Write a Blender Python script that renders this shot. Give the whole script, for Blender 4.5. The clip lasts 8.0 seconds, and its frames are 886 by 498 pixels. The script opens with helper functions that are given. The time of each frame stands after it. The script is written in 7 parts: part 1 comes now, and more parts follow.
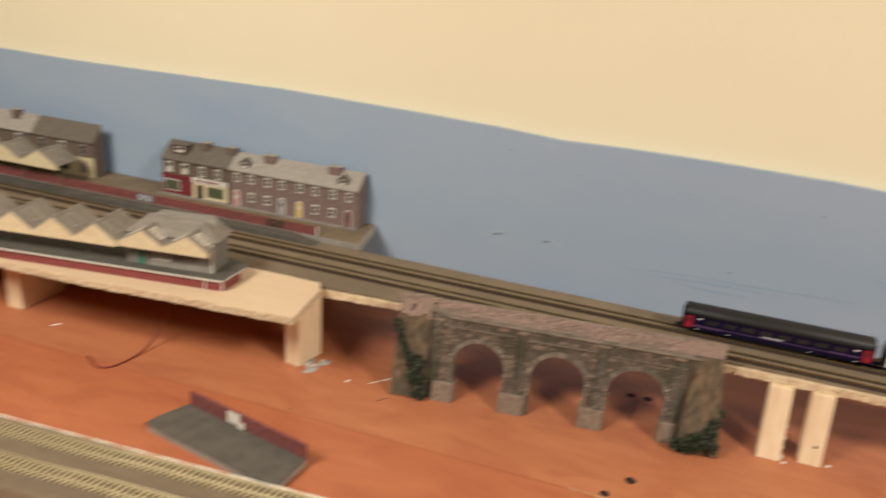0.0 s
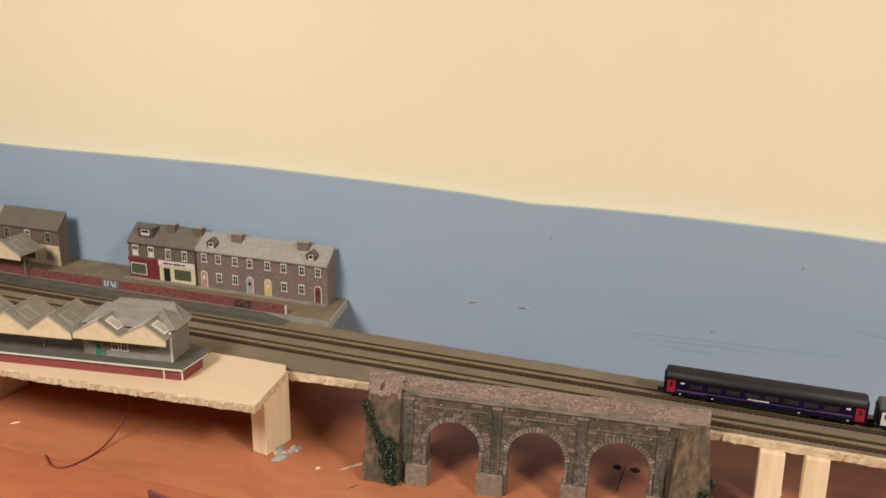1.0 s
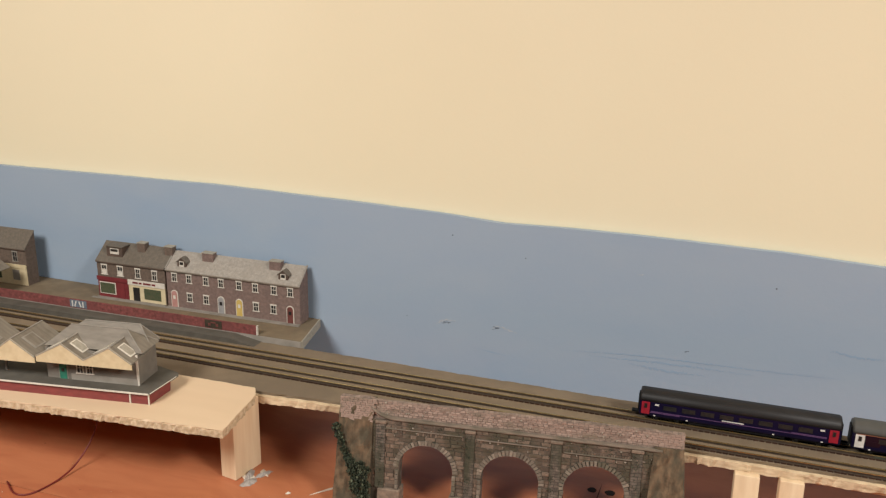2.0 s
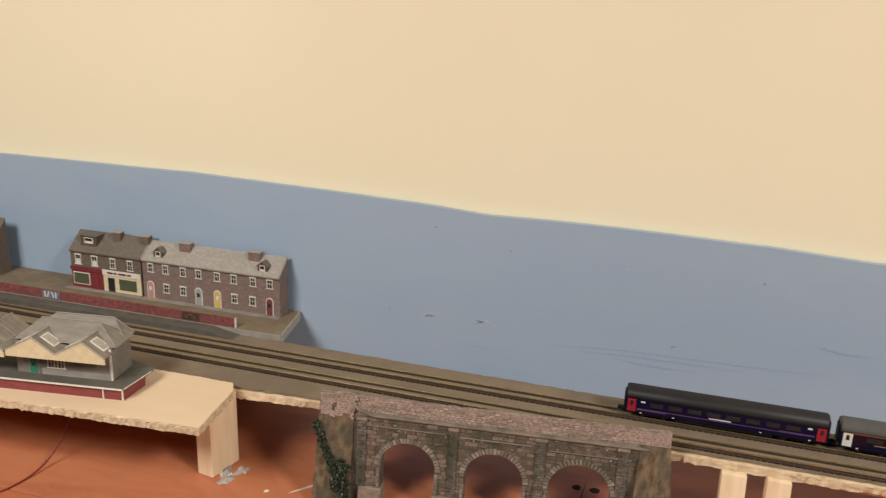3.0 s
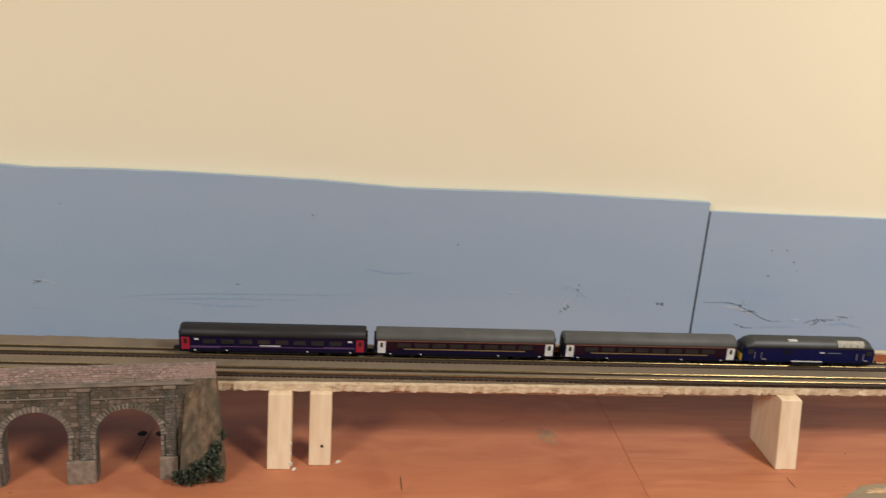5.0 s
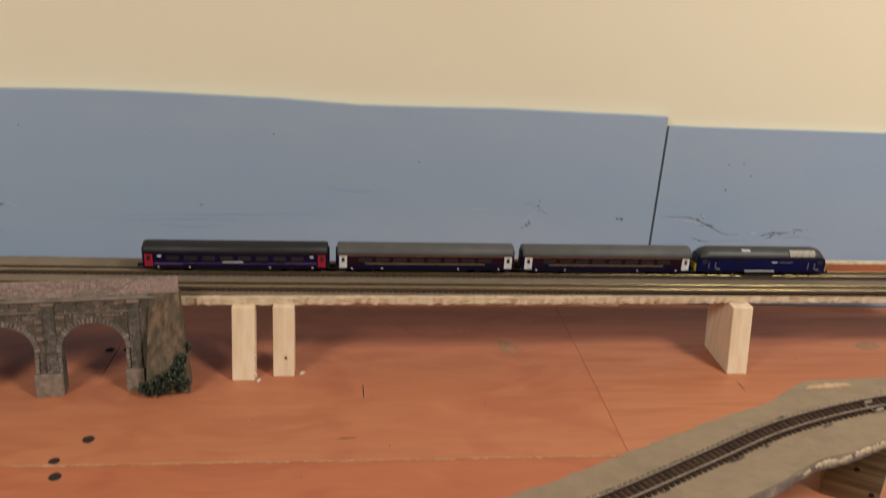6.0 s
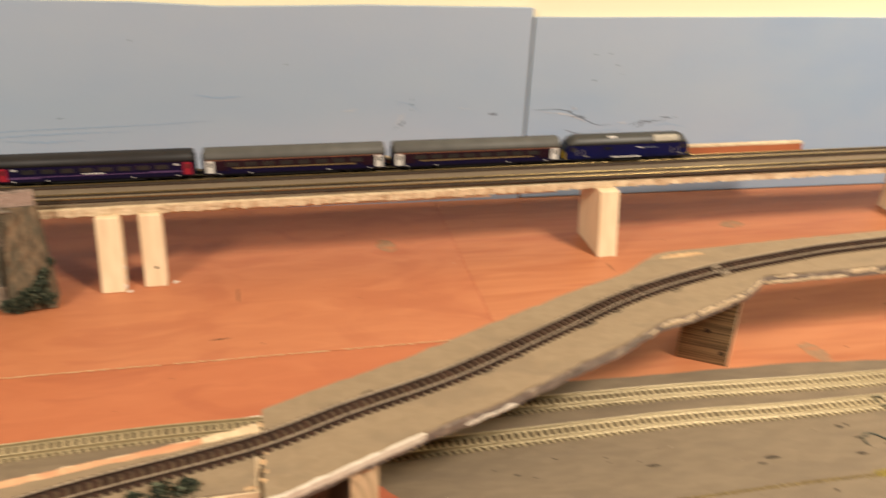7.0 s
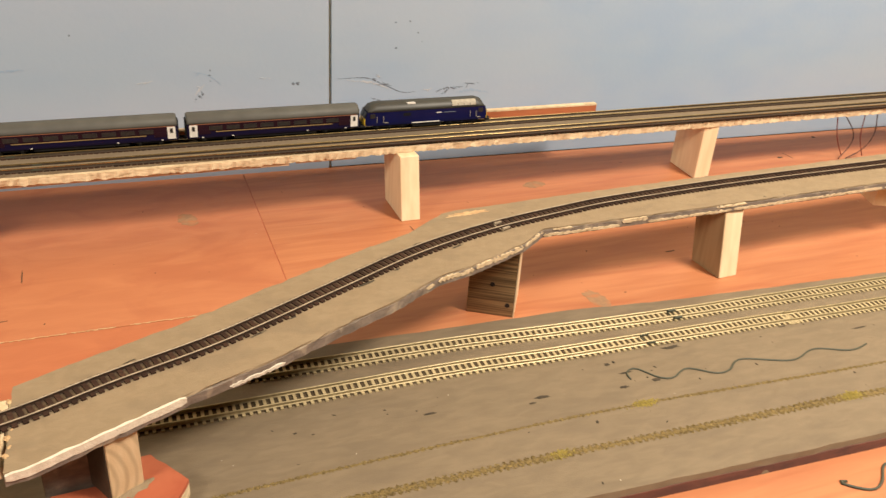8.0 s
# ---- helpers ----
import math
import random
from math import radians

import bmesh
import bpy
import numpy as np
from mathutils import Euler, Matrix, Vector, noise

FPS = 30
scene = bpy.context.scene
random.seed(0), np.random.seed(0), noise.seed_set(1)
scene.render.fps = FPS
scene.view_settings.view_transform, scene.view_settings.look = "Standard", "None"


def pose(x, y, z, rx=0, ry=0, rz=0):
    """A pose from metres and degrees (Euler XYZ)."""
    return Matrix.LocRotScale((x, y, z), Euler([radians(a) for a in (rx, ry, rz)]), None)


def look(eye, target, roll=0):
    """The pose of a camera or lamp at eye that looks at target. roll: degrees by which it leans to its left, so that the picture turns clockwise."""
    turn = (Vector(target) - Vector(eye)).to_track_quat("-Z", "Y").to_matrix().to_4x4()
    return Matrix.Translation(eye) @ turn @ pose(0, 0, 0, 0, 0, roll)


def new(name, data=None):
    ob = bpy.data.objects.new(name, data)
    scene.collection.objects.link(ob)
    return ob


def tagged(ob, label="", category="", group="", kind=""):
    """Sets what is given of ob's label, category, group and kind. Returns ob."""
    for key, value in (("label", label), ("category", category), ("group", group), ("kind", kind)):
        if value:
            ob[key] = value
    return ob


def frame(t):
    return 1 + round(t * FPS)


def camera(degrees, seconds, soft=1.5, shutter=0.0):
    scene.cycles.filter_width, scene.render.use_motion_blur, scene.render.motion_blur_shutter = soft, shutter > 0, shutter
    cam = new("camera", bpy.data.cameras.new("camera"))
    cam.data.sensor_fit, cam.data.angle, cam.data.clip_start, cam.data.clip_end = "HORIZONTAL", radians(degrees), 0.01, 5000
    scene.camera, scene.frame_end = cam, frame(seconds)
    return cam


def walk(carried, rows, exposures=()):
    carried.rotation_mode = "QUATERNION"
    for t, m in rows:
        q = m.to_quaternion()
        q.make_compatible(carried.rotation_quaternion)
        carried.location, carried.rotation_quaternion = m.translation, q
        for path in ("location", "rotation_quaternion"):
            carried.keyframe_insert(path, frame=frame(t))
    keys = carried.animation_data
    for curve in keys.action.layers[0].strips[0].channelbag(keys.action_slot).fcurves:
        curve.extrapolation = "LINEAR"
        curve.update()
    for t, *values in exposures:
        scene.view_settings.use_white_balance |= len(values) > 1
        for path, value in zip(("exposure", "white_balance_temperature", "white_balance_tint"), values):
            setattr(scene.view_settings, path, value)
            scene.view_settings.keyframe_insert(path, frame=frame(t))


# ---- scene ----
cam = camera(56.0, 8.0, soft=1.3, shutter=0.5)
PATH = [
    (0, (0.0475, 0.0085, 0.3957), (-0.2514, 0.8913, 0.0333), 4.01),
    (0.1, (0.0491, 0.0154, 0.3962), (-0.2156, 0.9121, 0.0415), 4.56),
    (0.2, (0.0507, 0.0222, 0.3967), (-0.1944, 0.9302, 0.0567), 4.62),
    (0.3, (0.0524, 0.0291, 0.3971), (-0.1914, 0.9418, 0.0694), 4.48),
    (0.5, (0.0556, 0.0428, 0.3981), (-0.2250, 0.9472, 0.0767), 2.80),
    (0.7, (0.0603, 0.0444, 0.3983), (-0.2473, 0.9446, 0.0901), 2.02),
    (1, (0.0673, 0.0469, 0.3987), (-0.2444, 0.9501, 0.1035), 0.83),
    (1.2, (0.0698, 0.0485, 0.4000), (-0.2399, 0.9568, 0.1187), 0.91),
    (1.5, (0.0735, 0.0508, 0.4019), (-0.2266, 0.9636, 0.1250), 1.06),
    (3, (0.0643, 0.0751, 0.4029), (-0.2053, 0.9919, 0.1082), 1.89),
    (3.2, (0.0777, 0.0763, 0.4004), (-0.1670, 0.9994, 0.1038), 2.01),
    (3.5, (0.0978, 0.0780, 0.3967), (-0.0836, 1.0159, 0.1013), 2.45),
    (4, (0.1336, 0.0761, 0.3941), (0.0610, 1.0283, 0.0975), 2.95),
    (4.5, (0.1679, 0.0713, 0.3908), (0.1954, 1.0230, 0.0849), 3.25),
    (4.7, (0.1791, 0.0697, 0.3919), (0.2383, 1.0180, 0.0801), 3.44),
    (5.8, (0.2053, 0.0531, 0.3809), (0.3244, 0.9786, 0.0214), 3.64),
    (6, (0.2113, 0.0477, 0.3752), (0.3224, 0.9644, -0.0085), 3.25),
    (6.5, (0.2148, 0.0408, 0.3625), (0.3359, 0.9330, -0.0726), 2.57),
    (7, (0.2537, 0.0264, 0.3533), (0.4534, 0.8934, -0.1034), 2.42),
    (7.2, (0.2713, 0.0181, 0.3517), (0.5236, 0.8655, -0.1154), 2.90),
    (7.3, (0.2801, 0.0139, 0.3508), (0.5559, 0.8528, -0.1185), 3.07),
    (7.5, (0.2977, 0.0056, 0.3492), (0.6023, 0.8360, -0.1174), 3.73),
    (8, (0.3125, -0.0042, 0.3505), (0.6527, 0.8093, -0.1211), 4.08),
]
EXPOSURES = [(0, -0.26, 6700, 9), (0.5, -0.14, 6650, 9), (1.0, -0.24, 6400, 9), (1.6, -0.28, 6350, 9.5), (3.0, -0.3, 6300, 10), (4.7, -0.36, 6150, 10), (5.8, -0.7, 6200, 10), (6.1, -0.65, 6300, 10), (6.5, -0.4, 7300, 13), (7.0, 0.03, 7400, 12), (7.5, 0.28, 7350, 9.5), (8.0, 0.1, 7400, 10.5)]
walk(cam, [(t, look(eye, target, roll)) for t, eye, target, roll in PATH], EXPOSURES)

# ---- light ----
world = bpy.data.worlds.new("world")
world.use_nodes = True
scene.world = world
world.node_tree.nodes["Background"].inputs[0].default_value = (1.0, 0.93, 0.84, 1)
world.node_tree.nodes["Background"].inputs[1].default_value = 0.3


def ceiling_lamp(x, y, z, watts, size, colour=(1.0, 0.94, 0.86)):
    data = bpy.data.lights.new("ceiling_lamp", "AREA")
    data.shape, data.size, data.energy, data.color = "DISK", size, watts, colour
    ob = new("ceiling_lamp", data)
    ob.matrix_world = look((x, y, z), (x, y + 0.25, 0))
    return ob


ceiling_lamp(-0.65, -0.26, 0.93, 21.5, 0.5)
ceiling_lamp(1.2, -0.12, 1.23, 39, 0.42)


# ---- materials ----
def mat(name, c1, c2=None, scale=(60, 60, 60), rough=0.7, metal=0.0, bump=0.0, bump_scale=900, stain=None, stain_scale=9, stain_at=0.55, stain_amount=0.5, detail=6, lo=0.35, hi=0.65, vary=0.0, spec=0.5, rings=None, swirl=0.0, placed=False, islands=None):
    """A procedural surface: two colours mixed by a noise at the given scale, larger stains, fine bump."""
    m = bpy.data.materials.new(name)
    m.use_nodes = True
    t = m.node_tree
    p = t.nodes["Principled BSDF"]
    p.inputs["Roughness"].default_value, p.inputs["Metallic"].default_value = rough, metal
    p.inputs["Specular IOR Level"].default_value = spec
    tex = t.nodes.new("ShaderNodeTexCoord")
    geo = t.nodes.new("ShaderNodeNewGeometry")

    def noise_at(s, d=detail):
        mp = t.nodes.new("ShaderNodeMapping")
        mp.inputs["Scale"].default_value = s if isinstance(s, tuple) else (s, s, s)
        n = t.nodes.new("ShaderNodeTexNoise")
        n.inputs["Scale"].default_value, n.inputs["Detail"].default_value, n.inputs["Distortion"].default_value = 1.0, d, swirl
        t.links.new(geo.outputs["Position"] if placed else tex.outputs["Object"], mp.inputs[0])
        t.links.new(mp.outputs[0], n.inputs["Vector"])
        return n.outputs["Fac"]

    def ramp(src, a, b):
        r = t.nodes.new("ShaderNodeMapRange")
        r.inputs["From Min"].default_value, r.inputs["From Max"].default_value = a, b
        t.links.new(src, r.inputs["Value"])
        return r.outputs[0]

    def mix(f, a, b, amount=1.0):
        n = t.nodes.new("ShaderNodeMix")
        n.data_type = "RGBA"
        if amount != 1.0:
            k = t.nodes.new("ShaderNodeMath")
            k.operation = "MULTIPLY"
            k.inputs[1].default_value = amount
            t.links.new(f, k.inputs[0])
            f = k.outputs[0]
        t.links.new(f, n.inputs["Factor"])
        for socket, v in ((n.inputs[6], a), (n.inputs[7], b)):
            if isinstance(v, tuple):
                socket.default_value = (*v, 1)
            else:
                t.links.new(v, socket)
        return n.outputs[2]

    c2 = c2 or tuple(v * 0.82 for v in c1)
    colour = mix(ramp(noise_at(scale), lo, hi), c1, c2)
    if vary:
        info = t.nodes.new("ShaderNodeObjectInfo")
        colour = mix(info.outputs["Random"], colour, tuple(v * (1 - vary) for v in c2))
    if islands:
        colour = mix(ramp(geo.outputs["Random Per Island"], 0.6, 1.0), colour, islands)
    if stain:
        colour = mix(ramp(noise_at(stain_scale, 5), stain_at, stain_at + 0.14), colour, stain, stain_amount)
    if rings:
        wave = t.nodes.new("ShaderNodeTexWave")
        wave.wave_type, wave.rings_direction = "RINGS", "Y"
        wave.inputs["Scale"].default_value, wave.inputs["Distortion"].default_value, wave.inputs["Detail"].default_value = rings, 2.5, 2
        wave.inputs["Detail Scale"].default_value = 0.6
        shift = t.nodes.new("ShaderNodeMapping")
        shift.inputs["Location"].default_value = (0.022, 0, -0.012)
        t.links.new(tex.outputs["Object"], shift.inputs[0])
        t.links.new(shift.outputs[0], wave.inputs["Vector"])
        colour = mix(ramp(wave.outputs["Fac"], 0.35, 1.0), colour, tuple(v * 0.62 for v in c2), 0.55)
    t.links.new(colour, p.inputs["Base Color"])
    if bump:
        b = t.nodes.new("ShaderNodeBump")
        b.inputs["Strength"].default_value, b.inputs["Distance"].default_value = bump, 0.0006
        t.links.new(noise_at(bump_scale), b.inputs["Height"])
        t.links.new(b.outputs[0], p.inputs["Normal"])
    return m


def masonry(name, c1, c2, mortar, brick_w, brick_h, gap=0.12, rough=0.85, bump=0.4, stain=None, stain_at=0.5, stain_amount=0.6, stain_scale=60, axes="xz", warp=0.0, grain=0.9):
    """Printed or moulded courses of bricks or stones, on faces that look along y (xz) or along x (yz)."""
    m = mat(name, c1, c2, (400, 400, 400), rough, bump=0)
    t = m.node_tree
    p = t.nodes["Principled BSDF"]
    tex = t.nodes.new("ShaderNodeTexCoord")
    sep, com = t.nodes.new("ShaderNodeSeparateXYZ"), t.nodes.new("ShaderNodeCombineXYZ")
    t.links.new(tex.outputs["Object"], sep.inputs[0])
    t.links.new(sep.outputs["XYZ".index(axes[0].upper())], com.inputs[0])
    t.links.new(sep.outputs["XYZ".index(axes[1].upper())], com.inputs[1])
    b = t.nodes.new("ShaderNodeTexBrick")
    b.inputs["Color1"].default_value, b.inputs["Color2"].default_value, b.inputs["Mortar"].default_value = (*c1, 1), (*c2, 1), (*mortar, 1)
    b.inputs["Scale"].default_value = 1.0
    b.inputs["Brick Width"].default_value, b.inputs["Row Height"].default_value = brick_w, brick_h
    b.inputs["Mortar Size"].default_value, b.inputs["Mortar Smooth"].default_value = brick_h * gap, 0.3
    b.inputs["Bias"].default_value = 0.0
    if warp:
        wn, wm = t.nodes.new("ShaderNodeTexNoise"), t.nodes.new("ShaderNodeVectorMath")
        wn.inputs["Scale"].default_value, wn.inputs["Detail"].default_value = 90, 3
        t.links.new(tex.outputs["Object"], wn.inputs["Vector"])
        wm.operation = "MULTIPLY_ADD"
        wm.inputs[1].default_value = (warp, warp, 0)
        t.links.new(wn.outputs["Color"], wm.inputs[0])
        t.links.new(com.outputs[0], wm.inputs[2])
        t.links.new(wm.outputs[0], b.inputs["Vector"])
    else:
        t.links.new(com.outputs[0], b.inputs["Vector"])
    n = t.nodes.new("ShaderNodeTexNoise")
    n.inputs["Scale"].default_value, n.inputs["Detail"].default_value = 300, 6
    t.links.new(tex.outputs["Object"], n.inputs["Vector"])
    mx = t.nodes.new("ShaderNodeMix")
    mx.data_type, mx.blend_type = "RGBA", "OVERLAY"
    mx.inputs["Factor"].default_value = grain
    t.links.new(b.outputs["Color"], mx.inputs[6])
    t.links.new(n.outputs["Fac"], mx.inputs[7])
    out = mx.outputs[2]
    hs = t.nodes.new("ShaderNodeHueSaturation")
    hs.inputs["Saturation"].default_value = 0.95
    t.links.new(out, hs.inputs["Color"])
    out = hs.outputs[0]
    if stain:
        n2, r2, m2 = t.nodes.new("ShaderNodeTexNoise"), t.nodes.new("ShaderNodeMapRange"), t.nodes.new("ShaderNodeMix")
        n2.inputs["Scale"].default_value, n2.inputs["Detail"].default_value = stain_scale, 5
        r2.inputs["From Min"].default_value, r2.inputs["From Max"].default_value, r2.inputs["To Max"].default_value = stain_at, stain_at + 0.15, stain_amount
        m2.data_type = "RGBA"
        m2.inputs[7].default_value = (*stain, 1)
        run = t.nodes.new("ShaderNodeMapping")
        run.inputs["Scale"].default_value = (1, 1, 0.35)
        t.links.new(tex.outputs["Object"], run.inputs[0])
        t.links.new(run.outputs[0], n2.inputs["Vector"])
        t.links.new(n2.outputs["Fac"], r2.inputs["Value"])
        t.links.new(r2.outputs[0], m2.inputs["Factor"])
        t.links.new(out, m2.inputs[6])
        out = m2.outputs[2]
    t.links.new(out, p.inputs["Base Color"])
    bp = t.nodes.new("ShaderNodeBump")
    bp.inputs["Strength"].default_value, bp.inputs["Distance"].default_value = bump, 0.0005
    t.links.new(mx.outputs[2], bp.inputs["Height"])
    t.links.new(bp.outputs[0], p.inputs["Normal"])
    return m


M_WALL = mat("cream_wall_paint", (0.87, 0.79, 0.565), (0.855, 0.77, 0.545), (3, 3, 3), 0.75, bump=0.15, bump_scale=260, stain=(0.83, 0.745, 0.52), stain_scale=2.2, stain_amount=0.4)
M_BLUE = mat("blue_backdrop_paint", (0.284, 0.39, 0.527), (0.31, 0.41, 0.527), (14, 14, 30), 0.5, bump=0.25, bump_scale=160, stain=(0.375, 0.44, 0.517), stain_scale=(1.6, 1.6, 5), stain_at=0.44, stain_amount=0.55)
M_PLY = mat("red_plywood", (0.388, 0.114, 0.048), (0.47, 0.157, 0.069), (15, 60, 60), 0.5, bump=0.15, bump_scale=(90, 700, 700), stain=(0.342, 0.094, 0.042), stain_scale=(14, 26, 9), stain_at=0.5, stain_amount=0.45, lo=0.2, hi=0.8, swirl=1.2)
M_PLY_B = mat("pale_red_plywood", (0.410, 0.1376, 0.0599), (0.500, 0.1888, 0.0855), (14, 52, 60), 0.5, bump=0.15, bump_scale=(90, 700, 700), stain=(0.365, 0.1097, 0.0494), stain_scale=(13, 24, 8), stain_at=0.5, stain_amount=0.5, lo=0.2, hi=0.8, swirl=1.2)
M_PLY_C = mat("grained_pinkish_plywood", (0.405, 0.1395, 0.0589), (0.500, 0.1972, 0.0883), (9, 110, 60), 0.5, bump=0.15, bump_scale=(60, 900, 900), stain=(0.355, 0.1088, 0.0494), stain_scale=(6, 50, 8), stain_at=0.5, stain_amount=0.5, lo=0.26, hi=0.74, swirl=0.9)
M_PINE = mat("pale_pine", (0.83, 0.655, 0.435), (0.74, 0.55, 0.345), (150, 150, 12), 0.6, bump=0.25, bump_scale=(500, 500, 60), stain=(0.60, 0.43, 0.26), stain_scale=(60, 60, 9), stain_amount=0.3)
M_PINE_PLY = mat("pale_birch_ply", (0.70, 0.525, 0.35), (0.65, 0.48, 0.31), (12, 60, 60), 0.55, bump=0.15, stain=(0.63, 0.455, 0.29), stain_scale=(5, 16, 5), stain_amount=0.35, lo=0.2, hi=0.8)
M_FRAYED = mat("frayed_birch_edge", (0.70, 0.56, 0.38), (0.5, 0.37, 0.22), (300, 300, 300), 0.85, bump=0.8, bump_scale=600, stain=(0.36, 0.25, 0.15), stain_scale=140, stain_at=0.56, stain_amount=0.6)
M_DARKWOOD = mat("stained_ribbed_wood", (0.29, 0.18, 0.085), (0.12, 0.072, 0.032), (9, 9, 620), 0.65, bump=0.7, bump_scale=(9, 9, 620), lo=0.42, hi=0.58)
M_PLYEDGE = mat("rough_ply_edge", (0.72, 0.57, 0.375), (0.55, 0.405, 0.25), (90, 90, 420), 0.85, bump=0.9, bump_scale=500, stain=(0.32, 0.205, 0.11), stain_scale=(110, 110, 420), stain_at=0.58, stain_amount=0.75)
M_FELT = mat("tan_painted_trackbed", (0.228, 0.165, 0.099), (0.26, 0.191, 0.117), (110, 160, 110), 0.8, bump=0.45, bump_scale=1300, stain=(0.188, 0.138, 0.087), stain_scale=(30, 60, 30), stain_at=0.52, stain_amount=0.5, swirl=0.5)
M_BED = mat("grey_tan_upper_trackbed", (0.19, 0.143, 0.094), (0.222, 0.168, 0.11), (40, 40, 40), 0.85, bump=0.35, bump_scale=1600, stain=(0.15, 0.116, 0.08), stain_scale=(9, 22, 9), stain_at=0.48, stain_amount=0.6, swirl=0.6, spec=0.3)
M_FELT_LOW = mat("grey_brown_painted_cork", (0.158, 0.118, 0.075), (0.19, 0.143, 0.092), (60, 190, 60), 0.6, bump=0.4, bump_scale=1200, stain=(0.128, 0.096, 0.064), stain_scale=(14, 60, 8), stain_at=0.5, stain_amount=0.45, swirl=0.6)
M_DIRTYEDGE = mat("dirty_grey_painted_edge", (0.22, 0.17, 0.135), (0.14, 0.11, 0.09), (90, 90, 300), 0.85, bump=0.9, bump_scale=500, stain=(0.4, 0.32, 0.23), stain_scale=90, stain_at=0.56, stain_amount=0.7)
M_PLASTER = mat("white_filler", (0.72, 0.66, 0.55), (0.6, 0.53, 0.43), (200, 200, 200), 0.9, bump=0.7, bump_scale=700)
M_BRASS = mat("sand_tinted_brass_rail", (0.41, 0.33, 0.19), (0.315, 0.252, 0.142), (500, 500, 500), 0.4, 0.4)
M_RUST = mat("golden_tarnished_rail_head", (0.58, 0.43, 0.19), (0.38, 0.275, 0.12), (300, 300, 300), 0.27, 0.9)
M_WEB = mat("dark_brown_rail_side", (0.06, 0.04, 0.024), (0.04, 0.027, 0.017), (500, 500, 500), 0.6)
M_STEEL = mat("tan_grey_rail_head", (0.37, 0.295, 0.212), (0.26, 0.205, 0.145), (300, 300, 300), 0.48, 0.2)
M_SLEEPER_TAN = mat("sand_painted_sleeper", (0.50, 0.40, 0.23), (0.43, 0.34, 0.19), (700, 700, 700), 0.7, bump=0.3, vary=0.2)
M_SLEEPER_DARK = mat("dark_brown_sleeper", (0.07, 0.034, 0.021), (0.04, 0.02, 0.013), (700, 700, 700), 0.8, bump=0.3, vary=0.3, spec=0.2)
M_GAP_STRIP = mat("dark_brown_gap_strip", (0.09, 0.064, 0.037), (0.06, 0.043, 0.026), (400, 400, 400), 0.9, bump=0.4, spec=0.2)
M_SPLINTER = mat("splintered_wood_edge", (0.58, 0.39, 0.21), (0.40, 0.235, 0.115), (120, 300, 300), 0.8, bump=0.5)
M_GAP_STRIP_RED = mat("red_brown_gap_strip", (0.12, 0.082, 0.05), (0.075, 0.05, 0.031), (400, 400, 400), 0.9, bump=0.4, spec=0.2)
M_WEB_BROWN = mat("reddish_brown_rail_side", (0.055, 0.032, 0.021), (0.035, 0.021, 0.014), (500, 500, 500), 0.7, spec=0.25)
M_GREEN = mat("dark_foliage", (0.042, 0.056, 0.028), (0.014, 0.022, 0.015), (400, 400, 400), 0.8, islands=(0.12, 0.13, 0.075))
M_MOSS = mat("yellow_brown_scatter", (0.22, 0.15, 0.052), (0.10, 0.068, 0.026), (600, 600, 600), 0.9, bump=0.6, islands=(0.36, 0.27, 0.11))
M_MOSS_YELLOW = mat("yellow_scatter", (0.40, 0.31, 0.075), (0.24, 0.19, 0.045), (700, 700, 700), 0.9, bump=0.6)
M_HARDBOARD = mat("red_hardboard", (0.36, 0.085, 0.04), (0.42, 0.115, 0.055), (60, 60, 60), 0.6, bump=0.2, stain=(0.27, 0.07, 0.035), stain_scale=70, stain_amount=0.5)
M_MAROON = mat("dark_red_brown_board_side", (0.13, 0.045, 0.03), (0.085, 0.032, 0.023), (60, 300, 300), 0.85, bump=0.4, stain=(0.05, 0.025, 0.02), stain_scale=40, stain_amount=0.6)
M_PINE_RINGS = mat("ringed_pine_end", (0.64, 0.48, 0.30), (0.56, 0.40, 0.235), (180, 180, 40), 0.65, bump=0.25, rings=55)
M_GLUEGREY = mat("grey_white_dried_glue", (0.42, 0.385, 0.35), (0.3, 0.265, 0.235), (160, 160, 160), 0.7, bump=0.6, bump_scale=500)
M_STONE = masonry("weathered_grey_stone", (0.175, 0.14, 0.11), (0.10, 0.082, 0.064), (0.065, 0.054, 0.042), 0.0055, 0.0023, 0.13, bump=1.0, stain=(0.046, 0.047, 0.025), stain_at=0.43, stain_amount=0.8, stain_scale=60, warp=0.005)
M_PARAPET = masonry("pinkish_brick_parapet", (0.3, 0.215, 0.17), (0.225, 0.16, 0.125), (0.19, 0.14, 0.11), 0.0042, 0.0019, 0.16, bump=0.8, stain=(0.15, 0.115, 0.085), stain_at=0.56, stain_amount=0.6, stain_scale=60, warp=0.001)
M_ROCK = mat("brown_weathered_abutment", (0.19, 0.128, 0.074), (0.078, 0.055, 0.032), (210, 210, 90), 0.9, bump=1.0, bump_scale=420, stain=(0.075, 0.064, 0.04), stain_scale=(120, 120, 45), stain_at=0.47, stain_amount=0.75)
M_BASESTONE = mat("pinkish_plinth_stone", (0.27, 0.2, 0.145), (0.18, 0.135, 0.1), (250, 250, 250), 0.9, bump=0.7, stain=(0.12, 0.1, 0.07), stain_scale=120, stain_amount=0.5)
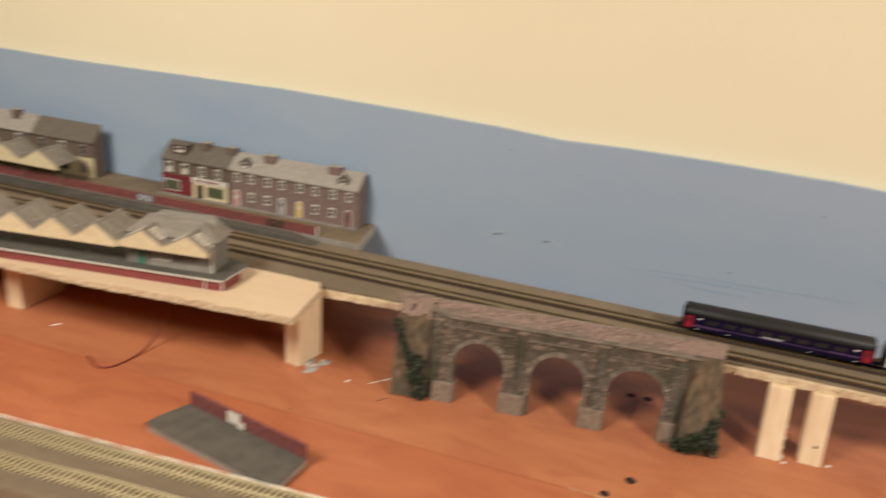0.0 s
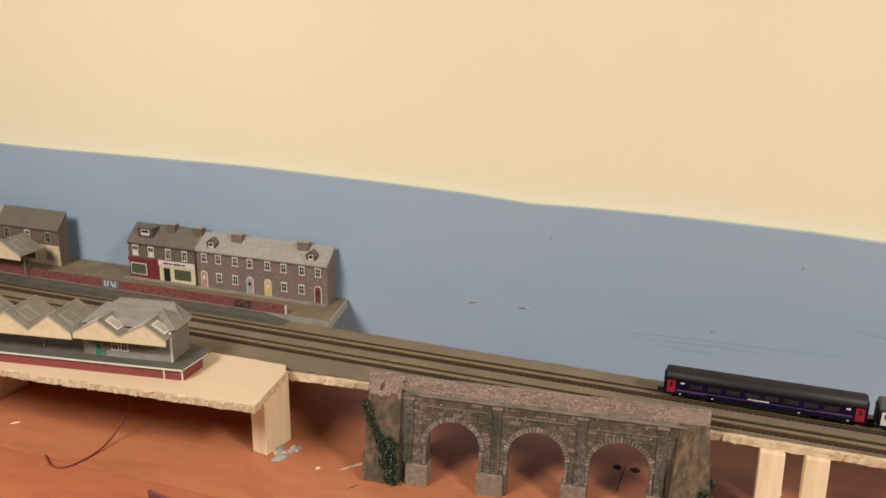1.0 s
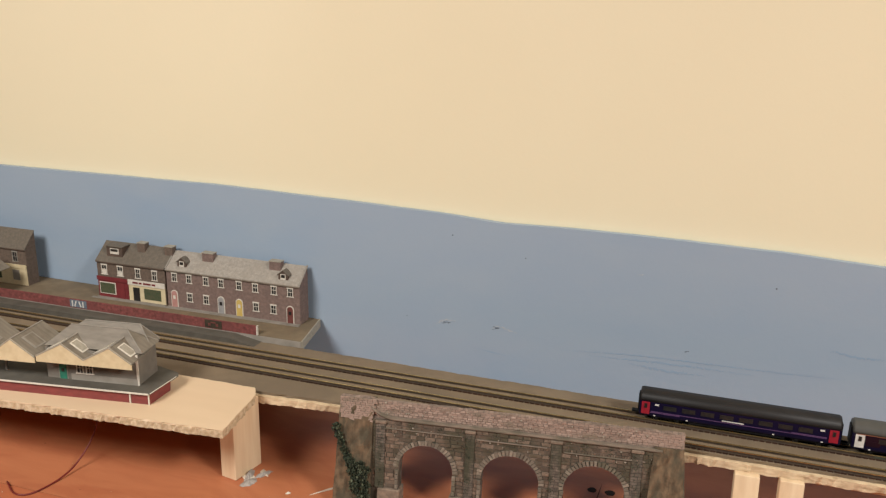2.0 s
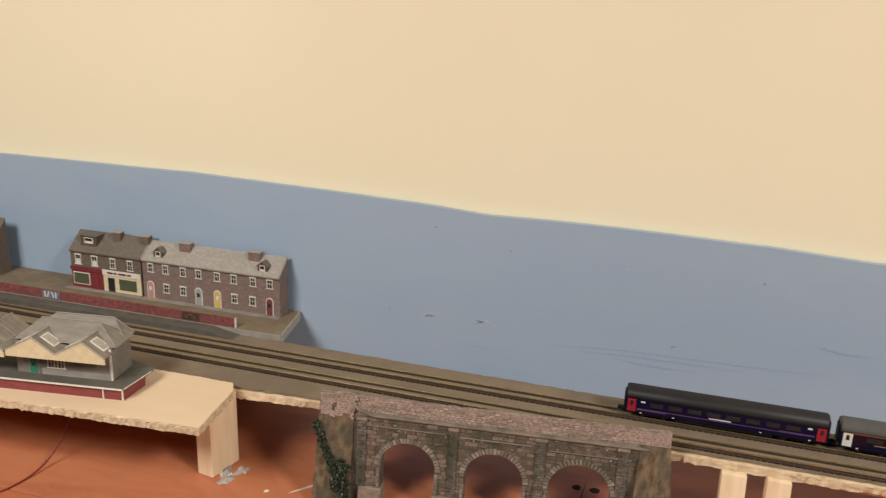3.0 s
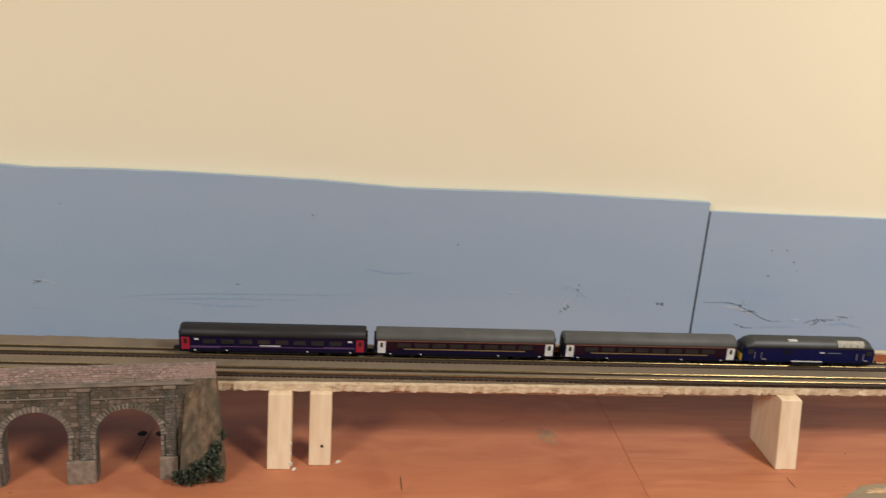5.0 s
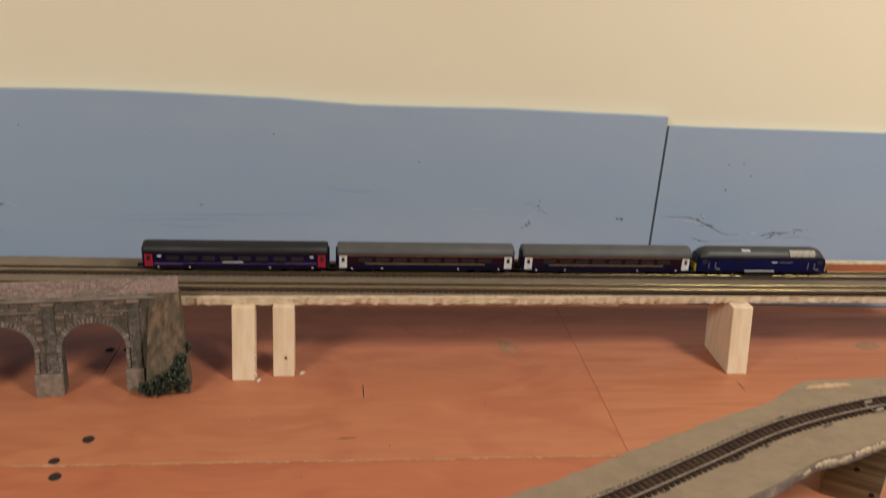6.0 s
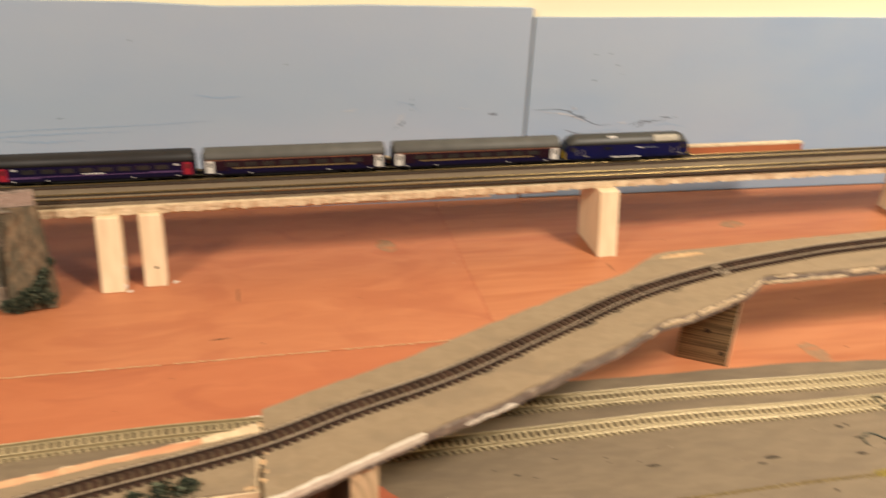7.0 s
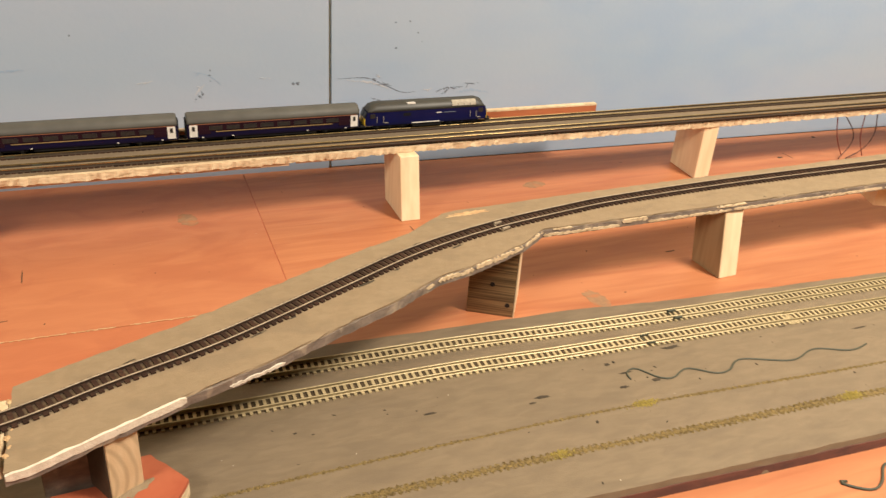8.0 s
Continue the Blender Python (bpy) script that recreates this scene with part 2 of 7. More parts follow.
M_VOUSSOIR = mat("arch_stone", (0.33, 0.275, 0.215), (0.2, 0.165, 0.125), (300, 300, 300), 0.85, bump=0.6, vary=0.35, stain=(0.1, 0.095, 0.06), stain_scale=(70, 70, 40), stain_at=0.5, stain_amount=0.6, placed=True)
M_BLOCK = mat("weathered_stone_block", (0.25, 0.178, 0.128), (0.13, 0.096, 0.07), (200, 200, 200), 0.88, bump=0.9, bump_scale=700, vary=0.3, stain=(0.066, 0.058, 0.034), stain_scale=(62, 62, 24), stain_at=0.46, stain_amount=0.82, placed=True)
M_JOINT = mat("dark_mortar_bed", (0.165, 0.126, 0.098), (0.095, 0.075, 0.058), (300, 300, 300), 0.95, bump=0.6, stain=(0.035, 0.038, 0.022), stain_scale=60, stain_at=0.45, stain_amount=0.7)
M_PINKBRICK = mat("pinkish_parapet_brick", (0.44, 0.32, 0.262), (0.34, 0.245, 0.195), (300, 300, 300), 0.88, bump=0.6, vary=0.3, stain=(0.17, 0.145, 0.1), stain_scale=(50, 50, 90), stain_at=0.52, stain_amount=0.7, placed=True)
M_MOULDING = mat("grey_tan_moulding", (0.24, 0.19, 0.145), (0.17, 0.138, 0.105), (90, 90, 200), 0.88, bump=0.5, stain=(0.09, 0.085, 0.055), stain_scale=(45, 45, 200), stain_at=0.48, stain_amount=0.6)
M_TERRACE = masonry("brown_grey_printed_brick", (0.235, 0.15, 0.122), (0.175, 0.113, 0.096), (0.2, 0.14, 0.118), 0.0016, 0.0007, 0.2, bump=0.1, stain=(0.14, 0.1, 0.088), stain_scale=90, stain_amount=0.4, grain=0.5)
M_SHOPBRICK = masonry("dark_printed_brick", (0.155, 0.108, 0.078), (0.115, 0.082, 0.06), (0.14, 0.1, 0.075), 0.0016, 0.0007, 0.2, bump=0.1, grain=0.5)
M_SLATE = masonry("grey_slate_roof", (0.37, 0.33, 0.28), (0.325, 0.29, 0.245), (0.29, 0.255, 0.215), 0.0022, 0.0012, 0.12, bump=0.15, axes="xy", grain=0.35, stain=(0.30, 0.265, 0.22), stain_scale=50, stain_amount=0.5)
M_SLATE_DARK = masonry("dark_slate_roof", (0.165, 0.135, 0.10), (0.14, 0.115, 0.088), (0.115, 0.097, 0.077), 0.0022, 0.0012, 0.12, bump=0.15, axes="xy", grain=0.35, stain=(0.12, 0.10, 0.075), stain_scale=50, stain_amount=0.5)
M_DORMER = mat("dark_brown_dormer_card", (0.115, 0.075, 0.055), (0.08, 0.055, 0.042), (300, 300, 300), 0.8)
M_BARERED = mat("bare_pinkish_wood", (0.52, 0.24, 0.125), (0.62, 0.36, 0.2), (60, 60, 60), 0.7, bump=0.4, stain=(0.66, 0.46, 0.28), stain_scale=60, stain_amount=0.6)
M_CAP = mat("grey_cream_chimney_cap", (0.4, 0.36, 0.29), (0.32, 0.29, 0.23), (300, 300, 300), 0.8)
M_WHITE = mat("white_card_trim", (0.72, 0.67, 0.58), (0.62, 0.57, 0.49), (300, 300, 300), 0.7)
M_GLASS = mat("dark_printed_window", (0.014, 0.014, 0.015), (0.03, 0.027, 0.025), (500, 500, 500), 0.3)
M_GLASSGREEN = mat("green_shop_window", (0.06, 0.085, 0.045), (0.1, 0.1, 0.06), (400, 400, 400), 0.35)
M_RED = mat("dark_red_card", (0.19, 0.024, 0.028), (0.145, 0.018, 0.022), (200, 200, 200), 0.65, stain=(0.2, 0.03, 0.03), stain_scale=70, stain_amount=0.5)
M_REDWALL = masonry("red_printed_brick_wall", (0.24, 0.05, 0.042), (0.16, 0.036, 0.032), (0.17, 0.05, 0.042), 0.0018, 0.0008, 0.2, bump=0.1, stain=(0.15, 0.045, 0.042), stain_scale=60, stain_amount=0.5)
M_REDFACE = mat("red_card_face", (0.24, 0.05, 0.045), (0.185, 0.04, 0.037), (120, 120, 400), 0.7, stain=(0.2, 0.035, 0.032), stain_scale=60, stain_amount=0.5)
M_CREAM = mat("cream_card", (0.68, 0.57, 0.36), (0.6, 0.49, 0.3), (150, 150, 150), 0.7)
M_SHOPCREAM = mat("pale_cream_card", (0.68, 0.58, 0.37), (0.6, 0.5, 0.31), (150, 150, 150), 0.7)
M_REDDOOR = mat("red_brown_door_paint", (0.17, 0.05, 0.04), (0.13, 0.04, 0.032), (200, 200, 200), 0.6)
M_YELLOW = mat("yellow_door_paint", (0.62, 0.45, 0.13), (0.55, 0.39, 0.11), (200, 200, 200), 0.6)
M_PINK = mat("pink_door_paint", (0.48, 0.25, 0.22), (0.42, 0.21, 0.18), (200, 200, 200), 0.6)
M_GREYDOOR = mat("grey_door_paint", (0.33, 0.325, 0.32), (0.28, 0.27, 0.265), (200, 200, 200), 0.6)
M_PLATFORM = mat("dark_grey_platform", (0.076, 0.067, 0.053), (0.102, 0.091, 0.073), (90, 90, 90), 0.8, bump=0.3, stain=(0.118, 0.105, 0.085), stain_scale=25, stain_amount=0.4)
M_CARDGREY = mat("pale_grey_card", (0.31, 0.28, 0.24), (0.25, 0.225, 0.19), (80, 80, 80), 0.75, stain=(0.18, 0.16, 0.135), stain_scale=60, stain_amount=0.5)
M_HALL = mat("weathered_grey_card_wall", (0.21, 0.185, 0.155), (0.165, 0.145, 0.12), (90, 90, 90), 0.8, bump=0.2, stain=(0.12, 0.105, 0.085), stain_scale=60, stain_amount=0.5)
M_ROOFGLAZE = mat("grey_canopy_roof", (0.225, 0.193, 0.152), (0.165, 0.14, 0.108), (60, 300, 60), 0.6, stain=(0.105, 0.086, 0.064), stain_scale=60, stain_amount=0.5)
M_LEDGE = mat("tan_paved_card", (0.22, 0.165, 0.1), (0.165, 0.122, 0.075), (60, 60, 60), 0.8, bump=0.2, stain=(0.17, 0.13, 0.085), stain_scale=30, stain_amount=0.5)
M_TEAL = mat("green_door_paint", (0.03, 0.2, 0.13), None, (200, 200, 200), 0.6)
M_BLACK = mat("black_plastic", (0.007, 0.007, 0.008), (0.012, 0.012, 0.012), (300, 300, 300), 0.6, spec=0.2)
M_HOLE = mat("dark_hole_and_knot", (0.02, 0.012, 0.008), None, (300, 300, 300), 0.9)
M_LOCO = mat("deep_blue_loco_paint", (0.003, 0.0045, 0.042), (0.0035, 0.0055, 0.05), (60, 60, 60), 0.35, spec=0.25)
M_COACH = mat("dark_indigo_coach_paint", (0.006, 0.004, 0.023), (0.0075, 0.005, 0.027), (60, 60, 60), 0.4, spec=0.2)
M_PURPLE = mat("dark_plum_coach_paint", (0.017, 0.005, 0.010), (0.02, 0.006, 0.012), (60, 60, 60), 0.4, spec=0.2)
M_ROOFGREY = mat("grey_coach_roof", (0.092, 0.09, 0.08), (0.076, 0.074, 0.066), (60, 60, 60), 0.55, spec=0.3)
M_ROOFDARK = mat("charcoal_coach_roof", (0.014, 0.013, 0.013), (0.019, 0.017, 0.017), (60, 60, 60), 0.5, spec=0.3)
M_ROOFLOCO = mat("dark_grey_loco_roof", (0.03, 0.03, 0.026), (0.039, 0.039, 0.033), (60, 60, 60), 0.5)
M_DOORWHITE = mat("white_coach_door", (0.72, 0.69, 0.64), None, (200, 200, 200), 0.4)
M_DOORRED = mat("red_coach_door", (0.36, 0.018, 0.035), None, (200, 200, 200), 0.35)
M_GOLD = mat("gold_lining", (0.27, 0.18, 0.08), None, (200, 200, 200), 0.4)
M_ORANGE = mat("orange_lining", (0.26, 0.1, 0.055), None, (200, 200, 200), 0.4)
M_LILAC = mat("lilac_lining", (0.12, 0.06, 0.15), None, (200, 200, 200), 0.4)
M_LOCOYELLOW = mat("yellow_cab_front", (0.75, 0.5, 0.04), None, (200, 200, 200), 0.4)
M_WIRE_RED = mat("red_wire", (0.17, 0.02, 0.015), None, (200, 200, 200), 0.5)
M_WIRE_DARK = mat("dark_wire", (0.035, 0.013, 0.012), None, (200, 200, 200), 0.5)
M_GLUE = mat("dark_green_glue_line", (0.055, 0.06, 0.04), None, (200, 200, 200), 0.6)
M_DIRT = mat("dark_smudge", (0.058, 0.042, 0.025), (0.034, 0.025, 0.016), (300, 300, 300), 0.9)
M_SCUFF = mat("grey_scuff", (0.11, 0.135, 0.17), (0.17, 0.2, 0.24), (300, 300, 300), 0.9)
M_FAINT = mat("faint_grey_blue_smear", (0.276, 0.38, 0.514), (0.296, 0.4, 0.526), (220, 220, 220), 0.5)
M_PALESCUFF = mat("pale_scuff", (0.47, 0.5, 0.54), (0.4, 0.44, 0.49), (300, 300, 300), 0.9)
M_GREYPATCH = mat("worn_grey_patch", (0.345, 0.185, 0.095), (0.25, 0.15, 0.085), (220, 220, 220), 0.9, stain=(0.44, 0.16, 0.066), stain_scale=110, stain_at=0.47, stain_amount=0.75)
# Ceiling and outer walls are out of view, toned dark to hold down bounce light.
M_CEILING = mat("dim_unseen_ceiling", (0.25, 0.235, 0.21), None, (4, 4, 4), 0.9)
M_DIMWALL = mat("dim_brown_unseen_wall", (0.16, 0.13, 0.10), (0.14, 0.112, 0.085), (5, 5, 5), 0.85)
M_TANWOOD = mat("brown_pine", (0.33, 0.22, 0.12), (0.26, 0.165, 0.085), (180, 180, 16), 0.65, bump=0.25, bump_scale=(500, 500, 60))
M_FLOOR = mat("brown_carpet", (0.2, 0.16, 0.125), None, (40, 40, 40), 0.95, bump=0.3)


# ---- mesh helpers ----
HERE = [Matrix()]


def thing(name, at, label, category, group="", kind=""):
    ob = new(name)
    ob.matrix_basis = HERE[0] @ Matrix.Translation(at)
    return tagged(ob, label, category, group, kind)


WORLD_OF = {}


def place_of(ob):
    return WORLD_OF.get(ob.name, ob.matrix_basis.copy())


def mesh_of(name, bm, material, smooth=False):
    bmesh.ops.recalc_face_normals(bm, faces=bm.faces)
    me = bpy.data.meshes.new(name)
    bm.to_mesh(me)
    bm.free()
    me.materials.append(material)
    if smooth:
        for p in me.polygons:
            p.use_smooth = True
    return me


def put(name, me, parent=None, m=None, label=""):
    """An object on the mesh me that stands at the world pose m, under parent."""
    m = m or HERE[0]
    ob = new(name, me)
    if parent is not None:
        ob.parent = parent
        ob.matrix_parent_inverse = place_of(parent).inverted()
    ob.matrix_basis = m
    WORLD_OF[ob.name] = m.copy()
    if label:
        ob["label"] = label
    return ob


def part(name, bm, material, parent, label="", m=None, smooth=False):
    return put(name, mesh_of(name, bm, material, smooth), parent, m, label)


def solid(name, bm, material, label, category, group="", kind="", smooth=False):
    return tagged(put(name, mesh_of(name, bm, material, smooth)), label, category, group, kind)


def box(bm, x0, x1, y0, y1, z0, z1, bevel=0.0):
    vs = [bm.verts.new((x, y, z)) for z in (z0, z1) for x, y in ((x0, y0), (x1, y0), (x1, y1), (x0, y1))]
    fs = [bm.faces.new([vs[i] for i in f]) for f in ((3, 2, 1, 0), (4, 5, 6, 7), (0, 1, 5, 4), (1, 2, 6, 5), (2, 3, 7, 6), (3, 0, 4, 7))]
    if bevel:
        bmesh.ops.bevel(bm, geom=list({e for f in fs for e in f.edges}), offset=bevel, segments=1, affect="EDGES")
    return bm


def boxed(*a, **k):
    return box(bmesh.new(), *a, **k)


def extrude(bm, loop, way):
    """A prism: the closed loop of points, and its copy moved along way."""
    a = [bm.verts.new(p) for p in loop]
    b = [bm.verts.new(Vector(p) + Vector(way)) for p in loop]
    bm.faces.new(a)
    bm.faces.new(b[::-1])
    for i in range(len(a)):
        j = (i + 1) % len(a)
        bm.faces.new((a[i], a[j], b[j], b[i]))
    return bm


def rough_slab(poly, z0, z1, jitter=0.0006, step=0.006, seed=1, chamfer=0.0, slope=0.0, sloped=0):
    """A flat board with the outline poly (counter-clockwise in plan) and uneven sawn edges."""
    rnd = random.Random(seed)
    top, bottom = [], []
    for i, a in enumerate(poly):
        b = poly[(i + 1) % len(poly)]
        a, b = Vector(a), Vector(b)
        d = b - a
        n = max(1, int(d.length / step))
        out = Vector((d.y, -d.x)).normalized()
        for k in range(n):
            p = a + d * k / n
            j1, j2 = (rnd.gauss(0, jitter), rnd.gauss(0, jitter)) if k else (0, 0)
            c = slope if i < sloped else chamfer
            top.append((p.x + out.x * (j1 - c), p.y + out.y * (j1 - c), z1))
            bottom.append((p.x + out.x * j2, p.y + out.y * j2, z0 + (rnd.gauss(0, jitter * 0.7) if k else 0)))
    bm = bmesh.new()
    a, b = [bm.verts.new(p) for p in bottom], [bm.verts.new(p) for p in top]
    bm.faces.new(a[::-1])
    bm.faces.new(b)
    for i in range(len(a)):
        j = (i + 1) % len(a)
        bm.faces.new((a[i], a[j], b[j], b[i]))
    return bm


def smooth_line(points, step):
    """Even steps along a Catmull-Rom curve through the points."""
    ps = [Vector(p) for p in points]
    ps = [ps[0] * 2 - ps[1]] + ps + [ps[-1] * 2 - ps[-2]]
    fine = []
    for i in range(1, len(ps) - 2):
        p0, p1, p2, p3 = ps[i - 1 : i + 3]
        for k in range(40):
            t = k / 40
            fine.append(0.5 * (2 * p1 + (p2 - p0) * t + (2 * p0 - 5 * p1 + 4 * p2 - p3) * t**2 + (3 * p1 - p0 - 3 * p2 + p3) * t**3))
    fine.append(ps[-2])
    out, need = [fine[0]], step
    for a, b in zip(fine, fine[1:]):
        run = (b - a).length
        while run >= need:
            a = a + (b - a) * (need / run)
            out.append(a)
            run -= need
            need = step
        need -= run
    return out


def sweep(bm, line, profile):
    """A bar with the profile (offset across, height) along a line in plan at z of its points."""
    rings = []
    for i, p in enumerate(line):
        d = (line[min(i + 1, len(line) - 1)] - line[max(i - 1, 0)]).normalized()
        n = Vector((-d.y, d.x, 0))
        rings.append([bm.verts.new(p + n * o + Vector((0, 0, h))) for o, h in profile])
    for a, b in zip(rings, rings[1:]):
        for i in range(len(a)):
            j = (i + 1) % len(a)
            bm.faces.new((a[i], a[j], b[j], b[i]))
    bm.faces.new(rings[0][::-1])
    bm.faces.new(rings[-1])
    return bm


def tube(points, radius, step=0.004, sides=6):
    line = smooth_line(points, step)
    bm = bmesh.new()
    rings = []
    for i, p in enumerate(line):
        d = (line[min(i + 1, len(line) - 1)] - line[max(i - 1, 0)]).normalized()
        u = d.cross(Vector((0, 0, 1)) if abs(d.z) < 0.9 else Vector((1, 0, 0))).normalized()
        v = d.cross(u)
        rings.append([bm.verts.new(p + (u * math.cos(a) + v * math.sin(a)) * radius) for a in [2 * math.pi * k / sides for k in range(sides)]])
    for a, b in zip(rings, rings[1:]):
        for i in range(sides):
            j = (i + 1) % sides
            bm.faces.new((a[i], a[j], b[j], b[i]))
    bm.faces.new(rings[0][::-1])
    bm.faces.new(rings[-1])
    return bm


def blot(x, y, z, rx, ry, h=0.0004, seed=0, n=14, turn=0.0, jag=0.6):
    """A low uneven patch on a level surface."""
    rnd = random.Random(seed)
    bm = bmesh.new()
    c = bm.verts.new((x, y, z + h))
    ring = []
    for k in range(n):
        a = 2 * math.pi * k / n
        s = rnd.uniform(jag, 1.15)
        u, v = rx * s * math.cos(a), ry * s * math.sin(a)
        ring.append(bm.verts.new((x + u * math.cos(turn) - v * math.sin(turn), y + u * math.sin(turn) + v * math.cos(turn), z)))
    for k in range(n):
        bm.faces.new((c, ring[k], ring[(k + 1) % n]))
    bm.faces.new(ring[::-1])
    return bm


# ---- the room ----
def back_y(x):
    """The front of the backdrop in plan."""
    return 0.8157 - 0.0266 * x


FLOOR_Z, CEIL_Z, XL, XR, YF = -0.9, 1.5, -2.3, 2.6, -2.2


def wall_back():
    bm = bmesh.new()
    o = 0.0075
    extrude(bm, [(XL, back_y(XL) + o, FLOOR_Z), (XR, back_y(XR) + o, FLOOR_Z), (XR, back_y(XR) + o + 0.12, FLOOR_Z), (XL, back_y(XL) + o + 0.12, FLOOR_Z)], (0, 0, CEIL_Z - FLOOR_Z))
    return solid("wall_north", bm, M_WALL, "cream painted plaster wall behind the backdrop", "wall", kind="structure")


wall_back()
# Unseen walls that close the room; their dark tone limits the fill light.
solid("wall_west", boxed(XL - 0.12, XL, YF, 1.0, FLOOR_Z, CEIL_Z), M_DIMWALL, "plain unseen wall of the room, dark to limit bounce", "wall", kind="structure")
solid("wall_east", boxed(XR, XR + 0.12, YF, 1.0, FLOOR_Z, CEIL_Z), M_DIMWALL, "plain unseen wall of the room, dark to limit bounce", "wall", kind="structure")
solid("wall_south", boxed(XL - 0.12, XR + 0.12, YF - 0.12, YF, FLOOR_Z, CEIL_Z), M_DIMWALL, "plain unseen wall of the room, dark to limit bounce", "wall", kind="structure")
solid("floor", boxed(XL - 0.12, XR + 0.12, YF - 0.12, 1.1, FLOOR_Z - 0.1, FLOOR_Z), M_FLOOR, "brown carpeted floor of the room", "floor", kind="structure")
solid("ceiling", boxed(XL - 0.12, XR + 0.12, YF - 0.12, 1.1, CEIL_Z, CEIL_Z + 0.1), M_CEILING, "plain unseen ceiling, darkened to limit bounce", "ceiling", kind="structure")


# ---- the backdrop ----
def backdrop(name, x0, x1, top, set_back, thick, label, waves):
    """A thin painted board standing against the wall, its top edge sawn by hand."""
    bm = bmesh.new()
    n = max(4, int((x1 - x0) / 0.01))
    rnd = random.Random(name)
    front, back = [], []
    for k in range(n + 1):
        x = x0 + (x1 - x0) * k / n
        z = top(x) + waves * (math.sin(x * 17 + 1) * 0.6 + math.sin(x * 41) * 0.3 + rnd.gauss(0, 0.18))
        y = back_y(x) + set_back
        front.append((x, y, z))
        back.append((x, y + thick, z))
    f1, b1 = [bm.verts.new(p) for p in front], [bm.verts.new(p) for p in back]
    f0 = [bm.verts.new((p[0], p[1], 0)) for p in front]
    b0 = [bm.verts.new((p[0], p[1], 0)) for p in back]
    for k in range(n):
        bm.faces.new((f0[k], f0[k + 1], f1[k + 1], f1[k]))
        bm.faces.new((b0[k + 1], b0[k], b1[k], b1[k + 1]))
        bm.faces.new((f1[k], f1[k + 1], b1[k + 1], b1[k]))
        bm.faces.new((f0[k + 1], f0[k], b0[k], b0[k + 1]))
    bm.faces.new((f0[0], f1[0], b1[0], b0[0]))
    bm.faces.new((f0[n], b0[n], b1[n], f1[n]))
    return solid(name, bm, M_BLUE, label, "backdrop", "painted backdrop boards")


TOP_EDGE = [(-1.6, 0.210), (-0.827, 0.2105), (-0.736, 0.2085), (-0.574, 0.2105), (-0.44, 0.2115), (-0.292, 0.2085), (-0.178, 0.2062), (-0.111, 0.2020), (-0.04, 0.2038), (0.06, 0.2030), (0.144, 0.2020), (0.22, 0.1985), (0.29, 0.1990), (0.351, 0.1995), (0.512, 0.1975)]


def top_edge(x):
    return float(np.interp(x, *zip(*TOP_EDGE)))


backdrop("backdrop_board", -1.6, 0.5115, top_edge, 0.0, 0.006, "long blue painted backdrop board with scuffs and an uneven top edge", 0.0004)
backdrop("backdrop_board", 0.5150, 2.4, lambda x: 0.1885 - 0.001 * (x - 0.51), 0.0025, 0.004, "lower blue painted backdrop board with scratches", 0.0003)
# ---- the baseboard: plywood sheets with open seams ----
SEAM_Y, SEAM_X = 0.546, 0.4215
base = thing("baseboard", (0, 0, -0.012), "red-brown plywood baseboard made of three sheets", "baseboard", kind="structure")
part("plywood_sheet", boxed(XL + 0.01, SEAM_X - 0.0004, SEAM_Y + 0.0005, 0.823, -0.012, 0), M_PLY_B, base, "paler plywood sheet")
part("plywood_sheet", boxed(XL + 0.01, SEAM_X - 0.0004, -0.35, SEAM_Y - 0.0005, -0.012, 0), M_PLY, base, "redder plywood sheet")
part("seam_filler", boxed(SEAM_X - 0.0004, SEAM_X + 0.0004, -0.34, 0.79, -0.011, -0.0002), M_HARDBOARD, base, "brown filled seam")
sheet = bmesh.new()
extrude(sheet, [(SEAM_X + 0.0004, -0.35, -0.012), (XR - 0.01, -0.35, -0.012), (XR - 0.01, back_y(XR), -0.012), (SEAM_X + 0.0004, back_y(SEAM_X), -0.012)], (0, 0, 0.012))
part("plywood_sheet", sheet, M_PLY_C, base, "pinkish plywood sheet with open grain")


def edge_strip(x0, x1, seed):
    """The pale splintered lip of a sheet along the seam."""
    rnd = random.Random(seed)
    line = [Vector((x0 + (x1 - x0) * k / 24, SEAM_Y + 0.0006 + rnd.gauss(0, 0.00022), 0)) for k in range(25)]
    bm = bmesh.new()
    rings = []
    for p in line:
        w, h = rnd.uniform(0.0002, 0.0009), rnd.uniform(0.0001, 0.0006)
        rings.append([bm.verts.new((p.x, p.y + o, z)) for o, z in ((-w * 0.4, -0.0002), (w, -0.0002), (w * 0.5, h))])
    for a, b in zip(rings, rings[1:]):
        for i in range(3):
            bm.faces.new((a[i], a[(i + 1) % 3], b[(i + 1) % 3], b[i]))
    bm.faces.new(rings[0][::-1])
    bm.faces.new(rings[-1])
    part("splintered_edge", bm, M_SPLINTER, base, "pale splintered edge of the sheet")


for k in range(11):
    edge_strip(-0.02 + k * 0.04, -0.02 + k * 0.04 + (0.037, 0.03, 0.039)[k % 3], 700 + k)
solid("support_frame", boxed(XL + 0.01, XR - 0.01, -0.34, -0.3, -0.1, -0.012), M_PINE, "pine batten under the edge of the baseboard", "frame")


# ---- timber blocks ----
def wheel_plug(u, z, r, d=0.0003):
    bm = bmesh.new()
    extrude(bm, [(u + r * math.cos(2 * math.pi * k / 12), -d, z + r * math.sin(2 * math.pi * k / 12)) for k in range(12)], (0, d * 2, 0))
    return bm


